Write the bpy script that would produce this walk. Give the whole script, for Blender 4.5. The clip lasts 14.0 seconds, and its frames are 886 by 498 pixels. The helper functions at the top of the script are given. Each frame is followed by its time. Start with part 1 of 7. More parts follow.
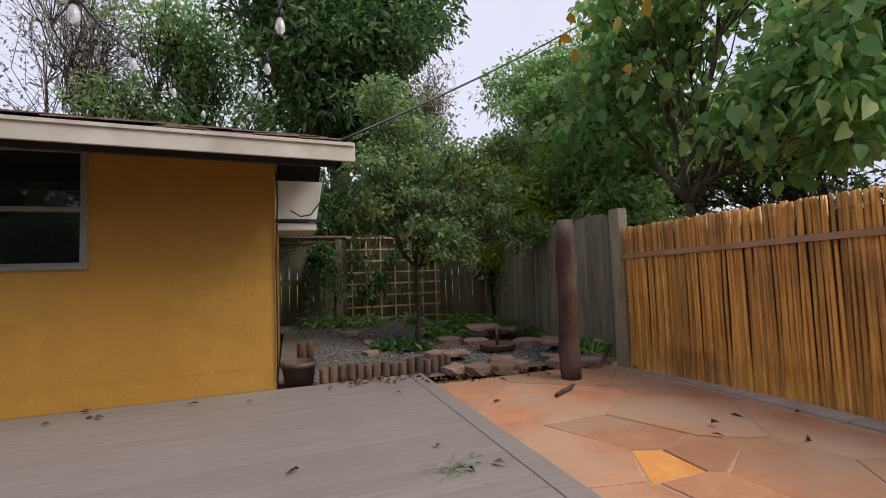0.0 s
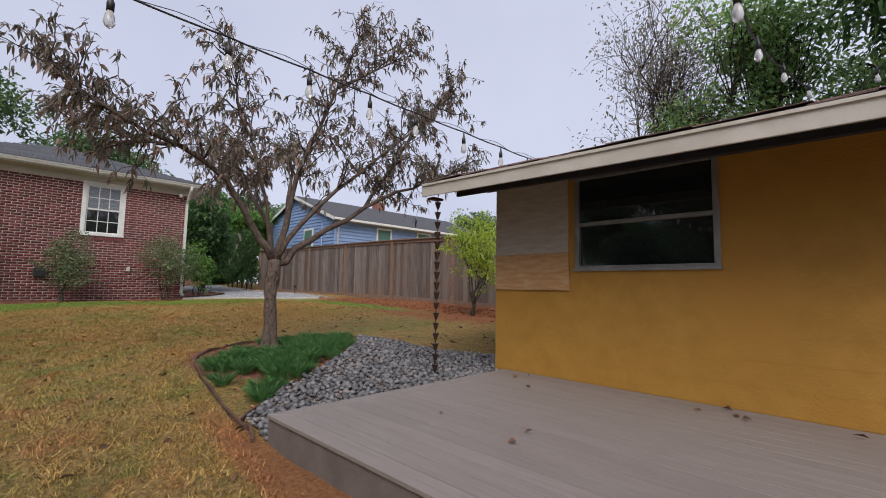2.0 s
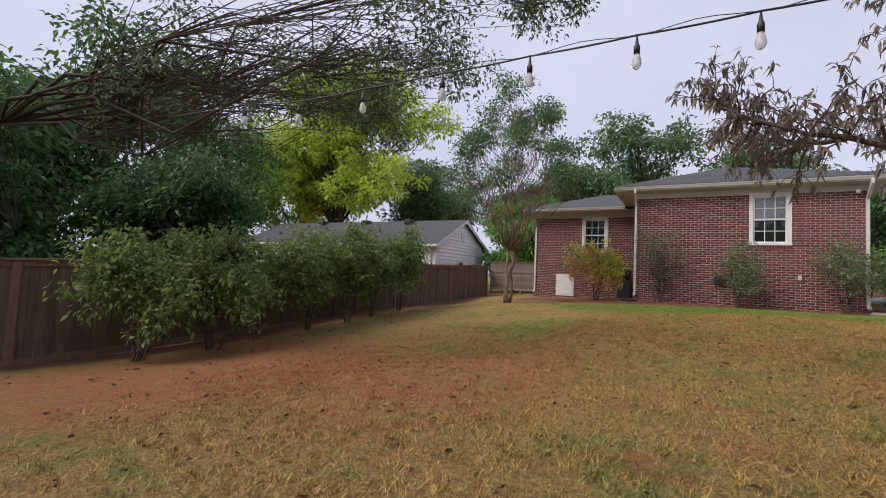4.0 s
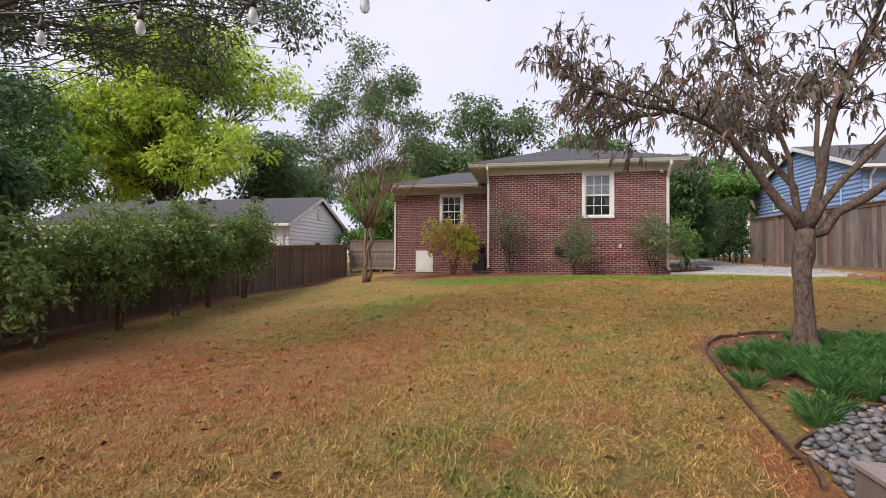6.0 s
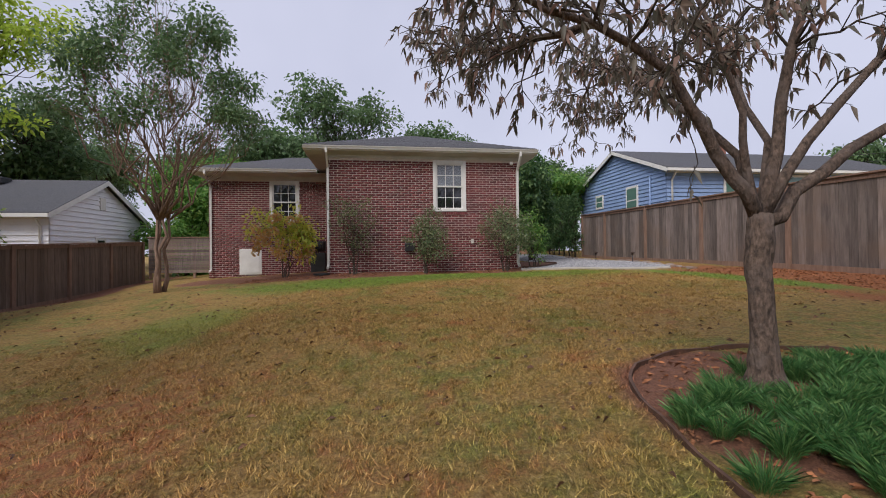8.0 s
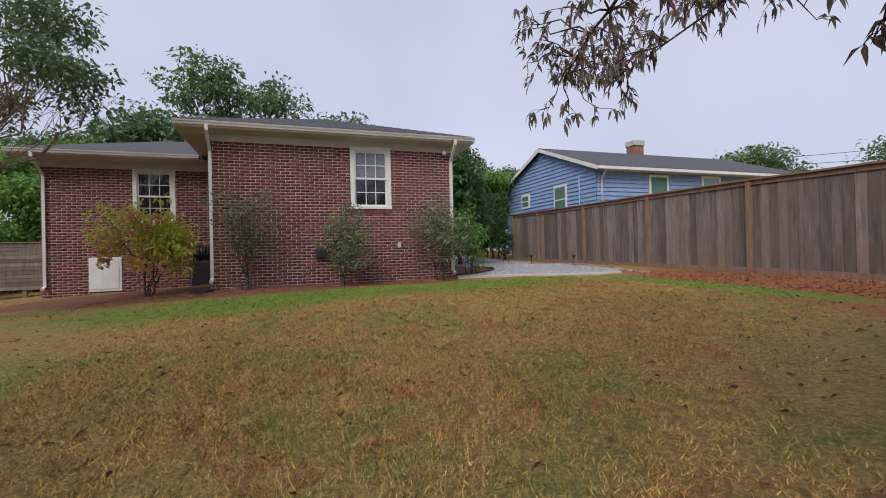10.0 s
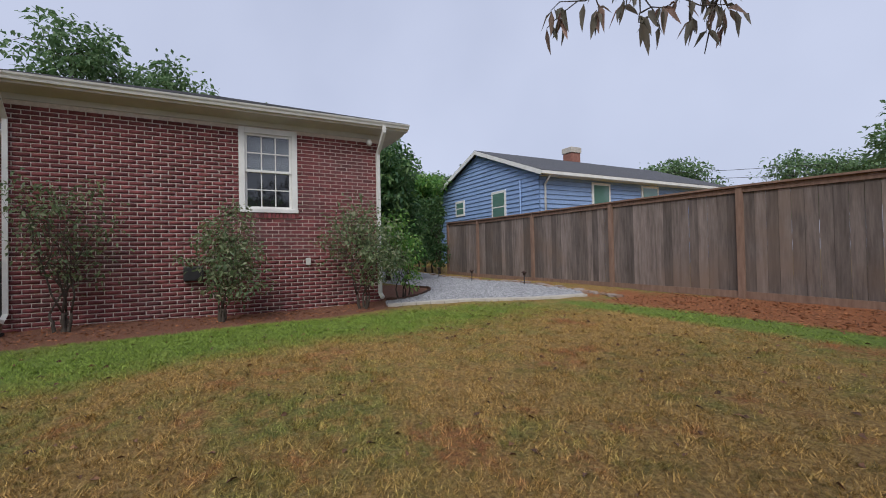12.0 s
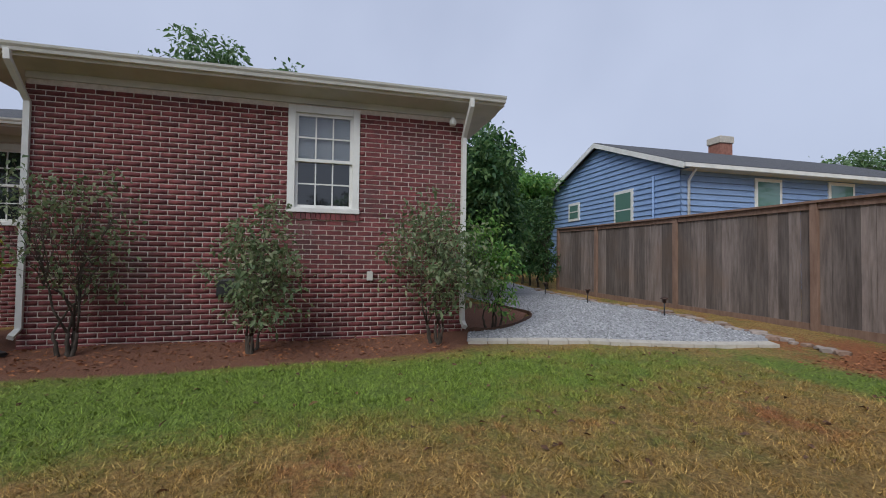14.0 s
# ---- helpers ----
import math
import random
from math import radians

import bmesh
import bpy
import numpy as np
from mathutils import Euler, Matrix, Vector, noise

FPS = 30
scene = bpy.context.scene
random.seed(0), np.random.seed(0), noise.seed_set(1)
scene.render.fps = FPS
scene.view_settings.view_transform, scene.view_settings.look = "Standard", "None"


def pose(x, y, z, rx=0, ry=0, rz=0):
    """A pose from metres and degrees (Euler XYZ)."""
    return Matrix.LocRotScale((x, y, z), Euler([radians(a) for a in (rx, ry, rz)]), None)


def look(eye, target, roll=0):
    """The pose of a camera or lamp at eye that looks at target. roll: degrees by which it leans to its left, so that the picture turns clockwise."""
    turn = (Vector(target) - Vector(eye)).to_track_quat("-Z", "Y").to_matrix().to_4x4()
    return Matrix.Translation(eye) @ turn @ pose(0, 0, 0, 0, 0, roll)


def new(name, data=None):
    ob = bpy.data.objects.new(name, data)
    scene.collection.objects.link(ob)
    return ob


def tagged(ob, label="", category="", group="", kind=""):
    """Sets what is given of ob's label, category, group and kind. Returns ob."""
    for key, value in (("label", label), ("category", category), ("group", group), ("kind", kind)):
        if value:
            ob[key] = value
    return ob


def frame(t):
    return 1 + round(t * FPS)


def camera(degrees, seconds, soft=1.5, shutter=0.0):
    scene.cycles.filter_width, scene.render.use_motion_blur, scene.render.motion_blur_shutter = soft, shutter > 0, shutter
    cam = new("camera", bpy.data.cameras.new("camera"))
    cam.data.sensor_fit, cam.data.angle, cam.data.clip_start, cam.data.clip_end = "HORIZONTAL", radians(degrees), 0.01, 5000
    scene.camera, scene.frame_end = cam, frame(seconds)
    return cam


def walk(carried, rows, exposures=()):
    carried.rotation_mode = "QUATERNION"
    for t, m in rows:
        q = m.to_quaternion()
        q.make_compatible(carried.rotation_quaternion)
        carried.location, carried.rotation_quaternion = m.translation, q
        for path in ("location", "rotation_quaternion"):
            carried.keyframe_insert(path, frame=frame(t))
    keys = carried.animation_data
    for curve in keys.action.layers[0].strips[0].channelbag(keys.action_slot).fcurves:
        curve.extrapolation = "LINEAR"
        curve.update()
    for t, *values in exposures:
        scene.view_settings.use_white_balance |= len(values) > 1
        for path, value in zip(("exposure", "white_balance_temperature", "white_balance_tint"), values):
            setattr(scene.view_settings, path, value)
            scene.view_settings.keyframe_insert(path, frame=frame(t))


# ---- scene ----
cam = camera(90.0, 14.0, 1.0)
PATH = [
    (0, (-0.263, 0.686, 0.99), (0.41, 2.566, 1.103), -2.0),
    (0.5, (-0.298, 0.678, 1.0), (0.067, 2.641, 1.118), -1.8),
    (1, (-0.453, 0.686, 0.987), (-0.68, 2.669, 1.121), -0.8),
    (1.5, (-0.677, 0.697, 0.936), (-1.489, 2.516, 1.113), -0.2),
    (2, (-0.819, 0.766, 0.929), (-2.224, 2.178, 1.106), 1.0),
    (2.5, (-0.951, 0.835, 0.962), (-2.772, 1.646, 1.121), 1.8),
    (3, (-0.837, 0.794, 1.032), (-2.825, 0.971, 1.168), 2.6),
    (3.5, (-0.836, 0.787, 1.024), (-2.772, 0.297, 1.138), 3.1),
    (3.7, (-0.84, 0.78, 1.021), (-2.688, 0.06, 1.136), 3.0),
    (4.2, (-0.9, 0.765, 1.012), (-2.58, -0.32, 1.112), 2.3),
    (4.75, (-0.99, 0.74, 0.998), (-2.566, -0.491, 1.085), 1.6),
    (5.3, (-1.12, 0.71, 0.98), (-2.8, -0.375, 1.052), 1.1),
    (5.8, (-1.31, 0.681, 0.966), (-3.204, 0.04, 1.013), 0.7),
    (6, (-1.497, 0.693, 0.986), (-3.457, 0.298, 1.017), 0.3),
    (6.5, (-1.982, 0.726, 0.956), (-3.982, 0.679, 0.977), 0.3),
    (7, (-2.521, 0.678, 0.981), (-4.52, 0.666, 0.999), 0.0),
    (7.5, (-3.14, 0.724, 1.007), (-5.133, 0.893, 1.014), -0.6),
    (8, (-3.714, 0.717, 1.024), (-5.694, 0.996, 1.038), -0.6),
    (8.5, (-4.249, 0.766, 1.087), (-6.211, 1.153, 1.093), -0.9),
    (8.7, (-4.456, 0.803, 1.101), (-6.406, 1.247, 1.108), -0.7),
    (10.8, (-7.425, 1.037, 1.268), (-9.283, 1.776, 1.288), -1.7),
    (11, (-7.702, 1.15, 1.297), (-9.548, 1.921, 1.322), -1.6),
    (11.5, (-8.322, 1.517, 1.363), (-10.127, 2.377, 1.385), -1.8),
    (12, (-8.877, 1.843, 1.428), (-10.634, 2.797, 1.462), -1.2),
    (12.5, (-9.407, 2.215, 1.45), (-11.081, 3.308, 1.49), -0.9),
    (13, (-9.917, 2.569, 1.482), (-11.624, 3.61, 1.531), -0.6),
    (13.5, (-10.549, 2.893, 1.535), (-12.275, 3.902, 1.595), -0.3),
    (14, (-11.156, 3.174, 1.647), (-13.092, 3.672, 1.702), 0.7),
]
walk(cam, [(t, look(eye, target, roll)) for t, eye, target, roll in PATH], [(0.0, 0.55, 6600, 10), (2.0, 0.3, 6350, 10), (3.0, 0.3, 6350, 11), (6.0, 0.75, 6750, 13), (6.5, 0.45, 6600, 13), (8.5, 0.28, 6400, 12), (11.0, 0.25, 6200, 10), (14.0, 0.1, 5950, 6)])

# ---- world, sun ----
world = bpy.data.worlds.new("overcast_sky")
scene.world = world
world.use_nodes = True
wn, wl = world.node_tree.nodes, world.node_tree.links
SUN_EL, SUN_ROT = 45.0, 130.0
sky = wn.new("ShaderNodeTexSky")
sky.sky_type, sky.sun_disc = 'NISHITA', False
sky.sun_elevation, sky.sun_rotation = radians(SUN_EL), radians(SUN_ROT)
sky.dust_density = 4.0
sky_gain = wn.new("ShaderNodeMix")
sky_gain.data_type, sky_gain.blend_type = 'RGBA', 'MULTIPLY'
sky_gain.inputs[0].default_value = 1.0
wl.new(sky.outputs[0], sky_gain.inputs[6])
sky_gain.inputs[7].default_value = (0.1, 0.1, 0.1, 1)
cloud_tex = wn.new("ShaderNodeTexNoise")
cloud_tex.inputs["Scale"].default_value = 1.6
cloud_tex.inputs["Detail"].default_value = 4
cloud_ramp = wn.new("ShaderNodeValToRGB")
cloud_ramp.color_ramp.elements[0].position, cloud_ramp.color_ramp.elements[1].position = 0.25, 0.75
cloud_ramp.color_ramp.elements[0].color = (0.47, 0.49, 0.61, 1)
cloud_ramp.color_ramp.elements[1].color = (0.62, 0.635, 0.76, 1)
wl.new(cloud_tex.outputs[0], cloud_ramp.inputs[0])
cover = wn.new("ShaderNodeMix")
cover.data_type = 'RGBA'
cover.inputs[0].default_value = 0.9
wl.new(sky_gain.outputs[2], cover.inputs[6])
wl.new(cloud_ramp.outputs[0], cover.inputs[7])
wl.new(cover.outputs[2], wn["Background"].inputs[0])
wn["Background"].inputs[1].default_value = 1.0

sun_data = bpy.data.lights.new("sun", 'SUN')
sun_data.energy, sun_data.angle, sun_data.color = 2.2, radians(35), (1.0, 0.95, 0.88)
sun = new("sun", sun_data)
sun.matrix_world = look((0, 0, 20), (0 + math.sin(radians(SUN_ROT)) * -20, math.cos(radians(SUN_ROT)) * -20, 0))


# ---- materials ----
def mat(name, a, b, scale=3.0, rough=0.8, bump=0.2, bscale=40.0, stretch=(1, 1, 1), c=None, cscale=0.6, cpos=0.55, piece=0.0, island=0.0, metal=0.0, glow=0.0):
    """Two colours on a fine noise, a third on a broad one, a shift of value per piece, and relief."""
    m = bpy.data.materials.new(name)
    m.use_nodes = True
    n, l = m.node_tree.nodes, m.node_tree.links
    p = n["Principled BSDF"]
    geo = n.new("ShaderNodeNewGeometry")
    mp = n.new("ShaderNodeMapping")
    mp.inputs["Scale"].default_value = stretch
    l.new(geo.outputs["Position"], mp.inputs[0])
    t = n.new("ShaderNodeTexNoise")
    t.inputs["Scale"].default_value, t.inputs["Detail"].default_value, t.inputs["Roughness"].default_value = scale, 6, 0.65
    l.new(mp.outputs[0], t.inputs[0])
    r = n.new("ShaderNodeValToRGB")
    r.color_ramp.elements[0].position, r.color_ramp.elements[1].position = 0.33, 0.67
    r.color_ramp.elements[0].color, r.color_ramp.elements[1].color = (*a, 1), (*b, 1)
    l.new(t.outputs[0], r.inputs[0])
    out = r.outputs[0]
    if c:
        t2 = n.new("ShaderNodeTexNoise")
        t2.inputs["Scale"].default_value, t2.inputs["Detail"].default_value = cscale, 5
        l.new(geo.outputs["Position"], t2.inputs[0])
        r2 = n.new("ShaderNodeValToRGB")
        r2.color_ramp.elements[0].position, r2.color_ramp.elements[1].position = cpos - 0.08, cpos + 0.14
        l.new(t2.outputs[0], r2.inputs[0])
        mx = n.new("ShaderNodeMix")
        mx.data_type = 'RGBA'
        l.new(r2.outputs[0], mx.inputs[0])
        l.new(out, mx.inputs[6])
        mx.inputs[7].default_value = (*c, 1)
        out = mx.outputs[2]
    for amount, kind in ((piece, "o"), (island, "i")):
        if amount:
            src = n.new("ShaderNodeObjectInfo").outputs["Random"] if kind == "o" else geo.outputs["Random Per Island"]
            mr = n.new("ShaderNodeMapRange")
            mr.inputs[3].default_value, mr.inputs[4].default_value = 1 - amount, 1 + amount
            l.new(src, mr.inputs[0])
            hs = n.new("ShaderNodeHueSaturation")
            l.new(mr.outputs[0], hs.inputs["Value"])
            l.new(out, hs.inputs["Color"])
            out = hs.outputs[0]
    l.new(out, p.inputs["Base Color"])
    p.inputs["Roughness"].default_value, p.inputs["Metallic"].default_value = rough, metal
    if bump:
        tb = n.new("ShaderNodeTexNoise")
        tb.inputs["Scale"].default_value, tb.inputs["Detail"].default_value = bscale, 5
        l.new(mp.outputs[0], tb.inputs[0])
        bp = n.new("ShaderNodeBump")
        bp.inputs["Strength"].default_value, bp.inputs["Distance"].default_value = bump, 0.02
        l.new(tb.outputs[0], bp.inputs["Height"])
        l.new(bp.outputs[0], p.inputs["Normal"])
    return m


def leaf_mat(name, a, b, c, through_=0.35, rough=0.5):
    """Leaves: three colours spread over the single leaves, some light passing through."""
    m = bpy.data.materials.new(name)
    m.use_nodes = True
    n, l = m.node_tree.nodes, m.node_tree.links
    p = n["Principled BSDF"]
    geo = n.new("ShaderNodeNewGeometry")
    r = n.new("ShaderNodeValToRGB")
    r.color_ramp.elements[0].color, r.color_ramp.elements[1].color = (*a, 1), (*c, 1)
    r.color_ramp.elements[1].position = 1.0
    e = r.color_ramp.elements.new(0.6)
    e.color = (*b, 1)
    l.new(geo.outputs["Random Per Island"], r.inputs[0])
    l.new(r.outputs[0], p.inputs["Base Color"])
    p.inputs["Roughness"].default_value = rough
    tr = n.new("ShaderNodeBsdfTranslucent")
    l.new(r.outputs[0], tr.inputs[0])
    ms = n.new("ShaderNodeMixShader")
    ms.inputs[0].default_value = through_
    l.new(p.outputs[0], ms.inputs[1])
    l.new(tr.outputs[0], ms.inputs[2])
    l.new(ms.outputs[0], n["Material Output"].inputs[0])
    return m


MORTAR = mat("mortar", (0.52, 0.45, 0.40), (0.68, 0.60, 0.54), 12, 0.95, 0.4, 60)
BRICK = mat("brick_red", (0.105, 0.027, 0.03), (0.2, 0.055, 0.054), 9, 0.9, 0.4, 70, piece=0.3, c=(0.12, 0.048, 0.048), cscale=1.3, cpos=0.6)
BRICK_FILL = mat("brick_red_field", (0.105, 0.027, 0.03), (0.2, 0.055, 0.054), 9, 0.9, 0.4, 70, island=0.3, c=(0.12, 0.048, 0.048), cscale=1.3, cpos=0.6)
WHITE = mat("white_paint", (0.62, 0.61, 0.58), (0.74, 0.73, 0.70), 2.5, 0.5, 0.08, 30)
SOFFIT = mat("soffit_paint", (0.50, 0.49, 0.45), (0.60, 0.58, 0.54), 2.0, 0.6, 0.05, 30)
SHINGLE = mat("grey_shingle", (0.05, 0.052, 0.06), (0.09, 0.09, 0.10), 14, 0.9, 0.5, 60, c=(0.07, 0.07, 0.075), piece=0.15)
SHINGLE_BROWN = mat("brown_shingle", (0.12, 0.075, 0.065), (0.26, 0.17, 0.15), 12, 0.9, 0.5, 60, piece=0.25)
YELLOW = mat("ochre_masonry_paint", (0.37, 0.185, 0.026), (0.44, 0.23, 0.038), 5, 0.75, 0.25, 60, c=(0.42, 0.205, 0.03), cscale=1.1)
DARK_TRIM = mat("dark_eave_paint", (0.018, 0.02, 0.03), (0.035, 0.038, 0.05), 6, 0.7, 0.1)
CREAM = mat("cream_trim_paint", (0.46, 0.42, 0.36), (0.56, 0.52, 0.46), 3, 0.6, 0.08, 30, c=(0.38, 0.33, 0.28), cscale=2.5, cpos=0.66)
ALU = mat("dull_aluminium", (0.25, 0.24, 0.24), (0.36, 0.35, 0.34), 6, 0.45, 0.05, metal=0.6)
PLY_GREY = mat("weathered_plywood", (0.36, 0.31, 0.25), (0.48, 0.42, 0.35), 4, 0.85, 0.2, 30, stretch=(1, 1, 6))
PLY_TAN = mat("stained_plywood", (0.44, 0.21, 0.065), (0.56, 0.36, 0.19), 5, 0.85, 0.3, 30, stretch=(1, 1, 5))
DECK = mat("grey_brown_decking", (0.19, 0.157, 0.142), (0.245, 0.208, 0.19), 6, 0.62, 0.15, 60, stretch=(0.25, 6, 1), c=(0.2, 0.167, 0.15), cscale=1.2, piece=0.05)
DECK_EDGE = mat("deck_fascia_paint", (0.12, 0.10, 0.09), (0.17, 0.14, 0.125), 5, 0.7, 0.15, 40)
FLAG = mat("rust_flagstone", (0.30, 0.125, 0.06), (0.43, 0.205, 0.105), 3.0, 0.8, 0.3, 30, c=(0.36, 0.225, 0.145), cscale=1.4, cpos=0.50, piece=0.16)
FLAG_GREY = mat("grey_flagstone", (0.25, 0.20, 0.175), (0.36, 0.30, 0.26), 5, 0.85, 0.3, 40, piece=0.12)
FLAG_ORANGE = mat("orange_flagstone", (0.55, 0.20, 0.04), (0.66, 0.30, 0.08), 6, 0.8, 0.3, 40)
GROUT = mat("sand_joint", (0.30, 0.19, 0.12), (0.44, 0.31, 0.22), 14, 0.95, 0.4, 80)
BAMBOO = mat("bamboo_cane", (0.42, 0.185, 0.036), (0.66, 0.34, 0.085), 5, 0.5, 0.1, 60, stretch=(6, 6, 0.8), c=(0.26, 0.12, 0.04), cscale=1.5, cpos=0.58, piece=0.38)
BATTEN = mat("batten_wood", (0.30, 0.16, 0.09), (0.42, 0.25, 0.16), 5, 0.8, 0.2, 50, stretch=(3, 0.5, 3))
FENCE = mat("weathered_fence_board", (0.10, 0.078, 0.068), (0.215, 0.172, 0.152), 4, 0.88, 0.3, 40, stretch=(4, 4, 0.4), c=(0.17, 0.12, 0.092), cscale=0.8, piece=0.36)
FENCE_POST = mat("brown_fence_post", (0.17, 0.10, 0.07), (0.26, 0.165, 0.12), 5, 0.88, 0.3, 40, stretch=(3, 3, 0.5))
# Mossy boards, darkened in colour for the shade of shed and trees.
FENCE_OLD_SHADED = mat("shaded_mossy_fence_board", (0.085, 0.072, 0.045), (0.19, 0.16, 0.105), 5, 0.9, 0.3, 40, stretch=(4, 4, 0.4), c=(0.11, 0.11, 0.065), cscale=1.0, piece=0.25)
FENCE_GREY = mat("grey_fence_board", (0.15, 0.135, 0.10), (0.34, 0.30, 0.225), 5, 0.9, 0.3, 40, stretch=(4, 4, 0.4), c=(0.21, 0.205, 0.135), cscale=1.0, piece=0.25)
FENCE_DARK = mat("dark_fence_board", (0.10, 0.072, 0.055), (0.19, 0.14, 0.11), 5, 0.9, 0.3, 40, stretch=(4, 4, 0.4), c=(0.13, 0.09, 0.065), cscale=0.8, piece=0.22)
BARK = mat("grey_brown_bark", (0.03, 0.021, 0.016), (0.165, 0.115, 0.088), 26, 0.95, 1.0, 34, stretch=(1.5, 1.5, 0.7), c=(0.13, 0.10, 0.085), cscale=7)
BARK_SMOOTH = mat("cinnamon_bark", (0.13, 0.075, 0.05), (0.26, 0.17, 0.12), 8, 0.8, 0.4, 30, stretch=(2, 2, 0.5))
BARK_DARK = mat("dark_bark", (0.035, 0.027, 0.02), (0.09, 0.07, 0.055), 12, 0.95, 0.6, 40, stretch=(2, 2, 0.6))
POST_WOOD = mat("rotting_post_wood", (0.032, 0.015, 0.011), (0.105, 0.046, 0.033), 6, 0.9, 0.5, 30, stretch=(3, 3, 0.5), c=(0.12, 0.085, 0.065), cscale=2.5)
LOG = mat("edging_log", (0.06, 0.036, 0.024), (0.15, 0.085, 0.05), 9, 0.9, 0.4, 40, stretch=(2, 2, 0.6), piece=0.25)
STONE = mat("garden_stone", (0.16, 0.095, 0.07), (0.32, 0.22, 0.17), 6, 0.9, 0.5, 30, piece=0.25, c=(0.24, 0.16, 0.11), cscale=3)
PEBBLE = mat("river_pebble", (0.075, 0.075, 0.082), (0.18, 0.175, 0.18), 9, 0.7, 0.15, 50, piece=0.45, c=(0.19, 0.15, 0.145), cscale=6, cpos=0.6)
PEBBLE_FILL = mat("river_pebble_fill", (0.075, 0.075, 0.082), (0.18, 0.175, 0.18), 9, 0.7, 0.15, 50, island=0.45, c=(0.19, 0.15, 0.145), cscale=6, cpos=0.6)
GRAVEL = mat("grey_gravel", (0.09, 0.09, 0.10), (0.56, 0.56, 0.58), 32, 0.95, 1.0, 40, c=(0.26, 0.26, 0.27), cscale=1.2)
# Soil colours lowered to carry the shade over the garden bed.
GARDEN_SOIL = mat("shaded_gravelly_soil", (0.05, 0.043, 0.037), (0.21, 0.19, 0.175), 34, 0.95, 0.8, 60, c=(0.11, 0.075, 0.05), cscale=1.5)
CONCRETE = mat("pale_concrete", (0.40, 0.36, 0.31), (0.52, 0.48, 0.42), 8, 0.9, 0.3, 50)
EDGING = mat("rusty_edging", (0.055, 0.028, 0.018), (0.12, 0.06, 0.038), 9, 0.8, 0.3)
BLUE = mat("blue_clapboard", (0.19, 0.28, 0.47), (0.23, 0.33, 0.54), 2, 0.6, 0.05)
WHITE_SIDING = mat("white_clapboard", (0.76, 0.76, 0.80), (0.82, 0.82, 0.86), 2, 0.6, 0.05)
BLACK = mat("black_plastic", (0.012, 0.012, 0.013), (0.025, 0.025, 0.027), 6, 0.5, 0.05)
POT = mat("brown_plastic_pot", (0.05, 0.03, 0.025), (0.085, 0.05, 0.04), 4, 0.6, 0.1)
COPPER = mat("aged_copper", (0.05, 0.028, 0.02), (0.10, 0.06, 0.045), 12, 0.5, 0.1, metal=0.5)
CHIMNEY = mat("chimney_brick", (0.20, 0.08, 0.06), (0.32, 0.15, 0.11), 8, 0.9, 0.3)
GOLD_LATH = mat("lath_wood", (0.48, 0.34, 0.17), (0.66, 0.50, 0.28), 6, 0.8, 0.2, stretch=(2, 2, 2))
DRY_LEAF = mat("dry_leaf", (0.05, 0.025, 0.015), (0.16, 0.075, 0.035), 20, 0.8, 0.2, island=0.5, piece=0.5)
SHADE_CLOTH = mat("blind", (0.13, 0.15, 0.18), (0.17, 0.19, 0.22), 3, 0.8, 0)
# Near-black colour stands in for the lack of light indoors.
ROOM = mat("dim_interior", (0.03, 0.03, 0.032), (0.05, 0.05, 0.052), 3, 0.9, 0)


def glass_mat(name, tint, rough=0.03):
    m = bpy.data.materials.new(name)
    m.use_nodes = True
    p = m.node_tree.nodes["Principled BSDF"]
    p.inputs["Base Color"].default_value = (*tint, 1)
    p.inputs["Roughness"].default_value = rough
    p.inputs["IOR"].default_value = 1.5
    p.inputs["Specular IOR Level"].default_value = 0.9
    return m


PANE_GREEN = glass_mat("curtained_glass", (0.10, 0.19, 0.16))
CLEAR = glass_mat("clear_window_glass", (1.0, 1.0, 1.0), 0.0)
CLEAR.node_tree.nodes["Principled BSDF"].inputs["Transmission Weight"].default_value = 1.0
# Opaque pane: the unlit room behind is put into its near-black colour.
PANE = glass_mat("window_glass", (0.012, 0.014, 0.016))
BULB = bpy.data.materials.new("bulb_glass")
BULB.use_nodes = True
BULB.node_tree.nodes["Principled BSDF"].inputs["Transmission Weight"].default_value = 0.6
BULB.node_tree.nodes["Principled BSDF"].inputs["Roughness"].default_value = 0.15
BULB.node_tree.nodes["Principled BSDF"].inputs["Base Color"].default_value = (0.85, 0.85, 0.85, 1)

LEAF_PEACH = leaf_mat("peach_leaf", (0.11, 0.105, 0.075), (0.22, 0.19, 0.15), (0.34, 0.2, 0.15), 0.45)
LEAF_DARK = leaf_mat("dark_leaf", (0.03, 0.085, 0.03), (0.075, 0.16, 0.05), (0.16, 0.25, 0.08), 0.4)
LEAF_MID = leaf_mat("green_leaf", (0.07, 0.18, 0.035), (0.15, 0.31, 0.065), (0.29, 0.42, 0.1), 0.5)
LEAF_HEDGE = leaf_mat("hedge_leaf", (0.085, 0.15, 0.04), (0.17, 0.26, 0.07), (0.33, 0.36, 0.12), 0.5)
LEAF_OAK = leaf_mat("oak_leaf", (0.05, 0.085, 0.05), (0.1, 0.15, 0.08), (0.19, 0.24, 0.12), 0.45)
LEAF_BIG = leaf_mat("broad_leaf", (0.16, 0.35, 0.12), (0.3, 0.5, 0.18), (0.52, 0.6, 0.2), 0.55)
LEAF_BACK = leaf_mat("pale_green_leaf", (0.15, 0.29, 0.1), (0.28, 0.45, 0.16), (0.45, 0.58, 0.22), 0.55)
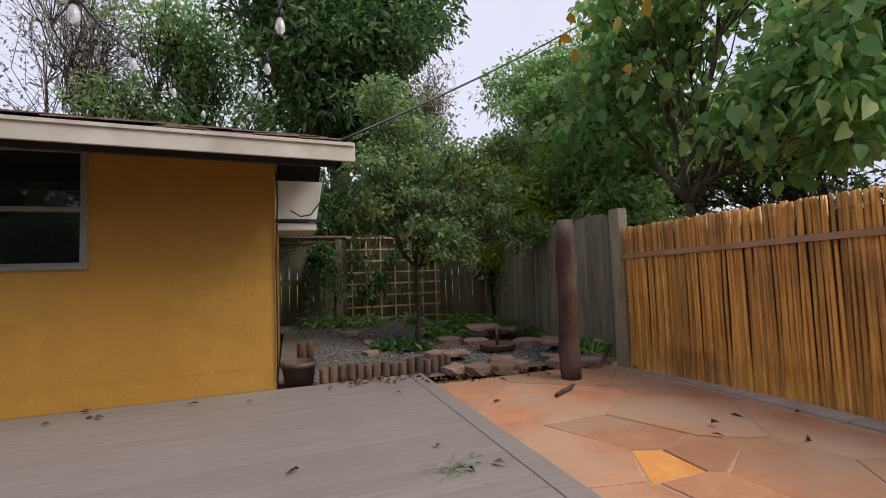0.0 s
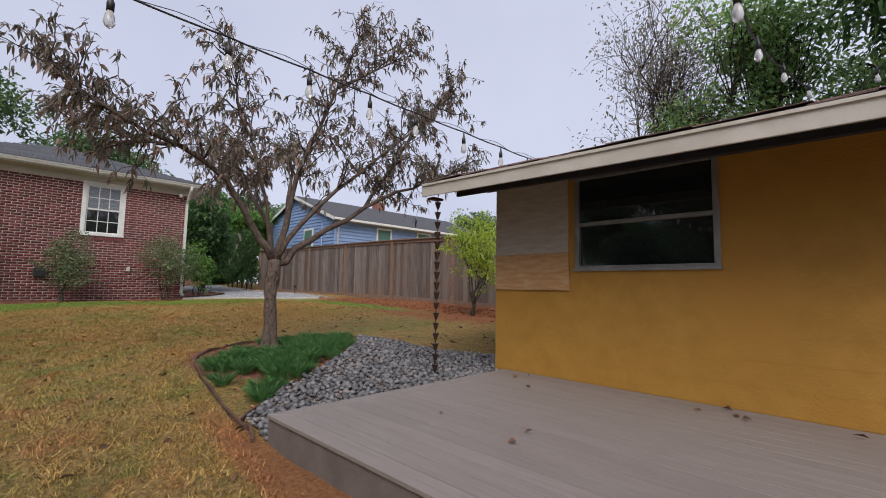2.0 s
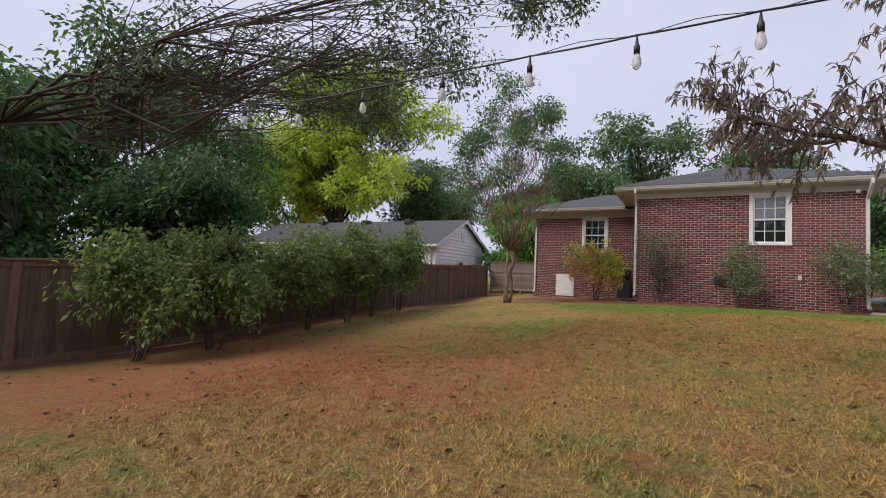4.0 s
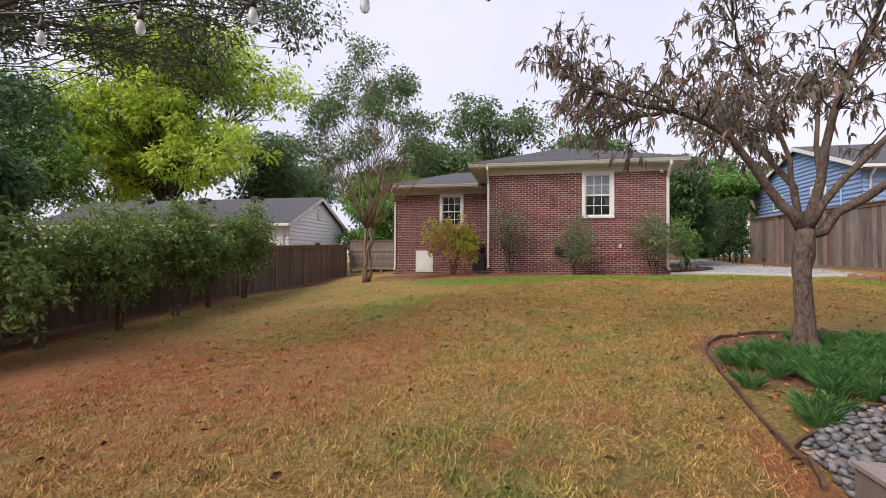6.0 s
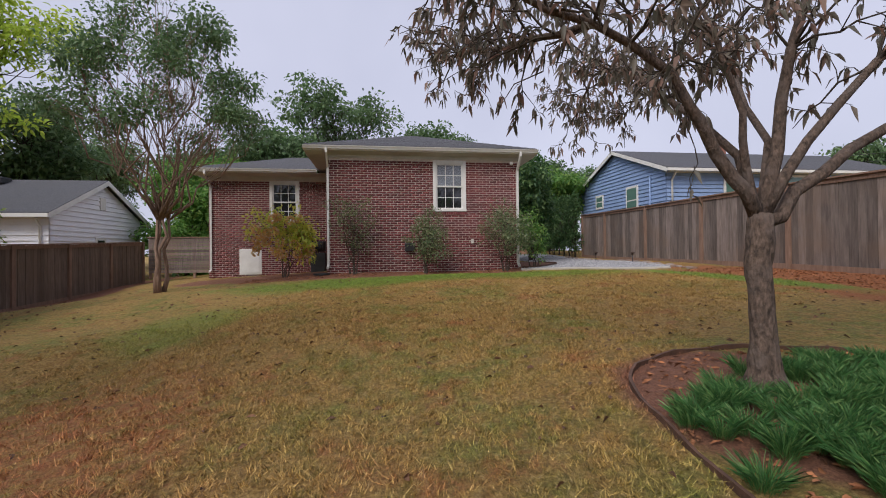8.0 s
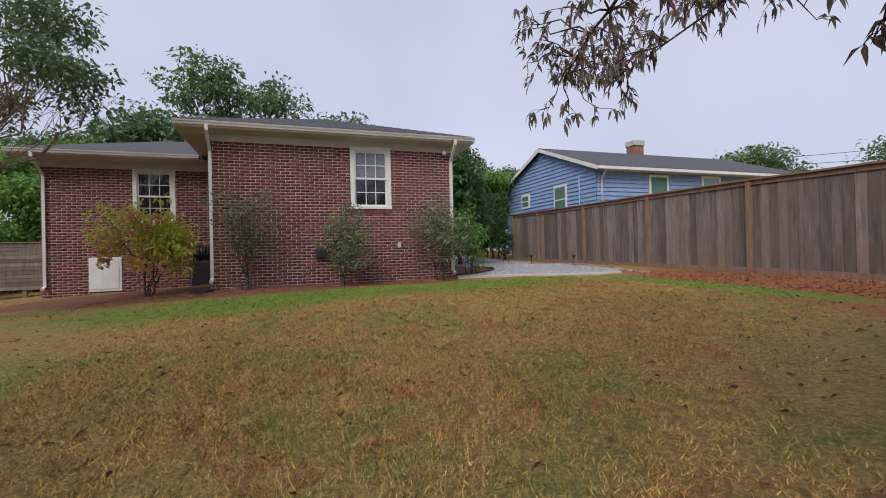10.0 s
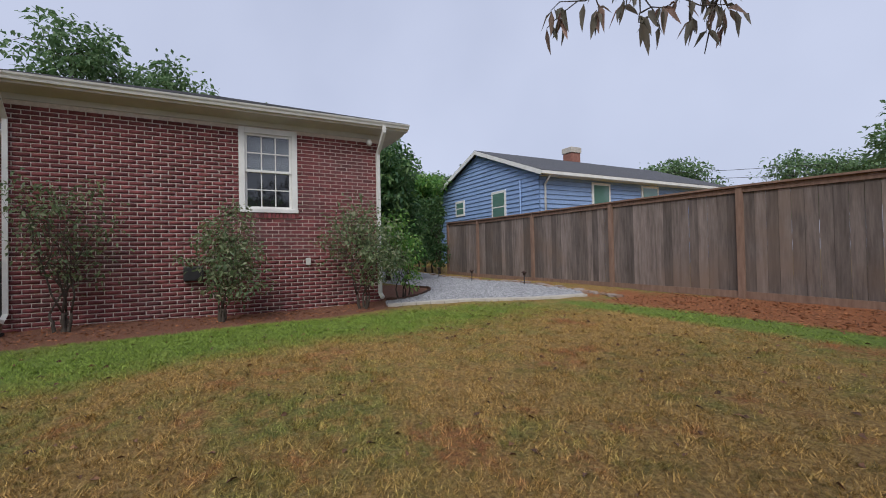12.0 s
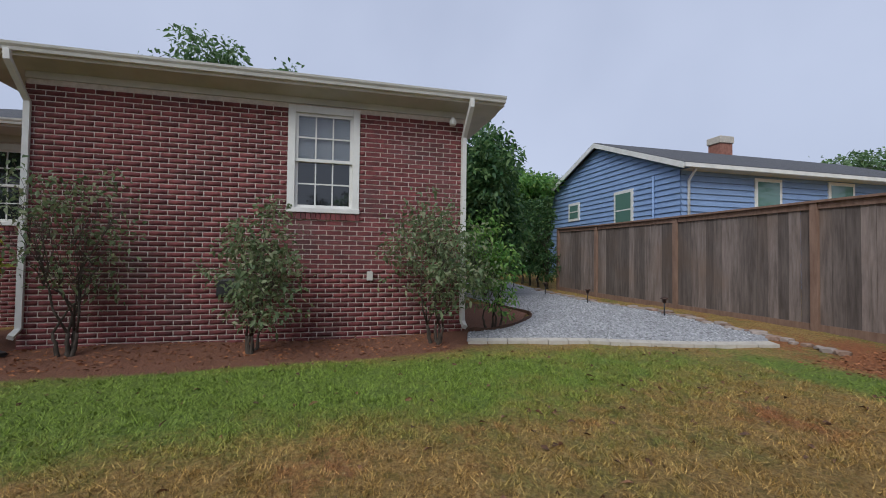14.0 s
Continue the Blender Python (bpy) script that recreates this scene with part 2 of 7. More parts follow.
LEAF_YELLOW = leaf_mat("yellow_leaf", (0.55, 0.30, 0.03), (0.60, 0.38, 0.05), (0.40, 0.40, 0.06), 0.4)
LEAF_LIME = leaf_mat("lime_leaf", (0.30, 0.42, 0.05), (0.44, 0.58, 0.08), (0.58, 0.64, 0.11), 0.6)
LEAF_MAPLE = leaf_mat("maple_leaf", (0.11, 0.21, 0.09), (0.22, 0.35, 0.14), (0.42, 0.46, 0.17), 0.55)
LEAF_GREY = leaf_mat("thin_leaf", (0.18, 0.2, 0.14), (0.28, 0.28, 0.2), (0.36, 0.26, 0.22), 0.5)
LEAF_OLIVE = leaf_mat("olive_leaf", (0.09, 0.14, 0.06), (0.18, 0.24, 0.11), (0.3, 0.31, 0.17), 0.45)
LEAF_FAR = leaf_mat("far_leaf", (0.08, 0.15, 0.06), (0.13, 0.22, 0.09), (0.2, 0.29, 0.13), 0.4)
LEAF_HYDR = leaf_mat("hydrangea_leaf", (0.34, 0.46, 0.07), (0.6, 0.6, 0.1), (0.76, 0.62, 0.12), 0.55)
FLOWER = leaf_mat("hydrangea_petal", (0.60, 0.30, 0.08), (0.55, 0.36, 0.14), (0.6, 0.45, 0.3), 0.3, 0.8)
MONDO = leaf_mat("mondo_blade", (0.05, 0.16, 0.045), (0.11, 0.29, 0.085), (0.26, 0.42, 0.14), 0.5)


# ---- building helpers ----
ORIGIN = {}


def thing(name, at, label, category, group="", kind=""):
    ob = new(name)
    ob.location = at
    ob.empty_display_size = 0.1
    ORIGIN[ob.name] = Vector(at)
    return tagged(ob, label, category, group, kind)


def mesh_of(name, bm, material):
    me = bpy.data.meshes.new(name)
    bm.to_mesh(me)
    bm.free()
    me.materials.append(material)
    return me


def link_part(name, me, parent=None, label=""):
    ob = new(name, me)
    if parent:
        ob.parent = parent
        root = ORIGIN.get(parent.name, Vector((0, 0, 0)) if parent.parent else parent.location)
        ob.matrix_parent_inverse = Matrix.Translation(-root)
    if label:
        ob["label"] = label
    return ob


def part(name, bm, material, parent=None, label=""):
    """One mesh, given in world coordinates, under a thing or a part that stands unturned."""
    return link_part(name, mesh_of(name, bm, material), parent, label)


def box(bm, x0, x1, y0, y1, z0, z1, bevel=0.0):
    r = bmesh.ops.create_cube(bm, size=1)
    vs = r["verts"]
    for v in vs:
        v.co = Vector((x0 + (v.co.x + 0.5) * (x1 - x0), y0 + (v.co.y + 0.5) * (y1 - y0), z0 + (v.co.z + 0.5) * (z1 - z0)))
    if bevel:
        es = list({e for v in vs for e in v.link_edges})
        bmesh.ops.bevel(bm, geom=es, offset=bevel, segments=2, affect='EDGES', profile=0.6)
    return bm


def boxed(x0, x1, y0, y1, z0, z1, bevel=0.0):
    return box(bmesh.new(), x0, x1, y0, y1, z0, z1, bevel)


def tube(bm, pts, radii, sides=7, cap=True):
    rings = []
    side = None
    for i, p in enumerate(pts):
        p = Vector(p)
        d = (Vector(pts[min(i + 1, len(pts) - 1)]) - Vector(pts[max(i - 1, 0)])).normalized()
        if side is None:
            side = d.orthogonal().normalized()
        side = (side - d * side.dot(d)).normalized()
        up = d.cross(side)
        rad = radii[i] if isinstance(radii, (list, tuple)) else radii
        rings.append([bm.verts.new(p + (side * math.cos(a) + up * math.sin(a)) * rad) for a in [2 * math.pi * k / sides for k in range(sides)]])
    for a, b in zip(rings, rings[1:]):
        for k in range(sides):
            f = bm.faces.new((a[k], a[(k + 1) % sides], b[(k + 1) % sides], b[k]))
            f.smooth = True
    if cap:
        bm.faces.new(rings[0][::-1])
        bm.faces.new(rings[-1])
    return bm


def lathe(bm, at, profile, sides=16):
    """A turned body: (radius, height) from the bottom up."""
    rings = [[bm.verts.new((at[0] + r * math.cos(a), at[1] + r * math.sin(a), at[2] + z)) for a in [2 * math.pi * k / sides for k in range(sides)]] for r, z in profile]
    for a, b in zip(rings, rings[1:]):
        for k in range(sides):
            bm.faces.new((a[k], a[(k + 1) % sides], b[(k + 1) % sides], b[k])).smooth = True
    bm.faces.new(rings[0][::-1])
    bm.faces.new(rings[-1])
    return bm


def prism(bm, poly, z0, z1, slope=None):
    """An upright prism over a polygon; slope(x, y) lifts it."""
    s = slope or (lambda x, y: 0.0)
    lo = [bm.verts.new((x, y, z0 + s(x, y))) for x, y in poly]
    hi = [bm.verts.new((x, y, z1 + s(x, y))) for x, y in poly]
    bm.faces.new(hi)
    bm.faces.new(lo[::-1])
    n = len(poly)
    for i in range(n):
        bm.faces.new((lo[i], lo[(i + 1) % n], hi[(i + 1) % n], hi[i]))
    return bm


def solid(bm, verts, faces):
    vs = [bm.verts.new(v) for v in verts]
    for f in faces:
        bm.faces.new([vs[i] for i in f])
    return bm


def many(name, verts, faces_per, material, parent=None, label=""):
    """A mesh out of n equal pieces: verts (n, k, 3), faces_per the faces of one piece."""
    n, k, _ = verts.shape
    me = bpy.data.meshes.new(name)
    fl = [np.array(f) for f in faces_per]
    me.vertices.add(n * k)
    me.vertices.foreach_set("co", verts.astype(np.float32).ravel())
    sizes = np.tile([len(f) for f in fl], n)
    loops = np.concatenate([np.concatenate(fl)[None] + (np.arange(n) * k)[:, None]], axis=1).ravel()
    me.loops.add(len(loops))
    me.loops.foreach_set("vertex_index", loops.astype(np.int32))
    me.polygons.add(len(sizes))
    starts = np.concatenate([[0], np.cumsum(sizes)[:-1]])
    me.polygons.foreach_set("loop_start", starts.astype(np.int32))
    me.update(calc_edges=True)
    me.validate()
    me.materials.append(material)
    return link_part(name, me, parent, label)


def unit(v):
    return v / np.maximum(np.linalg.norm(v, axis=1, keepdims=True), 1e-6)


def leaves(name, base, way, length, width, material, parent=None, label="", droop=0.25, fold=0.25, rng=None, round_=False):
    """Leaves: folded along the midrib, the tip drooping."""
    n = len(base)
    rng = rng or np.random.default_rng(3)
    d = unit(way)
    ref = unit(rng.normal(size=(n, 3)) * 0.7 + np.array([0, 0, 1.0]))
    s = unit(np.cross(d, ref))
    u = np.cross(s, d)
    L, W = np.broadcast_to(length, n)[:, None], np.broadcast_to(width, n)[:, None]
    if round_:
        v = np.zeros((n, 11, 3))
        for k, (f, h) in enumerate(((0.0, 0.0), (0.02, 0.36), (0.35, 0.52), (0.72, 0.3), (1.0, 0.0), (0.72, -0.3), (0.35, -0.52), (0.02, -0.36), (0.08, 0.0), (0.38, 0.0), (0.72, 0.0))):
            v[:, k] = base + d * L * f + s * W * h + u * W * fold * abs(h) * 1.6 + np.array([0, 0, -1.0]) * L * droop * f * f
        return many(name, v, [(0, 8, 1), (8, 9, 2, 1), (9, 10, 3, 2), (10, 4, 3), (0, 7, 8), (7, 6, 9, 8), (6, 5, 10, 9), (5, 4, 10)], material, parent, label)
    v = np.zeros((n, 6, 3))
    dz = np.array([0, 0, -1.0])
    v[:, 0] = base
    v[:, 1] = base + d * L * 0.4 + s * W * 0.5 + u * W * fold
    v[:, 2] = base + d * L * 0.45
    v[:, 3] = base + d * L * 0.4 - s * W * 0.5 + u * W * fold
    v[:, 4] = base + d * L + dz * L * droop
    v[:, 5] = base + d * L * 0.75 + s * W * 0.36 + u * W * fold * 0.6 + dz * L * droop * 0.5
    return many(name, v, [(0, 2, 1), (0, 3, 2), (2, 4, 5, 1), (2, 3, 4)], material, parent, label)


def limb(rng, a, b, n=6, wob=0.06, sag=0.0):
    a, b = np.array(a, float), np.array(b, float)
    ln = np.linalg.norm(b - a)
    out = []
    for i in range(n + 1):
        f = i / n
        w = rng.normal(size=3) * wob * ln * math.sin(math.pi * f) if 0 < i < n else 0
        out.append(tuple(a + (b - a) * f + w + np.array([0, 0, sag * ln * math.sin(math.pi * f)])))
    return out


def tree(name, label, base, fork, lobes, per, leaf_n, leaf_len, leaf_mat_, bark, r0, seed, spread=0.35, category="tree", lw=0.45, droop=0.25, trunks=1, hang=0.0, group="", round_=False):
    """trunk(s) to a fork, limbs into each lobe, twigs to clusters, leaves round the twig ends."""
    rng = np.random.default_rng(seed)
    t = thing(name, base, label, category, group)
    tw_bm = bmesh.new()
    ends = []
    for k in range(trunks):
        off = rng.normal(size=3) * (0.0 if trunks == 1 else 0.08)
        off[2] = 0
        b0 = np.array(base) + off * 0.7 - np.array([0, 0, 0.05])
        f0 = np.array(fork) + off * (3.0 if r0 > 0.06 else 1.2)
        bm = tube(bmesh.new(), limb(rng, b0, f0, 5, 0.03), [r0 * (1.25 if i == 0 else 1) * (1 - 0.09 * i) for i in range(6)], 9)
        part("trunk" if trunks == 1 else "stem", bm, bark, t)
        ends.append(f0)
    cb, cw = [], []
    for li, (c, rad) in enumerate(lobes):
        c, rad = np.array(c, float), np.array(rad, float)
        src = ends[li % len(ends)]
        main = limb(rng, src, c, 6, 0.07, 0.03)
        part("limb", tube(bmesh.new(), main, [r0 * 0.5 * (1 - 0.13 * i) for i in range(7)], 6), bark, t)
        pts = rng.normal(size=(per, 3))
        pts = unit(pts) * (rng.random((per, 1)) ** 0.42) * rad + c
        for q in pts:
            m = np.array(main[int(rng.integers(2, 7))])
            tw = limb(rng, m, q, 3, 0.08, 0.04)
            tube(tw_bm, tw, [r0 * 0.13, r0 * 0.10, r0 * 0.07, r0 * 0.04], 4, False)
            n = int(leaf_n * rng.uniform(0.5, 1.5))
            sp = spread * rng.uniform(0.7, 1.3)
            o = unit(rng.normal(size=(n, 3))) * rng.random((n, 1)) ** 0.45 * sp * 1.45 * np.array([1, 1, 0.65])
            cb.append(q + o)
            cw.append(o / sp + rng.normal(size=(n, 3)) * 0.8 + np.array([0, 0, -hang]))
    part("twig", tw_bm, bark, t)["kind"] = "stuff"
    cb, cw = np.concatenate(cb), np.concatenate(cw)
    ln = leaf_len * rng.uniform(0.6, 1.3, len(cb))
    leaves("crown", cb, cw, ln, ln * lw, leaf_mat_, t, "", droop, 0.2, rng, round_)
    return t


# ---- ground ----
CONTROL = np.array([(-4.1, 1.8, -.25), (-7, .3, -.25), (-6.4, 1.7, -.13), (-8.4, 2.7, 0), (-11, -.2, .01), (-8.9, -3.8, -.6), (-11.2, -4.2, -.28), (-7.1, 2.7, .05), (-15.1, 2.3, .35), (-12.2, 3.6, .25), (-11.6, 7.4, .3),
    (-6.4, 3.3, .14), (-16.2, -5, .05), (-18.7, 5.3, .42), (-18.7, -1, .34), (-22, -5.9, .09), (-18.2, -9, -.4), (-24.5, -9, -.1), (-6, -9, -.85), (-17.6, 5.3, .4), (-16.2, 9.5, .45), (-16.8, 10.9, .56), (-10.6, 10.9, .43),
    (-23, 10.9, .62), (-4.4, 5, -.07), (0, 0, -.16), (1.2, 2, -.14), (3, 4, -.14), (0, -6, -.55), (2, 8, -.06), (-8.1, 9, .27), (4, -6, -.45), (-1, 4, -.2)])
A = np.c_[CONTROL[:, :2], np.ones(len(CONTROL))]
PLANE = np.linalg.lstsq(A, CONTROL[:, 2], rcond=None)[0]
REST = CONTROL[:, 2] - A @ PLANE


def ground_z(x, y):
    x, y = np.atleast_1d(np.asarray(x, float)), np.atleast_1d(np.asarray(y, float))
    d2 = (x[..., None] - CONTROL[:, 0]) ** 2 + (y[..., None] - CONTROL[:, 1]) ** 2
    w = 1 / (d2 + 0.8) ** 1.6
    xc, yc = np.clip(x, -32, 8), np.clip(y, -12, 13)
    return PLANE[0] * xc + PLANE[1] * yc + PLANE[2] + (w * REST).sum(-1) / w.sum(-1)


def gz(x, y):
    return float(ground_z(x, y)[0])


def axis(lo, a, b, hi, step):
    out = [a - (a - lo) * (k / 7) ** 2.2 for k in range(7, 0, -1)]
    mid = list(np.arange(a, b, step))
    return np.array(out + mid + [b + (hi - b) * (k / 7) ** 2.2 for k in range(0, 8)])


GX, GY = axis(-900, -32, 8, 900, 0.2), axis(-900, -13, 14, 900, 0.2)
XX, YY = np.meshgrid(GX, GY, indexing="ij")
ZZ = np.zeros_like(XX)
for i in range(len(GX)):
    ZZ[i] = ground_z(XX[i], YY[i])
ZZ += np.random.default_rng(5).normal(size=ZZ.shape) * 0.006 * ((XX > -32) & (XX < 8) & (YY > -13) & (YY < 14))
gm = bpy.data.meshes.new("ground")
nx, ny = XX.shape
idx = np.arange(nx * ny).reshape(nx, ny)
quads = np.stack([idx[:-1, :-1], idx[1:, :-1], idx[1:, 1:], idx[:-1, 1:]], -1).reshape(-1, 4)
gm.from_pydata(np.stack([XX, YY, ZZ], -1).reshape(-1, 3).tolist(), [], quads.tolist())
gm.polygons.foreach_set("use_smooth", [True] * len(gm.polygons))


def lawn_material(name, blade=False):
    """Straw, green and bare earth in patches; on blades each one differs a little."""
    m = bpy.data.materials.new(name)
    m.use_nodes = True
    n, l = m.node_tree.nodes, m.node_tree.links
    p = n["Principled BSDF"]
    geo = n.new("ShaderNodeNewGeometry")
    sep = n.new("ShaderNodeSeparateXYZ")
    l.new(geo.outputs["Position"], sep.inputs[0])

    def noise_(scale, detail=5):
        t = n.new("ShaderNodeTexNoise")
        t.inputs["Scale"].default_value, t.inputs["Detail"].default_value, t.inputs["Roughness"].default_value = scale, detail, 0.7
        l.new(geo.outputs["Position"], t.inputs[0])
        return t.outputs[0]

    def ramp(src, lo, hi):
        r = n.new("ShaderNodeMapRange")
        r.interpolation_type = 'SMOOTHSTEP'
        l.new(src, r.inputs[0])
        r.inputs[1].default_value, r.inputs[2].default_value = lo, hi
        return r.outputs[0]

    def mix(f, a, b):
        x = n.new("ShaderNodeMix")
        x.data_type = 'RGBA'
        l.new(f, x.inputs[0])
        for s, v in ((6, a), (7, b)):
            if isinstance(v, tuple):
                x.inputs[s].default_value = (*v, 1)
            else:
                l.new(v, x.inputs[s])
        return x.outputs[2]

    def op(kind, a, b=None):
        x = n.new("ShaderNodeMath")
        x.operation = kind
        for s, v in ((0, a), (1, b)):
            if v is None:
                continue
            if isinstance(v, (int, float)):
                x.inputs[s].default_value = v
            else:
                l.new(v, x.inputs[s])
        return x.outputs[0]

    def spot(x, y, rx, ry, soft=0.5, wob=1.0):
        dx = op('DIVIDE', op('SUBTRACT', sep.outputs[0], x), rx)
        dy = op('DIVIDE', op('SUBTRACT', sep.outputs[1], y), ry)
        d = op('ADD', op('MULTIPLY', dx, dx), op('MULTIPLY', dy, dy))
        d = op('ADD', d, op('MULTIPLY', op('SUBTRACT', noise_(1.6, 8), 0.5), 2.4 * wob))
        d = op('ADD', d, op('MULTIPLY', op('SUBTRACT', noise_(24, 8), 0.5), 1.6 * wob))
        return ramp(d, 1 + soft, 1 - soft)

    fine, midn, broad = noise_(30, 9), noise_(5, 6), noise_(0.55, 5)
    straw = mix(ramp(fine, 0.3, 0.7), (0.18, 0.096, 0.021), (0.49, 0.31, 0.094))
    green = mix(ramp(fine, 0.3, 0.7), (0.075, 0.09, 0.012), (0.28, 0.27, 0.055))
    dirt = mix(ramp(fine, 0.25, 0.75), (0.20, 0.062, 0.02), (0.44, 0.165, 0.06))
    mulch = mix(ramp(noise_(60, 8), 0.3, 0.7), (0.14, 0.052, 0.028), (0.32, 0.145, 0.085))
    grass = mix(op('MULTIPLY', ramp(broad, 0.43, 0.64), ramp(midn, 0.32, 0.58)), straw, green)
    grass = mix(op('MULTIPLY', ramp(noise_(1.4, 8), 0.53, 0.70), 0.8), grass, dirt)
    grass = mix(op('MULTIPLY', ramp(noise_(6.5, 12), 0.50, 0.64), 0.55), grass, (0.125, 0.105, 0.014))
    grass = mix(op('MULTIPLY', ramp(noise_(20, 9), 0.54, 0.70), 0.7), grass, (0.58, 0.41, 0.17))
    grass = mix(op('MULTIPLY', spot(-6.4, -2.2, 2.6, 1.6, 0.8), ramp(noise_(8, 10), 0.33, 0.62)), grass, dirt)
    grass = mix(op('MULTIPLY', spot(-5.0, -5.6, 3.6, 2.4, 0.7), ramp(noise_(7, 10), 0.28, 0.55)), grass, dirt)
    grass = mix(op('MULTIPLY', spot(-2.6, 2.1, 2.2, 0.2, 0.5, 0.3), 0.8), grass, dirt)
    grass = mix(spot(-11.0, 10.0, 5.6, 1.2, 0.25), grass, dirt)
    grass = mix(spot(-9.0, 9.3, 3.0, 1.5, 0.4), grass, dirt)
    grass = mix(op('MULTIPLY', ramp(noise_(75, 6), 0.56, 0.68), 0.55), grass, (0.05, 0.038, 0.012))
    lush = mix(ramp(fine, 0.3, 0.7), (0.085, 0.135, 0.014), (0.22, 0.30, 0.04))
    grass = mix(spot(-15.9, 2.2, 1.3, 5.4, 0.8), grass, lush)
    grass = mix(spot(-13.0, 8.65, 3.4, 0.45, 0.6), grass, lush)
    grass = mix(op('MULTIPLY', spot(-11.8, -2.6, 1.5, 0.9, 0.8), 0.6), grass, lush)
    grass = mix(spot(-18.3, 1.3, 1.35, 5.2, 0.12, 0.3), grass, mulch)
    grass = mix(spot(-20.0, -3.6, 1.6, 2.6, 0.12, 0.3), grass, mulch)
    grass = mix(spot(-14.0, -9.0, 13.0, 0.9, 0.2, 0.3), grass, mulch)
    grass = mix(spot(-6.3, 3.3, 1.15, 0.95, 0.2, 0.2), grass, mulch)
    p.inputs["Roughness"].default_value = 0.7 if blade else 0.95
    if blade:
        spread = n.new("ShaderNodeMapRange")
        spread.inputs[3].default_value, spread.inputs[4].default_value = 0.55, 1.7
        l.new(geo.outputs["Random Per Island"], spread.inputs[0])
        shift = n.new("ShaderNodeHueSaturation")
        l.new(spread.outputs[0], shift.inputs["Value"])
        l.new(grass, shift.inputs["Color"])
        l.new(shift.outputs[0], p.inputs["Base Color"])
        return m
    l.new(grass, p.inputs["Base Color"])
    b = n.new("ShaderNodeBump")
    b.inputs["Strength"].default_value, b.inputs["Distance"].default_value = 1.0, 0.06
    l.new(noise_(42, 10), b.inputs["Height"])
    l.new(b.outputs[0], p.inputs["Normal"])
    return m


gm.materials.append(lawn_material("patchy_lawn"))
tagged(new("ground", gm), "patchy straw and green lawn with bare reddish earth", "lawn", kind="structure")


def sheet(name, poly, lift, material, label, category, step=0.3):
    """A ground covering that follows the ground inside a polygon, with a short skirt."""
    bm = bmesh.new()
    prism(bm, poly, 0, 0.001)
    bmesh.ops.recalc_face_normals(bm, faces=bm.faces[:])
    bm.normal_update()
    bmesh.ops.delete(bm, geom=[f for f in bm.faces if abs(f.normal.z) < 0.5 or f.normal.z < 0], context='FACES')
    bm.normal_update()
    xs, ys = [p[0] for p in poly], [p[1] for p in poly]
    for ax, lo, hi in ((0, min(xs), max(xs)), (1, min(ys), max(ys))):
        v = lo + step
        while v < hi:
            no = Vector((1, 0, 0)) if ax == 0 else Vector((0, 1, 0))
            bmesh.ops.bisect_plane(bm, geom=bm.verts[:] + bm.edges[:] + bm.faces[:], plane_co=no * v, plane_no=no)
            v += step
    for v in bm.verts:
        v.co.z = gz(v.co.x, v.co.y) + lift
    ob = part(name, bm, material)
    return tagged(ob, label, category, kind="structure")


# ---- brick house ----
def brick_field(name, parent, origin, along, up, length, height, holes, out, limit=0):
    """Running bond in real bricks that stand proud of a mortar wall; returns nothing. Bricks inside the limit stretch are parts, the rest one mesh."""
    bl, bh, gap = 0.245, 0.079, 0.016
    o, ax, nr = np.array(origin), np.array(along), np.array(out)
    far = []
    for r in range(int(height / bh)):
        z0, z1 = r * bh, (r + 1) * bh - gap
        s = -(bl / 2) * (r % 2)
        while s < length - 0.02:
            a, b = max(s, 0.0), min(s + bl - gap, length)
            s += bl
            if b - a < 0.03 or any(a < h[1] and b > h[0] and z0 < h[3] and z1 > h[2] for h in holes):
                spans = []
                for h in holes:
                    if z0 < h[3] and z1 > h[2] and a < h[1] and b > h[0]:
                        spans = [(a, h[0] - 0.005), (h[1] + 0.005, b)]
                spans = [q for q in spans if q[1] - q[0] > 0.04]
                if b - a < 0.03:
                    spans = []
            else:
                spans = [(a, b)]
            for a_, b_ in spans:
                far.append((a_, b_, z0, z1))
    def corners(a, b, z0, z1, proud=0.008):
        c = []
        for d in (0.0, proud):
            for (q, z) in ((a, z0), (b, z0), (b, z1), (a, z1)):
                c.append(o + ax * q + np.array([0, 0, z]) + nr * d)
        return c
    F = [(4, 5, 6, 7), (0, 4, 7, 3), (1, 2, 6, 5), (3, 7, 6, 2), (0, 1, 5, 4)]
    rest = far
    if limit:
        full = [q for q in far if q[1] - q[0] > 0.2 and limit[0] < q[0] < limit[1]]
        near = full[-300:]
        keep = set(near)
        rest = [q for q in far if q not in keep]
        me = bpy.data.meshes.new("brick")
        a = np.array(corners(0, bl - gap, 0, bh - gap)) - o
        me.from_pydata(a.tolist(), [], F)
        me.materials.append(BRICK)
        root = parent.location
        for q in near:
            ob = new("brick", me)
            ob.parent = parent
            ob.location = Vector(o + ax * q[0] + np.array([0, 0, q[2]])) - root
    v = np.array([corners(*q) for q in rest])
    ob = many(name, v, F, BRICK_FILL, parent)
    ob["kind"] = "stuff"


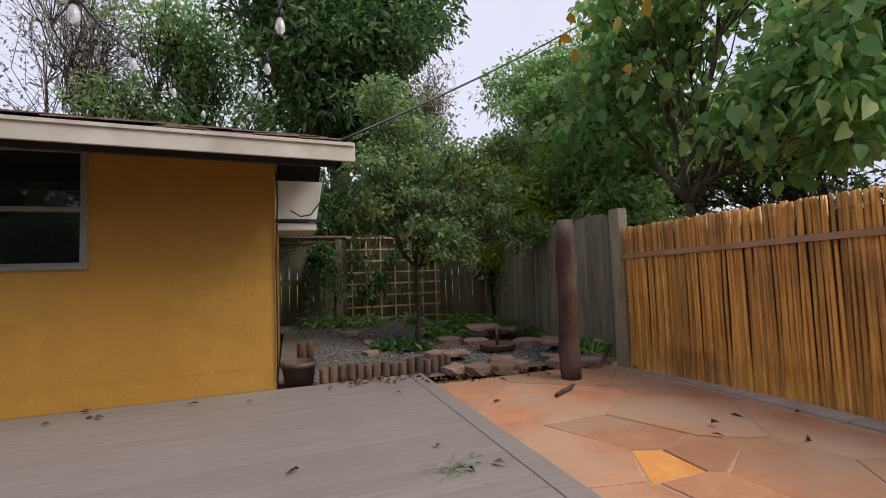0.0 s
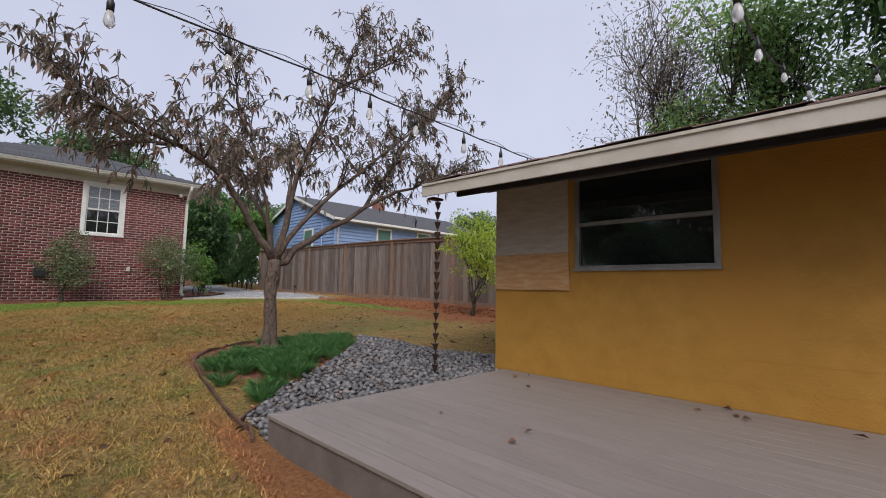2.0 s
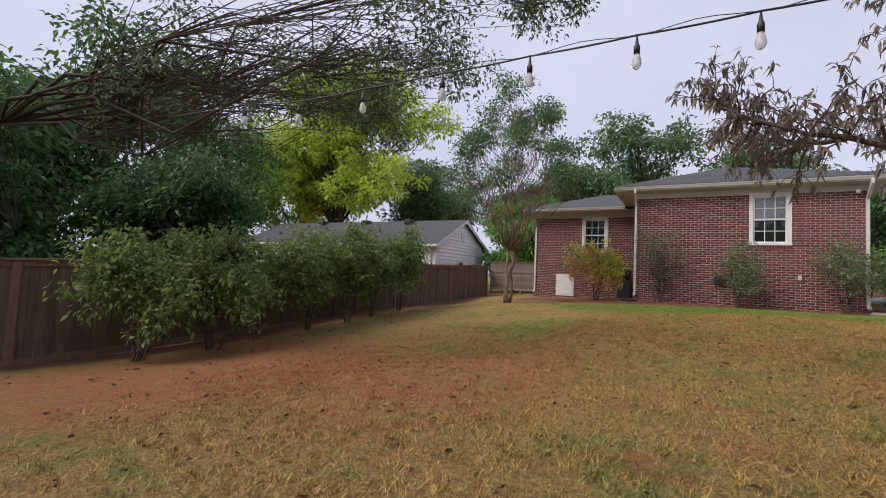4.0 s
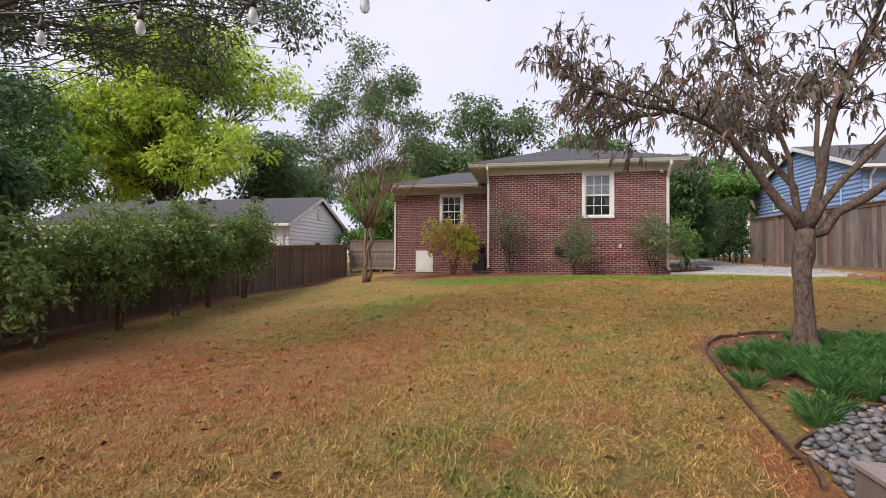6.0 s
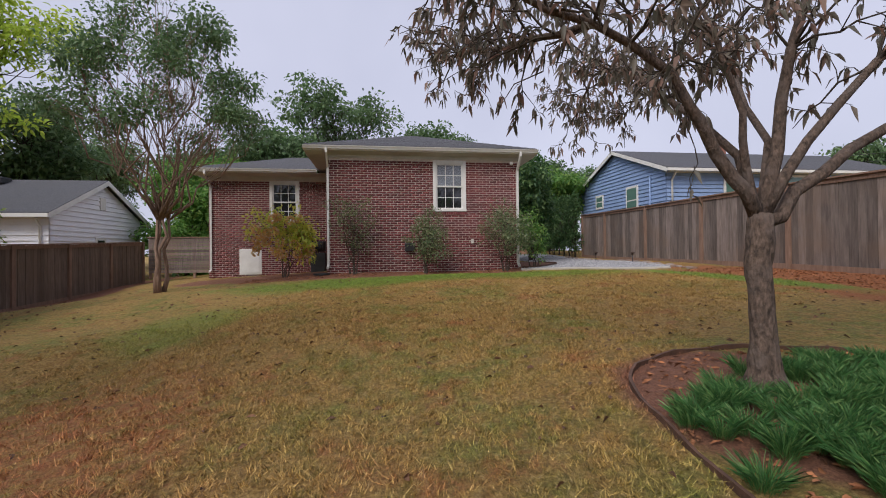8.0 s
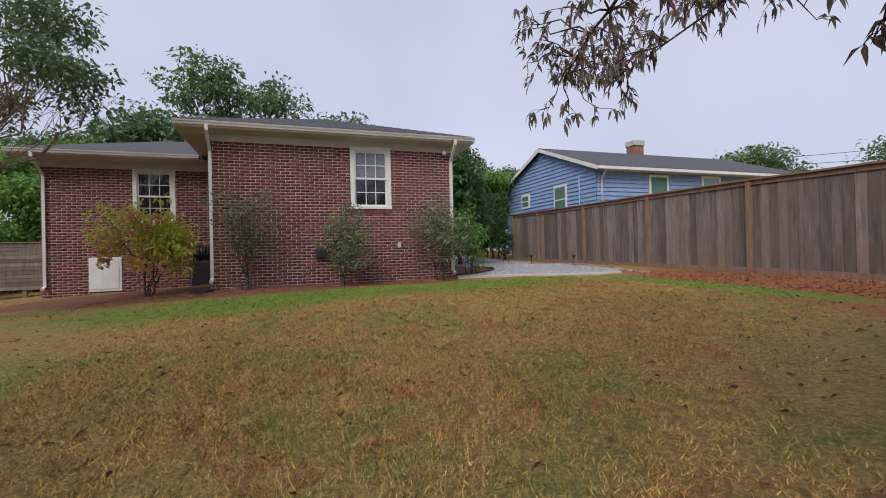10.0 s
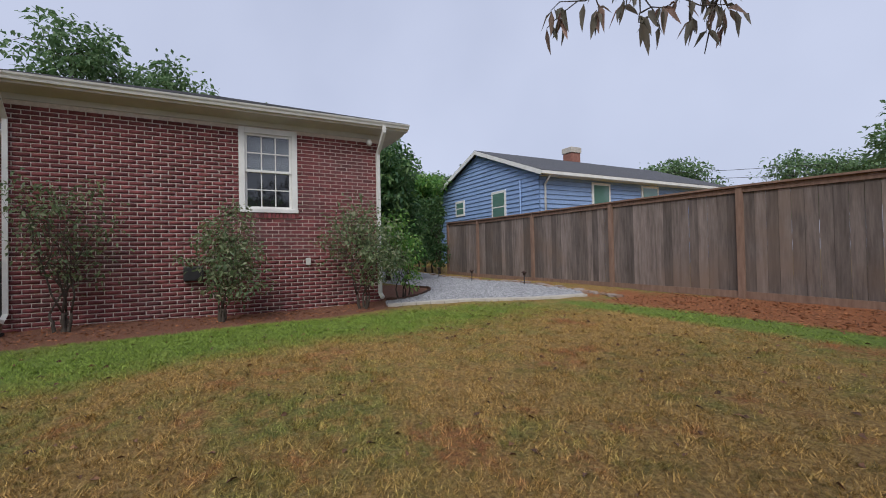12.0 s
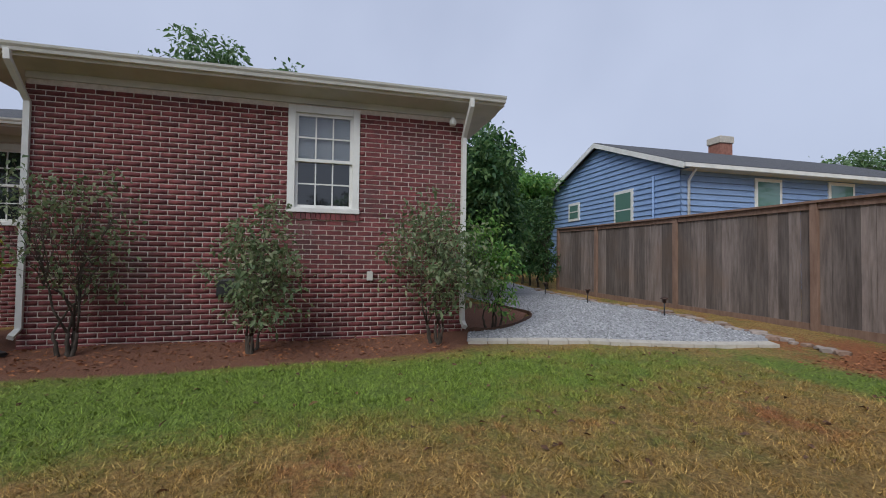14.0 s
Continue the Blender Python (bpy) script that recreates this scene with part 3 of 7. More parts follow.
def sash_window(parent, x, y0, y1, z0, z1, blind=False, name="window"):
    """A double-hung window in a wall that faces +x: casing, two sashes, muntins, panes, sill."""
    w = thing(name, (0, 0, 0), "", "")
    for key in ("label", "category"):
        if key in w:
            del w[key]
    w.parent = parent
    w.matrix_parent_inverse = Matrix.Translation(-parent.location)
    c = 0.115
    bm = bmesh.new()
    box(bm, x - 0.08, x + 0.03, y0, y0 + c, z0, z1, 0.006)
    box(bm, x - 0.08, x + 0.03, y1 - c, y1, z0, z1, 0.006)
    box(bm, x - 0.08, x + 0.032, y0 + c, y1 - c, z1 - c, z1, 0.006)
    part("window_frame", bm, WHITE, w)
    part("window_sill", boxed(x - 0.08, x + 0.05, y0 - 0.01, y1 + 0.01, z0 - 0.03, z0 + 0.05, 0.008), WHITE, w)
    a0, a1, b0, b1 = y0 + c, y1 - c, z0 + 0.05, z1 - c
    mid = (b0 + b1) / 2
    for k, (lo, hi, dx) in enumerate(((b0, mid + 0.02, -0.055), (mid - 0.02, b1, -0.02))):
        bm = bmesh.new()
        xx0, xx1 = x + dx - 0.02, x + dx + 0.015
        for q in ((a0, a0 + 0.045, lo, hi), (a1 - 0.045, a1, lo, hi), (a0 + 0.045, a1 - 0.045, lo, lo + 0.05), (a0 + 0.045, a1 - 0.045, hi - 0.045, hi)):
            box(bm, xx0, xx1, q[0], q[1], q[2], q[3])
        for f in (1 / 3, 2 / 3):
            m = a0 + 0.045 + (a1 - a0 - 0.09) * f
            box(bm, xx0 + 0.004, xx1 - 0.004, m - 0.011, m + 0.011, lo + 0.05, hi - 0.045)
        m = (lo + hi) / 2
        box(bm, xx0 + 0.006, xx1 - 0.006, a0 + 0.045, a1 - 0.045, m - 0.011, m + 0.011)
        part("sash", bm, WHITE, w)
        pane = part("pane", boxed(x + dx - 0.008, x + dx - 0.003, a0 + 0.04, a1 - 0.04, lo + 0.04, hi - 0.04), CLEAR if blind and k else PANE, w)
        if blind and k:
            pane.visible_shadow = False
    if blind:
        bm = bmesh.new()
        z = mid - 0.02
        while z < b1 - 0.03:
            solid(bm, [(x - 0.075, a0, z), (x - 0.075, a1, z), (x - 0.058, a1, z + 0.04), (x - 0.058, a0, z + 0.04), (x - 0.077, a0, z + 0.002), (x - 0.077, a1, z + 0.002), (x - 0.060, a1, z + 0.042), (x - 0.060, a0, z + 0.042)],
                  [(0, 1, 2, 3), (7, 6, 5, 4), (0, 4, 5, 1), (1, 5, 6, 2), (2, 6, 7, 3), (3, 7, 4, 0)])
            z += 0.042
        part("blind", bm, SHADE_CLOTH, w, "dull grey closed slatted blind")["kind"] = "stuff"
    return w


HX, HY0, HY1, HZ = -18.66, -1.03, 5.50, 4.2
WX, WY0 = -22.0, -5.87
house = thing("brick_house", (HX, 2.0, 0.3), "single-storey red brick house with white trim and grey hipped roof", "house")
WIN = (2.50, 3.64, 2.44, 4.15)
W2 = (-3.61, -2.47, 2.29, 3.91)


def holed_wall(bm, x0, x1, y0, y1, z0, z1, h):
    """One closed wall across x with an opening (y0, y1, z0, z1) cut through it."""
    outer = [(y0, z0), (y1, z0), (y1, z1), (y0, z1)]
    inner = [(h[0], h[2]), (h[1], h[2]), (h[1], h[3]), (h[0], h[3])]
    v = [[bm.verts.new((x, y, z)) for y, z in ring] for x in (x0, x1) for ring in (outer, inner)]
    for k in range(4):
        j = (k + 1) % 4
        bm.faces.new((v[2][k], v[2][j], v[3][j], v[3][k]))
        bm.faces.new((v[0][j], v[0][k], v[1][k], v[1][j]))
        bm.faces.new((v[0][k], v[0][j], v[2][j], v[2][k]))
        bm.faces.new((v[1][j], v[1][k], v[3][k], v[3][j]))


bm = bmesh.new()
holed_wall(bm, HX - 0.25, HX, HY0, HY1, 0.1, HZ + 0.1, (WIN[0] + 0.02, WIN[1] - 0.02, WIN[2] + 0.02, WIN[3] - 0.02))
part("wall", bm, MORTAR, house)
part("wall", boxed(WX - 0.25, HX - 0.25, HY0, HY0 + 0.2, 0.1, HZ + 0.1), MORTAR, house)
part("wall", boxed(-30, HX - 0.25, HY1 - 0.2, HY1, 0.1, HZ + 0.1), MORTAR, house)
bm = bmesh.new()
holed_wall(bm, WX - 0.25, WX, WY0, HY0, 0.0, HZ, (W2[0] + 0.02, W2[1] - 0.02, W2[2] + 0.02, W2[3] - 0.02))
part("wall", bm, MORTAR, house)
part("wall", boxed(-30, WX - 0.25, WY0, WY0 + 0.2, 0, HZ), MORTAR, house)
# Dark sheets added behind the windows for the unlit rooms.
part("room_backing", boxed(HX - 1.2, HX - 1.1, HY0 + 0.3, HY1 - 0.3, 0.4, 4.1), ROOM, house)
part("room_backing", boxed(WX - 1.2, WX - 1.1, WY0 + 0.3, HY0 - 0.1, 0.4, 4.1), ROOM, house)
sash_window(house, HX, *WIN, True)
sash_window(house, WX, *W2)
# soldier sills
for (q, xx) in ((WIN, HX), (W2, WX)):
    n = 15
    for k in range(n):
        a = q[0] - 0.02 + (q[1] - q[0] + 0.04) * k / n
        part("sill_brick", boxed(xx, xx + 0.03, a + 0.005, a + (q[1] - q[0] + 0.04) / n - 0.005, q[2] - 0.14, q[2] - 0.035), BRICK, house)


def slab(bm, a, b, c, d, t=0.05):
    """A sloping slab: four corners, thickness downwards."""
    top = [Vector(v) for v in (a, b, c, d)]
    lo = [v - Vector((0, 0, t)) for v in top]
    solid(bm, top + lo, [(0, 1, 2, 3), (7, 6, 5, 4), (0, 4, 5, 1), (1, 5, 6, 2), (2, 6, 7, 3), (3, 7, 4, 0)])
    return bm


EX, EY0, EY1, EZ = -18.24, -1.70, 6.06, 4.5
APX, APY, APZ = -22.2, 2.1, 5.88
bm = bmesh.new()
slab(bm, (EX, EY0, EZ), (EX, EY1, EZ), (APX, APY + 0.02, APZ), (APX, APY - 0.02, APZ))
slab(bm, (EX, EY1, EZ), (-31, EY1, EZ), (-31, APY, APZ), (APX, APY, APZ))
slab(bm, (-31, EY0, EZ), (EX, EY0, EZ), (APX, APY, APZ), (-31, APY, APZ))
roof = part("roof", bm, SHINGLE, house)
WEX, WEY, WEZ = -21.4, -6.4, 4.3
bm = bmesh.new()
slab(bm, (WEX, WEY, WEZ), (WEX, 1, WEZ), (-24.4, 1, WEZ + 1.05), (-24.4, -3.2, WEZ + 1.05))
slab(bm, (-31, WEY, WEZ), (WEX, WEY, WEZ), (-24.4, -3.2, WEZ + 1.05), (-31, -3.2, WEZ + 1.05))
part("roof", bm, SHINGLE, house)
# shingle courses on the near slopes
for k in range(18):
    f = k / 18
    y0, y1 = EY0 + (APY - EY0) * f, EY1 + (APY - EY1) * f
    x, z = EX + (APX - EX) * f, EZ + (APZ - EZ) * f
    bm = slab(bmesh.new(), (x + 0.01, y0, z + 0.014), (x + 0.01, y1, z + 0.014), (x - 0.27, y1, z + 0.104), (x - 0.27, y0, z + 0.104), 0.008)
    part("shingle_course", bm, SHINGLE, house)
# eaves
bm = bmesh.new()
box(bm, EX - 0.02, EX, EY0, EY1, EZ - 0.17, EZ - 0.05)
box(bm, -31, EX - 0.02, EY1 - 0.02, EY1, EZ - 0.17, EZ - 0.05)
box(bm, -24, EX - 0.02, EY0, EY0 + 0.02, EZ - 0.17, EZ - 0.05)
part("fascia", bm, WHITE, house)
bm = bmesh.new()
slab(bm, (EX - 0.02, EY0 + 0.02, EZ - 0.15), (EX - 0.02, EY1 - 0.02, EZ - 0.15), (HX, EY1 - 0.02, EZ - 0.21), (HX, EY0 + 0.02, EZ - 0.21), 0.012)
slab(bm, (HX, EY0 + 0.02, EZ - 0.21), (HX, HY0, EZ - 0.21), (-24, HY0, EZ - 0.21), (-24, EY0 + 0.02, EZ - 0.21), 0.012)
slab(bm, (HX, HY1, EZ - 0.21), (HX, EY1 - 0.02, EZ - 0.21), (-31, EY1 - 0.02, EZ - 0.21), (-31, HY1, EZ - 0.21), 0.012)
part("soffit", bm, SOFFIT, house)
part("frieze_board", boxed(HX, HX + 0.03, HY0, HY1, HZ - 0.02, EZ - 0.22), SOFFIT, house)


def gutter(parent, p0, p1, out):
    """A K-style gutter between two points, open upwards."""
    p0, p1, out = Vector(p0), Vector(p1), Vector(out)
    prof = [(0, 0), (0, -0.1), (0.07, -0.1), (0.085, -0.06), (0.11, -0.03), (0.12, 0), (0.11, 0), (0.1, -0.03), (0.075, -0.055), (0.062, -0.09), (0.01, -0.09), (0.01, 0)]
    bm = bmesh.new()
    a = [bm.verts.new(p0 + out * u + Vector((0, 0, w))) for u, w in prof]
    b = [bm.verts.new(p1 + out * u + Vector((0, 0, w))) for u, w in prof]
    for k in range(len(prof)):
        j = (k + 1) % len(prof)
        bm.faces.new((a[k], a[j], b[j], b[k]))
    bm.faces.new(a[::-1])
    bm.faces.new(b)
    bmesh.ops.recalc_face_normals(bm, faces=bm.faces[:])
    return part("gutter", bm, WHITE, parent)


gutter(house, (EX, EY0, EZ - 0.03), (EX, EY1, EZ - 0.03), (1, 0, 0))
gutter(house, (WEX, WEY, WEZ - 0.03), (WEX, EY0 - 0.01, WEZ - 0.03), (1, 0, 0))
bm = bmesh.new()
box(bm, WEX - 0.02, WEX, WEY, EY0 - 0.02, WEZ - 0.17, WEZ - 0.05)
box(bm, -31, WEX - 0.02, WEY, WEY + 0.02, WEZ - 0.17, WEZ - 0.05)
part("fascia", bm, WHITE, house)
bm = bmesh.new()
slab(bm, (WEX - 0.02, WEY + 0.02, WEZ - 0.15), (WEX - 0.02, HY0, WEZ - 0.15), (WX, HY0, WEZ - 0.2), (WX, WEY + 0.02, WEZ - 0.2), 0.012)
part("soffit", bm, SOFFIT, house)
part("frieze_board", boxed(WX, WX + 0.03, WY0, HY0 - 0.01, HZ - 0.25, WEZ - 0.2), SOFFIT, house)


def downspout(parent, x, y, ztop, xtop, zbase):
    bm = bmesh.new()
    pts = [(xtop, y, ztop), (xtop, y, ztop - 0.12), (x + 0.05, y, ztop - 0.55), (x + 0.05, y, zbase + 0.12), (x + 0.22, y, zbase + 0.02)]
    tube(bm, pts, 0.052, 4)
    for f in bm.faces:
        f.smooth = False
    part("downspout", bm, WHITE, parent)


downspout(house, HX, HY0 + 0.05, EZ - 0.12, EX + 0.06, 0.52)
downspout(house, HX, HY1 - 0.05, EZ - 0.12, EX + 0.06, 0.5)
downspout(house, WX, WY0 + 0.08, WEZ - 0.12, WEX + 0.06, 0.32)
# crawl-space door, outlet, flood light, vent hood
bm = boxed(WX, WX + 0.03, -4.75, -3.92, 0.22, 1.23, 0.01)
box(bm, WX + 0.03, WX + 0.045, -4.68, -3.99, 0.29, 1.16, 0.01)
part("access_panel", bm, WHITE, house)
part("outlet_cover", boxed(HX + 0.008, HX + 0.05, 3.79, 3.89, 1.31, 1.46, 0.01), SOFFIT, house)
bm = boxed(HX + 0.008, HX + 0.12, 1.52, 1.86, 1.06, 1.34, 0.03)
part("vent_hood", bm, BLACK, house)
bm = bmesh.new()
lathe(bm, (HX + 0.14, 5.22, 4.0), [(0.03, 0), (0.06, 0.03), (0.06, 0.08), (0.03, 0.14)], 10)
box(bm, HX, HX + 0.14, 5.20, 5.24, 4.07, 4.11)
part("flood_light", bm, WHITE, house)
bm = bmesh.new()
tube(bm, [(-24, 3.6, 5.6), (-24, 3.6, 6.2)], 0.05, 8)
part("vent_pipe", bm, BLACK, house)
part("roof_vent", boxed(-24.3, -23.9, 2.9, 3.3, 5.6, 6.0, 0.05), BLACK, house)

# ---- shed ----
SY, SX0, SX1, SZ = 5.06, -4.17, -0.35, 2.16
shed = thing("garden_shed", (-2.2, 6.5, 0), "ochre painted concrete block garden shed with brown shingle roof", "shed")
SWIN = (-3.12, -1.78, 1.15, 2.14)
bm = bmesh.new()
box(bm, SX0, SWIN[0], SY, SY + 0.19, -0.25, SZ)
box(bm, SWIN[1], SX1, SY, SY + 0.19, -0.25, SZ)
box(bm, SWIN[0], SWIN[1], SY, SY + 0.19, -0.25, SWIN[2])
box(bm, SWIN[0], SWIN[1], SY, SY + 0.19, SWIN[3], SZ)
shed_wall = part("wall", bm, YELLOW, shed)
part("wall", boxed(SX0, SX0 + 0.19, SY + 0.19, 8.15, -0.25, SZ), YELLOW, shed)
part("wall", boxed(SX1 - 0.19, SX1, SY + 0.19, 8.15, -0.25, SZ), YELLOW, shed)
part("wall", boxed(SX0, SX1, 8.15, 8.34, -0.25, SZ), YELLOW, shed)
for xx in (SX0, SX1 - 0.19):
    bm = bmesh.new()
    solid(bm, [(xx, SY, SZ), (xx, 8.34, SZ), (xx, 6.7, 2.78), (xx + 0.19, SY, SZ), (xx + 0.19, 8.34, SZ), (xx + 0.19, 6.7, 2.78)], [(0, 1, 2), (5, 4, 3), (0, 3, 4, 1), (1, 4, 5, 2), (2, 5, 3, 0)])
    part("gable", bm, YELLOW, shed)
# Dark sheet added inside, standing in for the unlit shed.
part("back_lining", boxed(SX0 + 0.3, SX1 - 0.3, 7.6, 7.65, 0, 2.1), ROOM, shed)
RIDGE_Y, RIDGE_Z, SEY, SEZ = 6.7, 2.88, 4.17, 2.07
bm = bmesh.new()
slab(bm, (-4.52, SEY, SEZ), (0.25, SEY, SEZ), (0.25, RIDGE_Y, RIDGE_Z), (-4.52, RIDGE_Y, RIDGE_Z), 0.03)
slab(bm, (-4.52, RIDGE_Y, RIDGE_Z), (0.25, RIDGE_Y, RIDGE_Z), (0.25, 9.2, SEZ), (-4.52, 9.2, SEZ), 0.03)
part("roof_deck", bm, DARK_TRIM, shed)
rng = np.random.default_rng(11)
mes = []
for k in range(5):
    bm = bmesh.new()
    w, lift = 0.30 + 0.01 * k, 0.010 + 0.006 * k
    solid(bm, [(0, 0, lift), (w, 0, lift + rng.uniform(-0.006, 0.012)), (w, 0.3, 0.104), (0, 0.3, 0.104), (0, 0, lift - 0.008), (w, 0, lift - 0.006), (w, 0.3, 0.096), (0, 0.3, 0.096)],
          [(0, 1, 2, 3), (7, 6, 5, 4), (0, 4, 5, 1), (1, 5, 6, 2), (2, 6, 7, 3), (3, 7, 4, 0)])
    mes.append(mesh_of("shingle", bm, SHINGLE_BROWN))
sl = (RIDGE_Z - SEZ) / (RIDGE_Y - SEY)
for r in range(14):
    y = SEY - 0.02 + 0.18 * r
    x = -4.56 + 0.15 * (r % 2)
    while x < 0.0:
        ob = new("shingle", mes[int(rng.integers(5))])
        ob.parent = shed
        ob.location = Vector((x, y, SEZ + sl * (y - SEY) + 0.002)) - shed.location
        x += 0.315
bm = boxed(-4.54, 0.27, SEY - 0.025, SEY, SEZ - 0.15, SEZ - 0.004, 0.004)
part("fascia", bm, CREAM, shed)
bm = boxed(-4.53, 0.26, SEY - 0.04, SEY - 0.025, SEZ - 0.03, SEZ - 0.005)
part("drip_edge", bm, CREAM, shed)
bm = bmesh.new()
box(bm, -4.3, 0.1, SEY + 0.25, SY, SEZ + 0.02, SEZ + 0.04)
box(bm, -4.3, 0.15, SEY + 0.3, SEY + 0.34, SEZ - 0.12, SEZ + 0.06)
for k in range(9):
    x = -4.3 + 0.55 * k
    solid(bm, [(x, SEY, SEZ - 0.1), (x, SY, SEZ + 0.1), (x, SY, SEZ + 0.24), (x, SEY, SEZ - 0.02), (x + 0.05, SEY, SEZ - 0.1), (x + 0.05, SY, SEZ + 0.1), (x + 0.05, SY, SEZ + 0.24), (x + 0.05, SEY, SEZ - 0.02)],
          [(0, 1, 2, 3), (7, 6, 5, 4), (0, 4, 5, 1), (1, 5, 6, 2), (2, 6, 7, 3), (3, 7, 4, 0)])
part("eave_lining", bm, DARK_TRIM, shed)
# barge boards
for xx in (-4.54, 0.252):
    bm = bmesh.new()
    solid(bm, [(xx, SEY, SEZ - 0.15), (xx, RIDGE_Y, RIDGE_Z - 0.15), (xx, RIDGE_Y, RIDGE_Z - 0.01), (xx, SEY, SEZ - 0.01), (xx + 0.02, SEY, SEZ - 0.15), (xx + 0.02, RIDGE_Y, RIDGE_Z - 0.15), (xx + 0.02, RIDGE_Y, RIDGE_Z - 0.01), (xx + 0.02, SEY, SEZ - 0.01)],
          [(0, 1, 2, 3), (7, 6, 5, 4), (0, 4, 5, 1), (1, 5, 6, 2), (2, 6, 7, 3), (3, 7, 4, 0)])
    part("barge_board", bm, CREAM, shed)
# the whole roof leans a little
for ob in [c for c in shed.children if c.name.split(".")[0] in ("roof_deck", "fascia", "drip_edge", "eave_lining", "barge_board")]:
    for v in ob.data.vertices:
        v.co.z -= 0.0155 * (v.co.x + 1.3)
for ob in [c for c in shed.children if c.name.split(".")[0] == "shingle"]:
    ob.location.z -= 0.0155 * (ob.location.x + shed.location.x + 1.3)
# window with two sliding lights
win = thing("window", (0, 0, 0), "", "")
win.parent = shed
win.matrix_parent_inverse = Matrix.Translation(-shed.location)
bm = bmesh.new()
for q in ((SWIN[0], SWIN[0] + 0.05, SWIN[2], SWIN[3]), (SWIN[1] - 0.05, SWIN[1], SWIN[2], SWIN[3]), (SWIN[0] + 0.05, SWIN[1] - 0.05, SWIN[2], SWIN[2] + 0.035), (SWIN[0] + 0.05, SWIN[1] - 0.05, SWIN[3] - 0.05, SWIN[3])):
    box(bm, q[0], q[1], SY - 0.012, SY + 0.07, q[2], q[3], 0.004)
part("window_frame", bm, ALU, win)
part("middle_rail", boxed(SWIN[0] + 0.05, SWIN[1] - 0.05, SY - 0.005, SY + 0.05, 1.6, 1.64, 0.004), ALU, win)
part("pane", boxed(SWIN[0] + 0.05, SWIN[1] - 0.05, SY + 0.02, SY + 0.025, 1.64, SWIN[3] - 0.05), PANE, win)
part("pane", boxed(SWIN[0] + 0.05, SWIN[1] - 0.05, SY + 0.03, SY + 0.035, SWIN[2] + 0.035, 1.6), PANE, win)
part("window_sill", boxed(SWIN[0] - 0.01, SWIN[1] + 0.01, SY - 0.03, SY + 0.05, SWIN[2] - 0.02, SWIN[2] + 0.008, 0.004), ALU, win)
part("plywood_sheet", boxed(-4.15, -3.19, SY - 0.022, SY - 0.004, 1.335, 2.2), PLY_GREY, shed, "weathered grey plywood sheet")
part("plywood_offcut", boxed(-4.16, -3.185, SY - 0.024, SY - 0.004, 0.93, 1.331), PLY_TAN, shed, "stained tan plywood strip")
# white boxed unit on the side wall with a strip below and a black cable
bm = bmesh.new()
solid(bm, [(-0.35, 5.55, 1.62), (0.06, 5.55, 1.62), (0.13, 5.55, 2.02), (-0.35, 5.55, 2.02), (-0.35, 6.3, 1.62), (0.06, 6.3, 1.62), (0.13, 6.3, 2.02), (-0.35, 6.3, 2.02)],
      [(0, 1, 2, 3), (7, 6, 5, 4), (0, 4, 5, 1), (1, 5, 6, 2), (2, 6, 7, 3), (3, 7, 4, 0)])
part("side_hood", bm, WHITE, shed, "white painted sheet hood on the side wall")
part("side_shelf", boxed(-0.35, 0.06, 5.55, 6.3, 1.5, 1.58, 0.01), SOFFIT, shed)
# Black strip stands in for the shade in the gap under the hood.
part("shelf_rail", boxed(-0.35, 0.1, 5.53, 5.55, 1.585, 1.615), BLACK, shed)
bm = bmesh.new()
tube(bm, [(-0.33, 5.04, 2.0), (-0.32, 5.035, 1.7), (-0.34, 5.04, 1.2), (-0.335, 5.04, 0.6), (-0.34, 5.04, 0.05)], 0.008, 5)
tube(bm, [(0.14, 5.5, 2.03), (0.1, 5.5, 1.8), (0.0, 5.5, 1.66), (-0.1, 5.5, 1.64), (-0.2, 5.5, 1.7)], 0.008, 5)
part("cable", bm, BLACK, shed)

# ---- deck ----
DX0, DX1, DY0, DY1 = -4.03, 1.02, 2.22, 5.05
deck = tagged(new("deck"), "low deck of grey-brown composite boards with a border board", "deck", kind="structure")
deck.location = (-1.5, 3.6, -0.25)
FB = 0.14
part("joist_frame", boxed(DX0 + 0.05, DX1 - 0.05, DY0 + 0.05, DY1, -0.28, -0.03), DECK_EDGE, deck)
bm = boxed(DX0 + 0.01, DX1 - 0.01, DY0 + 0.012, DY0 + 0.035, -0.34, -0.027)
part("fascia", bm, DECK_EDGE, deck)
part("fascia", boxed(DX0 + 0.012, DX0 + 0.035, DY0 + 0.035, DY1, -0.34, -0.027), DECK_EDGE, deck)
part("fascia", boxed(DX1 - 0.035, DX1 - 0.012, DY0 + 0.035, DY1, -0.3, -0.027), DECK_EDGE, deck)


def mitred(poly):
    bm = bmesh.new()
    prism(bm, poly, -0.025, 0.0)
    bmesh.ops.bevel(bm, geom=[e for e in bm.edges if e.verts[0].co.z > -0.001 and e.verts[1].co.z > -0.001], offset=0.003, segments=1, affect='EDGES')
    return bm


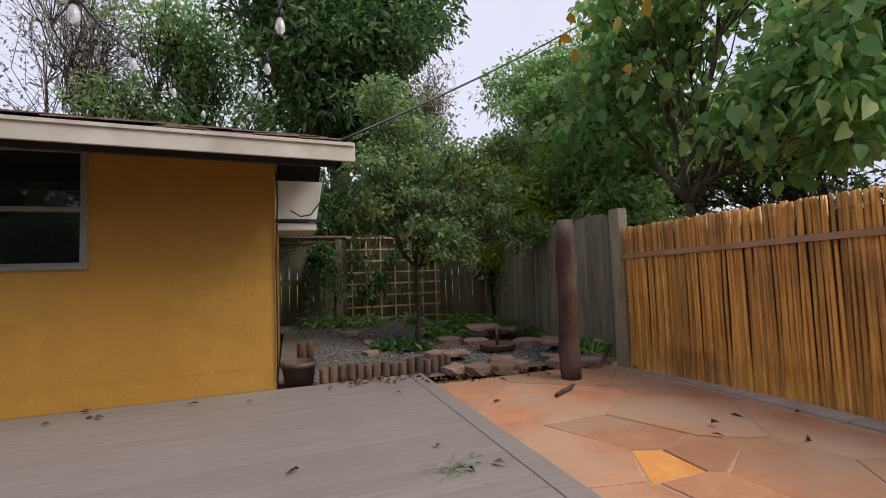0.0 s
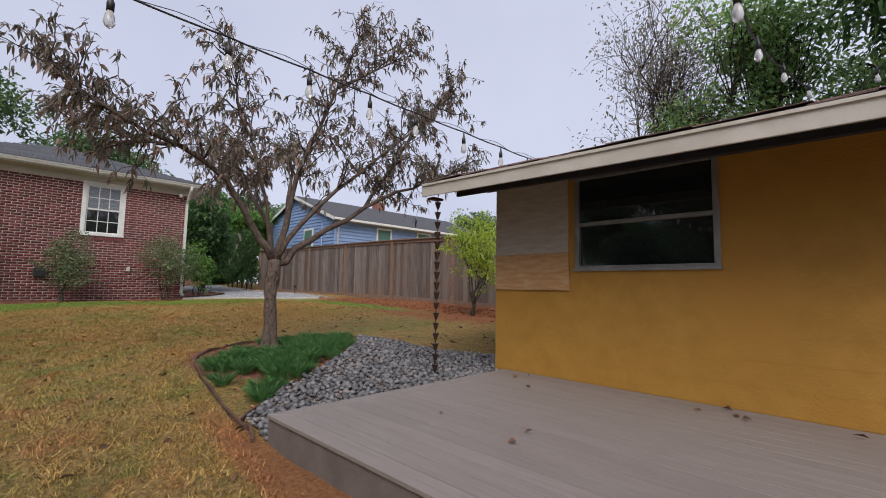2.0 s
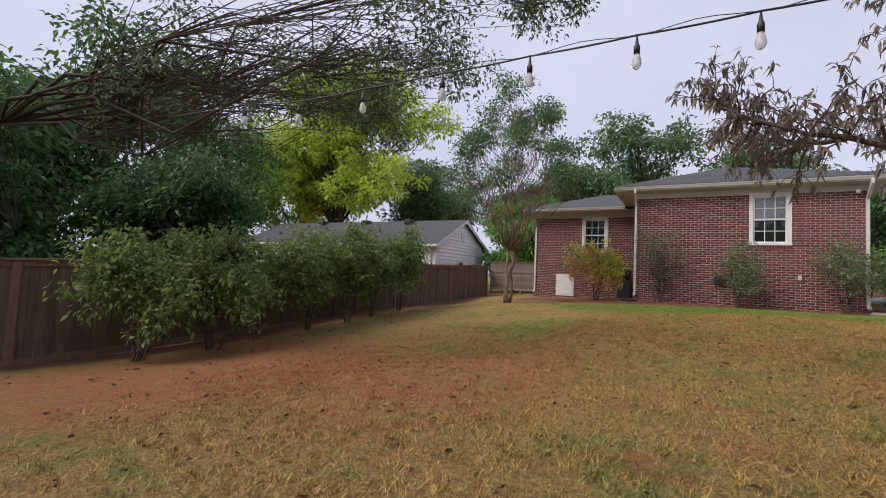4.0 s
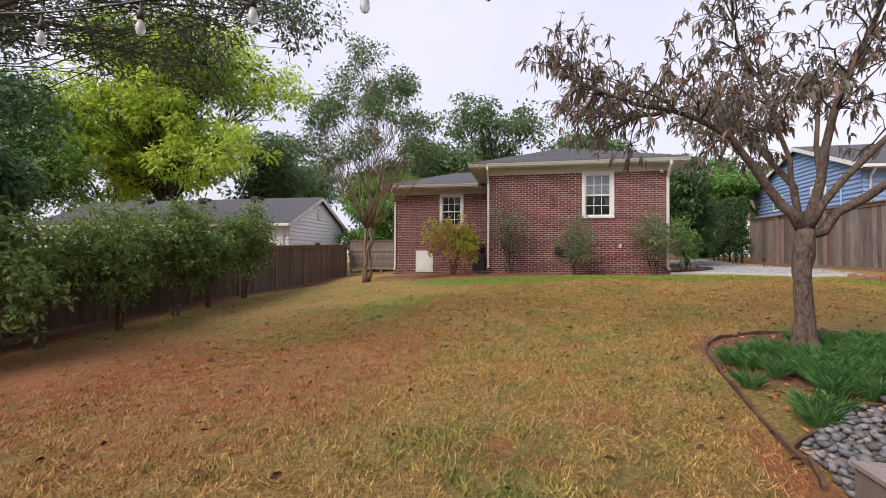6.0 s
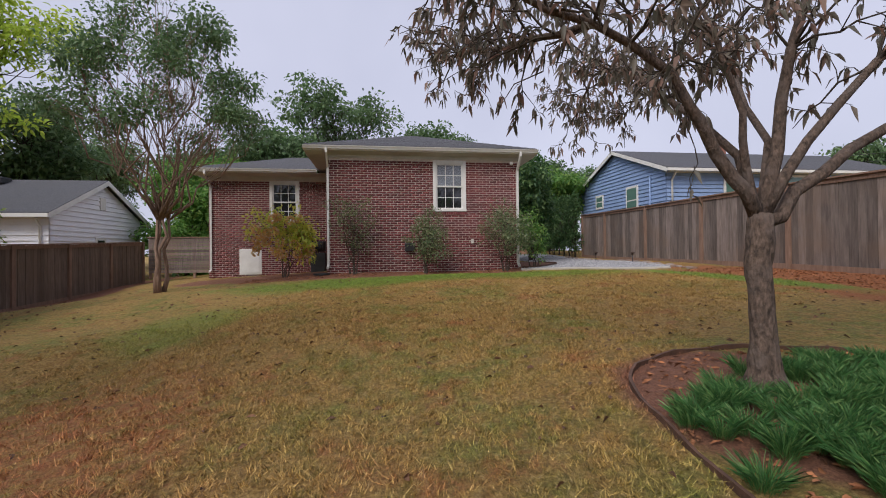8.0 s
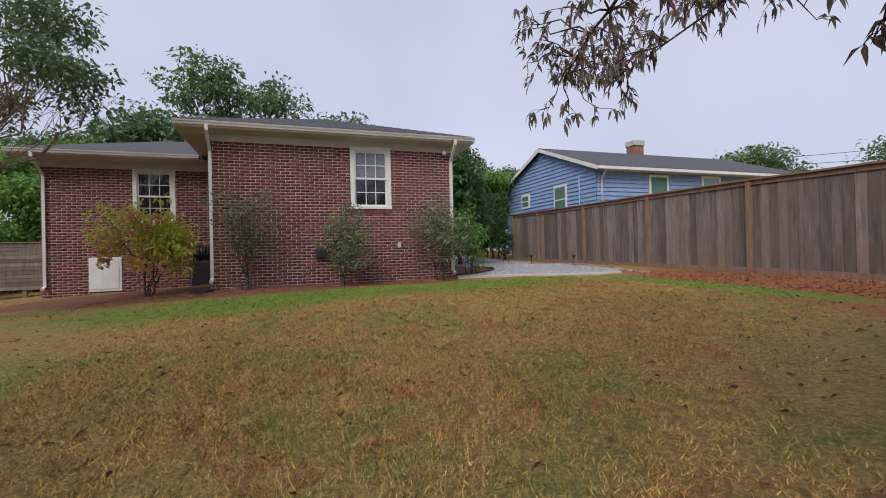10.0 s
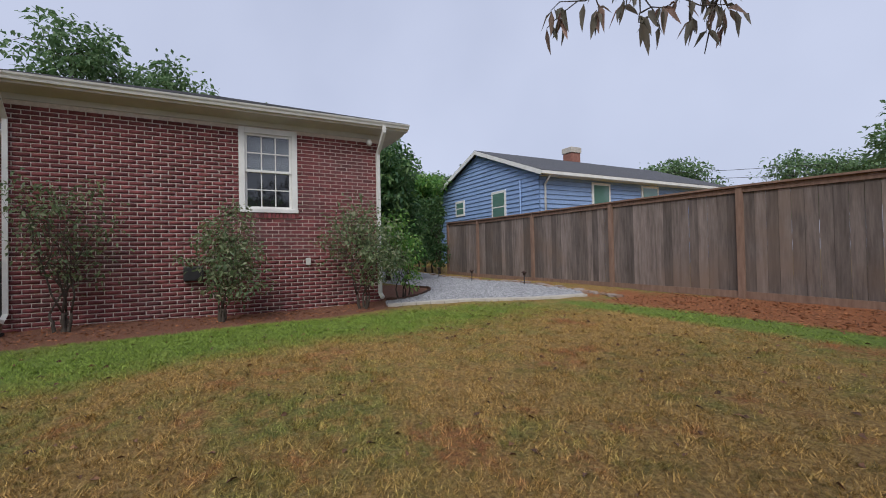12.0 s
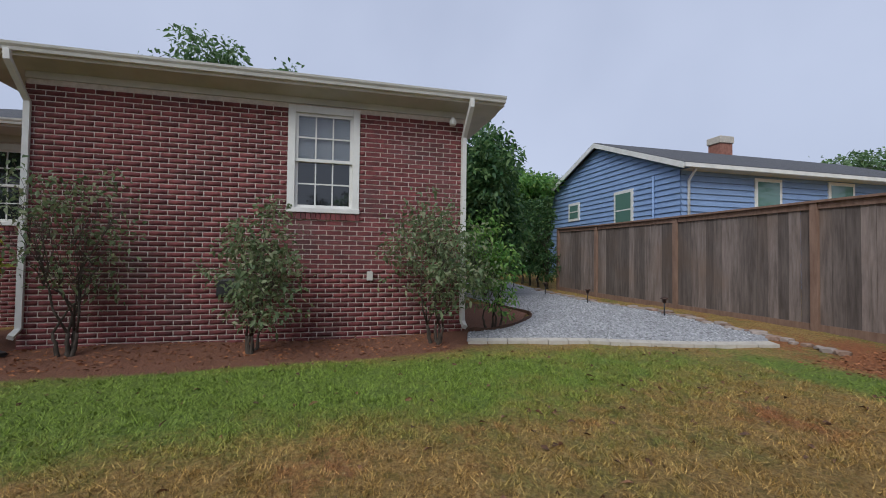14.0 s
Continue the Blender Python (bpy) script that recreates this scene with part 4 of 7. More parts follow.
g = 0.003
part("border_board", mitred([(DX0 + g, DY0), (DX1 - g, DY0), (DX1 - FB - g, DY0 + FB), (DX0 + FB + g, DY0 + FB)]), DECK, deck)
part("border_board", mitred([(DX1, DY0 + g), (DX1, DY1), (DX1 - FB, DY1), (DX1 - FB, DY0 + FB + g)]), DECK, deck)
part("border_board", mitred([(DX0, DY0 + g), (DX0 + FB, DY0 + FB + g), (DX0 + FB, DY1), (DX0, DY1)]), DECK, deck)
y = DY0 + FB + 0.005
while y < DY1 - 0.02:
    y1 = min(y + FB, DY1)
    bm = boxed(DX0 + FB + 0.005, DX1 - FB - 0.005, y, y1, -0.025, -0.001)
    bmesh.ops.bevel(bm, geom=[e for e in bm.edges if e.verts[0].co.z > -0.002 and e.verts[1].co.z > -0.002], offset=0.0012, segments=1, affect='EDGES')
    part("deck_board", bm, DECK, deck)
    y += FB + 0.004

# ---- patio ----
def clip(poly, a, b, c):
    """The part of a polygon where a*x + b*y <= c."""
    out = []
    for i, p in enumerate(poly):
        q = poly[(i + 1) % len(poly)]
        dp, dq = a * p[0] + b * p[1] - c, a * q[0] + b * q[1] - c
        if dp <= 0:
            out.append(p)
        if dp * dq < 0:
            f = dp / (dp - dq)
            out.append((p[0] + (q[0] - p[0]) * f, p[1] + (q[1] - p[1]) * f))
    return out


def cells(seeds, bound, gap):
    for i, s in enumerate(seeds):
        poly = bound[:]
        for j, q in enumerate(seeds):
            if i != j and poly:
                a, b = q[0] - s[0], q[1] - s[1]
                ln = math.hypot(a, b)
                poly = clip(poly, a / ln, b / ln, (a / ln) * (s[0] + q[0]) / 2 + (b / ln) * (s[1] + q[1]) / 2 - gap)
        if len(poly) > 2:
            yield i, poly


patio = tagged(new("patio"), "patio of irregular rust-brown flagstones with sandy joints", "patio", kind="structure")
patio.location = (2.0, 2.0, -0.1)
part("joint_bed", boxed(1.02, 3.75, -3.0, 4.75, -0.2, -0.053), GROUT, patio)
rng = np.random.default_rng(21)
seeds = []
for tries in range(900):
    s = (rng.uniform(1.05, 3.15), rng.uniform(-2.9, 4.7))
    if all(math.hypot((s[0] - q[0]) * 1.1, s[1] - q[1]) > 0.82 for q in seeds):
        seeds.append(s)
seeds = [q for q in seeds if math.hypot(q[0] - 1.62, q[1] - 2.56) > 0.55] + [(1.25, 2.2), (2.0, 2.3), (1.78, 2.9), (1.36, 2.72), (1.62, 2.26), (1.86, 2.55)]
seeds.append((1.62, 2.56))
for i, poly in cells(seeds, [(1.03, -3.0), (3.12, -3.0), (3.02, 4.7), (1.03, 4.7)], 0.004):
    poly = [(x + rng.uniform(-0.012, 0.012), y + rng.uniform(-0.012, 0.012)) for x, y in poly]
    bm = bmesh.new()
    lift = rng.uniform(-0.004, 0.004)
    prism(bm, poly, -0.1, -0.047 + lift)
    bmesh.ops.bevel(bm, geom=[e for e in bm.edges if e.verts[0].co.z > -0.06 and e.verts[1].co.z > -0.06], offset=0.005, segments=1, affect='EDGES')
    mt = FLAG_ORANGE if i == len(seeds) - 1 else FLAG
    part("flagstone", bm, mt, patio)
y = -3.0
while y < 4.4:
    ln = rng.uniform(0.4, 0.8)
    bm = boxed(3.13 - 0.012 * y, 3.34 - 0.012 * y, y + 0.008, y + ln, -0.1, -0.038, 0.008)
    part("border_stone", bm, FLAG_GREY, patio)
    y += ln

# ---- bamboo fence ----
bamboo = thing("bamboo_fence", (3.4, 2.0, -0.1), "screen of golden upright bamboo canes with a wooden batten", "fence")
rng = np.random.default_rng(4)
cane = []
for k in range(6):
    bm = bmesh.new()
    pts, rad = [], []
    z = 0.0
    bend = rng.uniform(-0.012, 0.012)
    H = 1.47
    while z < H:
        st = rng.uniform(0.2, 0.34)
        r = 0.0134 + 0.0009 * k - 0.001 * z
        for dz, rr in ((0.0, r), (0.006, r * 1.16), (0.014, r), (st - 0.008, r * 0.98)):
            if z + dz < H:
                pts.append((bend * math.sin(2.5 * (z + dz)), bend * 0.5 * math.sin(3 * (z + dz)), z + dz))
                rad.append(rr)
        z += st
    pts.append((bend * math.sin(2.5 * H), bend * 0.5 * math.sin(3 * H), H))
    rad.append(r)
    tube(bm, pts, rad, 6)
    cane.append(mesh_of("cane", bm, BAMBOO))
BX0, BY0, BX1, BY1 = 3.12, 4.42, 3.9, -1.6
n = 290
for k in range(n):
    f = k / n
    x, y = BX0 + (BX1 - BX0) * f, BY0 + (BY1 - BY0) * f
    ob = new("cane", cane[int(rng.integers(6))])
    ob.parent = bamboo
    s = 1.0 + 0.10 * f + rng.normal() * 0.004
    ob.matrix_basis = Matrix.Translation(Vector((x + rng.normal() * 0.004, y, -0.06)) - bamboo.location) @ Euler((rng.normal() * 0.006, rng.normal() * 0.004, rng.uniform(0, 6.28))).to_matrix().to_4x4() @ Matrix.Diagonal((1, 1, s, 1))
d = Vector((BX1 - BX0, BY1 - BY0, 0)).normalized()
nrm = Vector((-abs(d.y), -d.x, 0)).normalized()
p0, p1 = Vector((BX0, BY0 + 0.08, 0)) + nrm * 0.022, Vector((BX1, BY1, 0)) + nrm * 0.022
bm = bmesh.new()
vs = []
for t_, p in ((0, p0), (1, p1)):
    for o, z in ((0, 0), (0.018, 0), (0.018, 0.05), (0, 0.05)):
        vs.append(p + nrm * o + Vector((0, 0, 1.08 + 0.19 * t_ + z)))
solid(bm, vs, [(3, 2, 1, 0), (4, 5, 6, 7), (0, 1, 5, 4), (1, 2, 6, 5), (2, 3, 7, 6), (3, 0, 4, 7)])
part("batten", bm, BATTEN, bamboo)
bm = bmesh.new()
vs = []
for p in (p0, p1):
    for o, z in ((-0.06, 0), (-0.045, 0), (-0.045, 1.44), (-0.06, 1.44)):
        vs.append(p + nrm * o + Vector((0, 0, -0.1 + z)))
solid(bm, vs, [(3, 2, 1, 0), (4, 5, 6, 7), (0, 1, 5, 4), (1, 2, 6, 5), (2, 3, 7, 6), (3, 0, 4, 7)])
part("backing_board", bm, FENCE_OLD_SHADED, bamboo)

bm = bmesh.new()
rng = np.random.default_rng(8)
tube(bm, [(2.31 + rng.normal() * 0.008, 4.34 + rng.normal() * 0.008, -0.08 + 0.155 * k) for k in range(11)], [0.102 + rng.normal() * 0.005 - 0.001 * k for k in range(10)] + [0.08], 12)
post = part("timber_post", bm, POST_WOOD)
tagged(post, "thick reddish-brown rotting timber post standing at the patio edge", "post")


# ---- fences ----
def fence(name, label, pts, height, board, post_mat, seed, side, cap=True, pitch=0.142, base=0.04, rails=True, rot=True):
    """Post to post: boards, rails, a cap. pts: (x, y, z of the ground); side: where the boards face."""
    rng = np.random.default_rng(seed)
    f = thing(name, pts[0], label, "fence")
    for i, (x, y, z) in enumerate(pts):
        part("post", boxed(x - 0.06, x + 0.06, y - 0.07, y + 0.07, z - 0.1, z + height - 0.048, 0.006), post_mat, f)
    for a, b in zip(pts, pts[1:]):
        a, b = Vector(a), Vector(b)
        d = (b - a)
        flat = Vector((d.x, d.y, 0))
        ln = flat.length
        u = flat / ln
        nn = Vector((-u.y, u.x, 0)) * side
        def strip(nm, s0, s1, o0, o1, z0, z1, material, jig=0.0):
            vs = []
            for s in (s0, s1):
                c = a + u * s
                zb = a.z + d.z * s / ln
                for o, z in ((o0, z0), (o1, z0), (o1, z1 + jig), (o0, z1 + jig)):
                    vs.append(Vector((c.x, c.y, zb)) + nn * o + Vector((0, 0, z)))
            bm = solid(bmesh.new(), vs, [(3, 2, 1, 0), (4, 5, 6, 7), (0, 1, 5, 4), (1, 2, 6, 5), (2, 3, 7, 6), (3, 0, 4, 7)])
            bmesh.ops.recalc_face_normals(bm, faces=bm.faces[:])
            part(nm, bm, material, f)
        n = max(1, round((ln - 0.1) / pitch))
        w = (ln - 0.1) / n
        for k in range(n):
            o = rng.normal() * 0.003
            strip("board", 0.05 + k * w + 0.003 + abs(rng.normal()) * 0.002, 0.05 + (k + 1) * w - 0.002, -0.010 + o + 0.006 * (k % 2), 0.008 + o + 0.006 * (k % 2), base, height - 0.05, board, rng.normal() * 0.004 if cap else rng.normal() * 0.02)
        if rails:
            for z in (0.3, height * 0.5, height - 0.3):
                strip("rail", 0.05, ln - 0.05, -0.05, -0.016, z, z + 0.09, post_mat)
        if cap:
            strip("cap_rail", 0.0, ln, -0.09, 0.095, height - 0.045, height - 0.008, post_mat)
            strip("trim_board", 0.05, ln - 0.05, 0.022, 0.042, height - 0.15, height - 0.05, post_mat)
        if rot:
            strip("kick_board", 0.05, ln - 0.05, 0.022, 0.044, -0.05, 0.09, post_mat)
    return f


fence("driveway_fence", "weathered grey-brown board fence with posts and cap rail", [(-1.36, 11.05, 0.12), (-4.43, 11.05, 0.24), (-7.5, 11.05, 0.36), (-10.58, 11.05, 0.47), (-13.67, 11.05, 0.55), (-16.76, 11.05, 0.59), (-19.83, 11.05, 0.62), (-23.0, 11.05, 0.66), (-25.3, 11.05, 0.72)],
      2.15, FENCE, FENCE_POST, 31, 1, pitch=0.2)
fence("lawn_fence", "dark weathered board fence behind the shrubs", [(5.2, -9.1, -0.7), (2.9, -9.1, -0.74), (0.6, -9.1, -0.78), (-1.6, -9.1, -0.82)] + [(-3.9 - 2.2 * k, -9.1, -0.85 + 0.07 * k) for k in range(10)], 1.8, FENCE_DARK, FENCE_POST, 32, -1)
fence("garden_fence", "old mossy board fence behind the garden bed", [(-2.4, 9.52, -0.05), (0.72, 9.5, -0.05), (2.72, 9.5, -0.05), (3.95, 9.3, -0.05)], 1.86, FENCE_OLD_SHADED, FENCE_POST, 33, -1)
fence("side_fence", "old grey board fence with uneven tops", [(3.95, 9.3, -0.05), (3.66, 7.2, -0.05), (3.12, 4.52, -0.05)], 1.72, FENCE_GREY, FENCE_GREY, 34, -1, cap=False, rot=False)
slat_fence = thing("slat_fence", (-24, -7.5, 0.2), "fence of horizontal weathered wood slats", "fence")
for k in range(12):
    part("slat", boxed(-24.02, -24.0, -9.0, -5.5, 0.25 + 0.125 * k, 0.25 + 0.125 * k + 0.115), FENCE, slat_fence)
for yy in (-8.95, -7.2, -5.55):
    part("post", boxed(-24.1, -24.022, yy - 0.05, yy + 0.05, 0.0, 1.78), FENCE_POST, slat_fence)
part("cap_rail", boxed(-24.12, -23.96, -9.05, -5.45, 1.752, 1.79), FENCE_POST, slat_fence)
gate = thing("wooden_gate", (-30, 8.6, 0.7), "tan wooden gate at the end of the driveway", "gate")
for k in range(14):
    part("board", boxed(-30.02, -30, 6.9 + 0.2 * k, 7.09 + 0.2 * k, 0.7, 2.2), BATTEN, gate)

# ---- trellis ----
trellis = thing("trellis", (1.8, 9.38, 0), "lath trellis with climbing leaves against the fence", "trellis")
for k in range(7):
    x = 0.95 + 0.285 * k
    part("upright_lath", boxed(x, x + 0.028, 9.40, 9.418, 0.05, 1.78), GOLD_LATH, trellis)
for k in range(8):
    z = 0.16 + 0.225 * k
    part("cross_lath", boxed(0.86, 2.76, 9.378, 9.396, z, z + 0.028), GOLD_LATH, trellis)

# ---- garden bed behind the deck ----
garden = sheet("garden_bed", [(-0.35, 5.14), (3.1, 4.75), (3.9, 9.25), (-2.3, 9.4), (-0.3, 8.4)], 0.075, GARDEN_SOIL, "gravelly soil of the garden bed, darkened for shade", "garden bed")
rng = np.random.default_rng(14)
border = thing("log_edging", (0.6, 5.12, -0.1), "row of short upright log stumps edging the bed", "edging")
x = 0.03
while x < 1.35:
    r = rng.uniform(0.03, 0.043)
    h = rng.uniform(0.15, 0.2)
    bm = lathe(bmesh.new(), (x + r, 5.12 + rng.normal() * 0.012, -0.12), [(r, 0), (r * 1.02, h * 0.8), (r, h + 0.07), (r * 0.9, h + 0.08)], 9)
    part("log", bm, LOG, border)
    x += 2 * r + 0.006


def rock(name, at, size, seed, material, label="", category="stone", group="", flat=0.6):
    rng = np.random.default_rng(seed)
    bm = bmesh.new()
    bmesh.ops.create_icosphere(bm, subdivisions=2, radius=1)
    off = rng.uniform(0, 50, 3)
    turn = rng.uniform(0, 6.28)
    for v in bm.verts:
        c = v.co.copy()
        k = 1 + 0.35 * noise.noise(c * 1.1 + Vector(off)) + 0.12 * noise.noise(c * 3 + Vector(off))
        c = Vector((max(-0.75, min(0.75, c.x * k)), max(-0.75, min(0.75, c.y * k)), max(-0.6, min(0.62, c.z * k)))) * size
        c.z *= flat
        c.rotate(Euler((0, 0, turn)))
        v.co = c + Vector(at)
    ob = part(name, bm, material)
    if label:
        tagged(ob, label, category, group)
    return ob


for k, (x, y, s) in enumerate([(1.38, 5.08, 0.17), (1.62, 4.98, 0.19), (1.88, 4.9, 0.2), (2.05, 4.95, 0.16), (2.0, 5.2, 0.18), (2.55, 4.82, 0.2), (2.8, 4.75, 0.2), (2.95, 4.9, 0.22), (2.62, 5.1, 0.2), (1.5, 5.9, 0.2), (2.3, 6.6, 0.25), (2.9, 6.2, 0.26), (0.9, 7.2, 0.14), (0.75, 8.0, 0.18), (3.0, 7.2, 0.25), (2.0, 6.9, 0.22), (3.2, 5.6, 0.24), (0.75, 6.4, 0.12)]):
    rock("garden_stone", (x, y, gz(x, y) + 0.09), s, 40 + k, STONE, "rough brown flat garden stone edging the bed", "stone", "garden stones", 0.45)
for k, (x, y, z, sx) in enumerate([(2.55, 6.9, 0.16, 0.34), (2.75, 5.2, 0.16, 0.28), (2.9, 6.9, 0.1, 0.3), (1.6, 5.6, 0.06, 0.2)]):
    rock("stone_slab", (x, y, z), sx, 70 + k, STONE, "flat brown stone slab lying in the garden bed", "stone", "stone slabs", 0.2)
fount = thing("fountain_basin", (2.3, 5.9, 0.0), "round dark basin with a short standing pipe", "fountain")
part("basin", lathe(bmesh.new(), (2.3, 5.9, 0.0), [(0.22, 0), (0.23, 0.06), (0.24, 0.08), (0.215, 0.085), (0.2, 0.05)], 24), LOG, fount)
part("pipe", tube(bmesh.new(), [(2.3, 5.9, 0.05), (2.3, 5.9, 0.3)], 0.022, 8), LOG, fount)
pot = thing("plant_pot", (-0.15, 5.21, -0.08), "brown plastic plant pot beside the shed corner", "pot")
part("pot_body", lathe(bmesh.new(), (-0.15, 5.21, -0.08), [(0.12, 0), (0.155, 0.24), (0.17, 0.24), (0.17, 0.285), (0.15, 0.285), (0.145, 0.22)], 20), POT, pot)
part("potting_soil", lathe(bmesh.new(), (-0.15, 5.21, 0.13), [(0.144, 0), (0.144, 0.02), (0.1, 0.03)], 16), GARDEN_SOIL, pot)
for k, (x, y) in enumerate([(-0.1, 5.9), (-0.02, 6.0)]):
    b = part("log_stump", lathe(bmesh.new(), (x, y, 0.02), [(0.05, 0), (0.05, 0.26), (0.045, 0.27)], 10), LOG)
    tagged(b, "short upright log stump standing in the bed", "stump", "stumps")


def tuft(name, label, at, n, length, width, material, seed, up=1.0, droop=0.5, category="plant", group="", spread=0.06):
    rng = np.random.default_rng(seed)
    b = np.array(at) + rng.normal(size=(n, 3)) * np.array([spread, spread, 0.01])
    w = rng.normal(size=(n, 3)) * np.array([0.6, 0.6, 0.25]) + np.array([0, 0, up])
    t = thing(name, at, label, category, group)
    leaves("foliage", b, w, length * rng.uniform(0.6, 1.2, n), width, material, t, "", droop, 0.15, rng)["kind"] = "stuff"
    return t


for k, (x, y) in enumerate([(0.7, 8.9), (1.2, 8.8), (2.3, 7.7), (2.6, 7.9), (3.1, 8.2), (3.3, 7.8), (1.9, 7.4), (3.0, 5.1), (0.2, 8.9), (2.0, 8.9), (2.9, 8.8), (3.4, 7.0)]):
    tuft("iris_clump", "clump of green strap leaves in the garden bed", (x, y, gz(x, y) + 0.06), 60, 0.5, 0.04, LEAF_MID, 90 + k, 0.9, 0.5, "plant", "garden plants", 0.1)
for k, (x, y) in enumerate([(1.25, 6.6), (1.35, 6.5), (1.15, 6.75)]):
    tuft("low_shrub", "low dark evergreen mound in the garden bed", (x, y, gz(x, y) + 0.1), 260, 0.16, 0.05, LEAF_DARK, 120 + k, 0.4, 0.2, "shrub", "low mounds", 0.12)
hang = thing("hanging_fern", (0.35, 9.2, 1.0), "hanging fern with long drooping fronds on the fence", "plant")
rng = np.random.default_rng(61)
fb, fw = [], []
for k in range(110):
    a, r, dr, lf_ = rng.uniform(0, 6.28), rng.uniform(0.2, 0.5), rng.uniform(0.35, 0.95), rng.uniform(0.1, 0.35)
    p = np.array([0.35, 9.1, 1.38]) + rng.normal(size=3) * 0.05
    for s in range(14):
        f = s / 13
        q = p + np.array([math.cos(a) * r * f, math.sin(a) * r * 0.6 * f, lf_ * math.sin(f * 3.0) - dr * f * f])
        for sg in (-1, 1):
            fb.append(q)
            fw.append([-math.sin(a) * sg, math.cos(a) * sg, -0.5])
leaves("fronds", np.array(fb), np.array(fw), 0.095, 0.026, LEAF_DARK, hang, "", 0.3, 0.1)
part("hook", tube(bmesh.new(), [(0.35, 9.42, 1.72), (0.35, 9.25, 1.74), (0.35, 9.17, 1.65), (0.35, 9.16, 1.35)], 0.008, 5), BLACK, hang)
vine = thing("trellis_vine", (1.3, 9.3, 0.1), "dark green climbing vine on the trellis", "vine")
vb = np.concatenate([np.array([rng.uniform(0.9, 2.4), 9.34, 0]) + np.array([rng.normal() * 0.12, -abs(rng.normal()) * 0.04, z]) + rng.normal(size=(14, 3)) * np.array([0.09, 0.03, 0.08]) for z in rng.uniform(0.3, 1.75, 34)])
leaves("foliage", vb, rng.normal(size=vb.shape) + np.array([0, -0.6, -0.7]), 0.11, 0.05, LEAF_DARK, vine, "", 0.3)
part("stem", tube(bmesh.new(), [(1.3, 9.36, 0.0), (1.35, 9.36, 0.5), (1.2, 9.36, 1.0), (1.4, 9.36, 1.5), (1.5, 9.36, 1.8)], 0.012, 5), BARK_DARK, vine)

# ---- pebbles, edging, grass bed ----
PEB = [(-4.36, 2.3), (-4.57, 2.28), (-4.98, 2.82), (-5.27, 3.42), (-5.95, 4.22), (-6.7, 4.86), (-6.15, 5.13), (-5.65, 5.22), (-5.15, 5.45), (-4.7, 5.66), (-4.2, 5.8), (-4.2, 5.06), (-4.06, 5.0), (-4.06, 2.25)]
OUT = [(-4.12, 2.16), (-4.36, 2.24), (-4.57, 2.22), (-5.42, 2.29), (-6.2, 2.40), (-6.81, 2.56), (-7.2, 2.9), (-7.42, 3.5), (-7.3, 4.2), (-6.78, 4.9), (-6.15, 5.17), (-5.65, 5.26), (-5.15, 5.49), (-4.7, 5.70), (-4.2, 5.84)]
INN = [(-4.57, 2.24), (-4.98, 2.78), (-5.27, 3.39), (-5.95, 4.18), (-6.76, 4.86)]
BED = [(-4.6, 2.3), (-5.42, 2.33), (-6.2, 2.44), (-6.77, 2.6), (-7.15, 2.93), (-7.36, 3.5), (-7.25, 4.2), (-6.78, 4.82), (-5.98, 4.15), (-5.3, 3.36), (-5.0, 2.75)]
sheet("pebble_bed", PEB, 0.012, GROUT, "sandy base under river pebbles", "ground")


def smooth(pts, n=4):
    out = []
    for i in range(len(pts) - 1):
        p = [np.array(pts[min(max(j, 0), len(pts) - 1)]) for j in (i - 1, i, i + 1, i + 2)]
        for k in range(n):
            t = k / n
            out.append(tuple(0.5 * (2 * p[1] + (p[2] - p[0]) * t + (2 * p[0] - 5 * p[1] + 4 * p[2] - p[3]) * t * t + (3 * p[1] - p[0] - 3 * p[2] + p[3]) * t ** 3)))
    return out + [tuple(pts[-1])]


def edging(name, line, h, label):
    line = smooth(line)
    bm = bmesh.new()
    rows = []
    for i, (x, y) in enumerate(line):
        a, b = Vector(line[max(i - 1, 0)]), Vector(line[min(i + 1, len(line) - 1)])
        d = (b - a).normalized()
        nn = Vector((-d.y, d.x)) * 0.011
        z = gz(x, y)
        wob = 0.012 * math.sin(i * 1.7)
        rows.append([bm.verts.new(v) for v in ((x - nn.x, y - nn.y, z - 0.05), (x + nn.x, y + nn.y, z - 0.05), (x + nn.x, y + nn.y, z + h + wob), (x - nn.x, y - nn.y, z + h + wob))])
    for a, b in zip(rows, rows[1:]):
        for k in range(4):
            bm.faces.new((a[k], a[(k + 1) % 4], b[(k + 1) % 4], b[k]))
    bm.faces.new(rows[0][::-1])
    bm.faces.new(rows[-1])
    return tagged(part(name, bm, EDGING), label, "edging")


edging("bed_edging", OUT, 0.036, "rusty brown strip edging round the tree bed")
edging("inner_edging", INN, 0.032, "rusty strip edging between grass and pebbles")


def inside(poly, x, y):
    hit = False
    for i, (x0, y0) in enumerate(poly):
        x1, y1 = poly[i - 1]
        if (y0 > y) != (y1 > y) and x < (x1 - x0) * (y - y0) / (y1 - y0) + x0:
            hit = not hit
    return hit


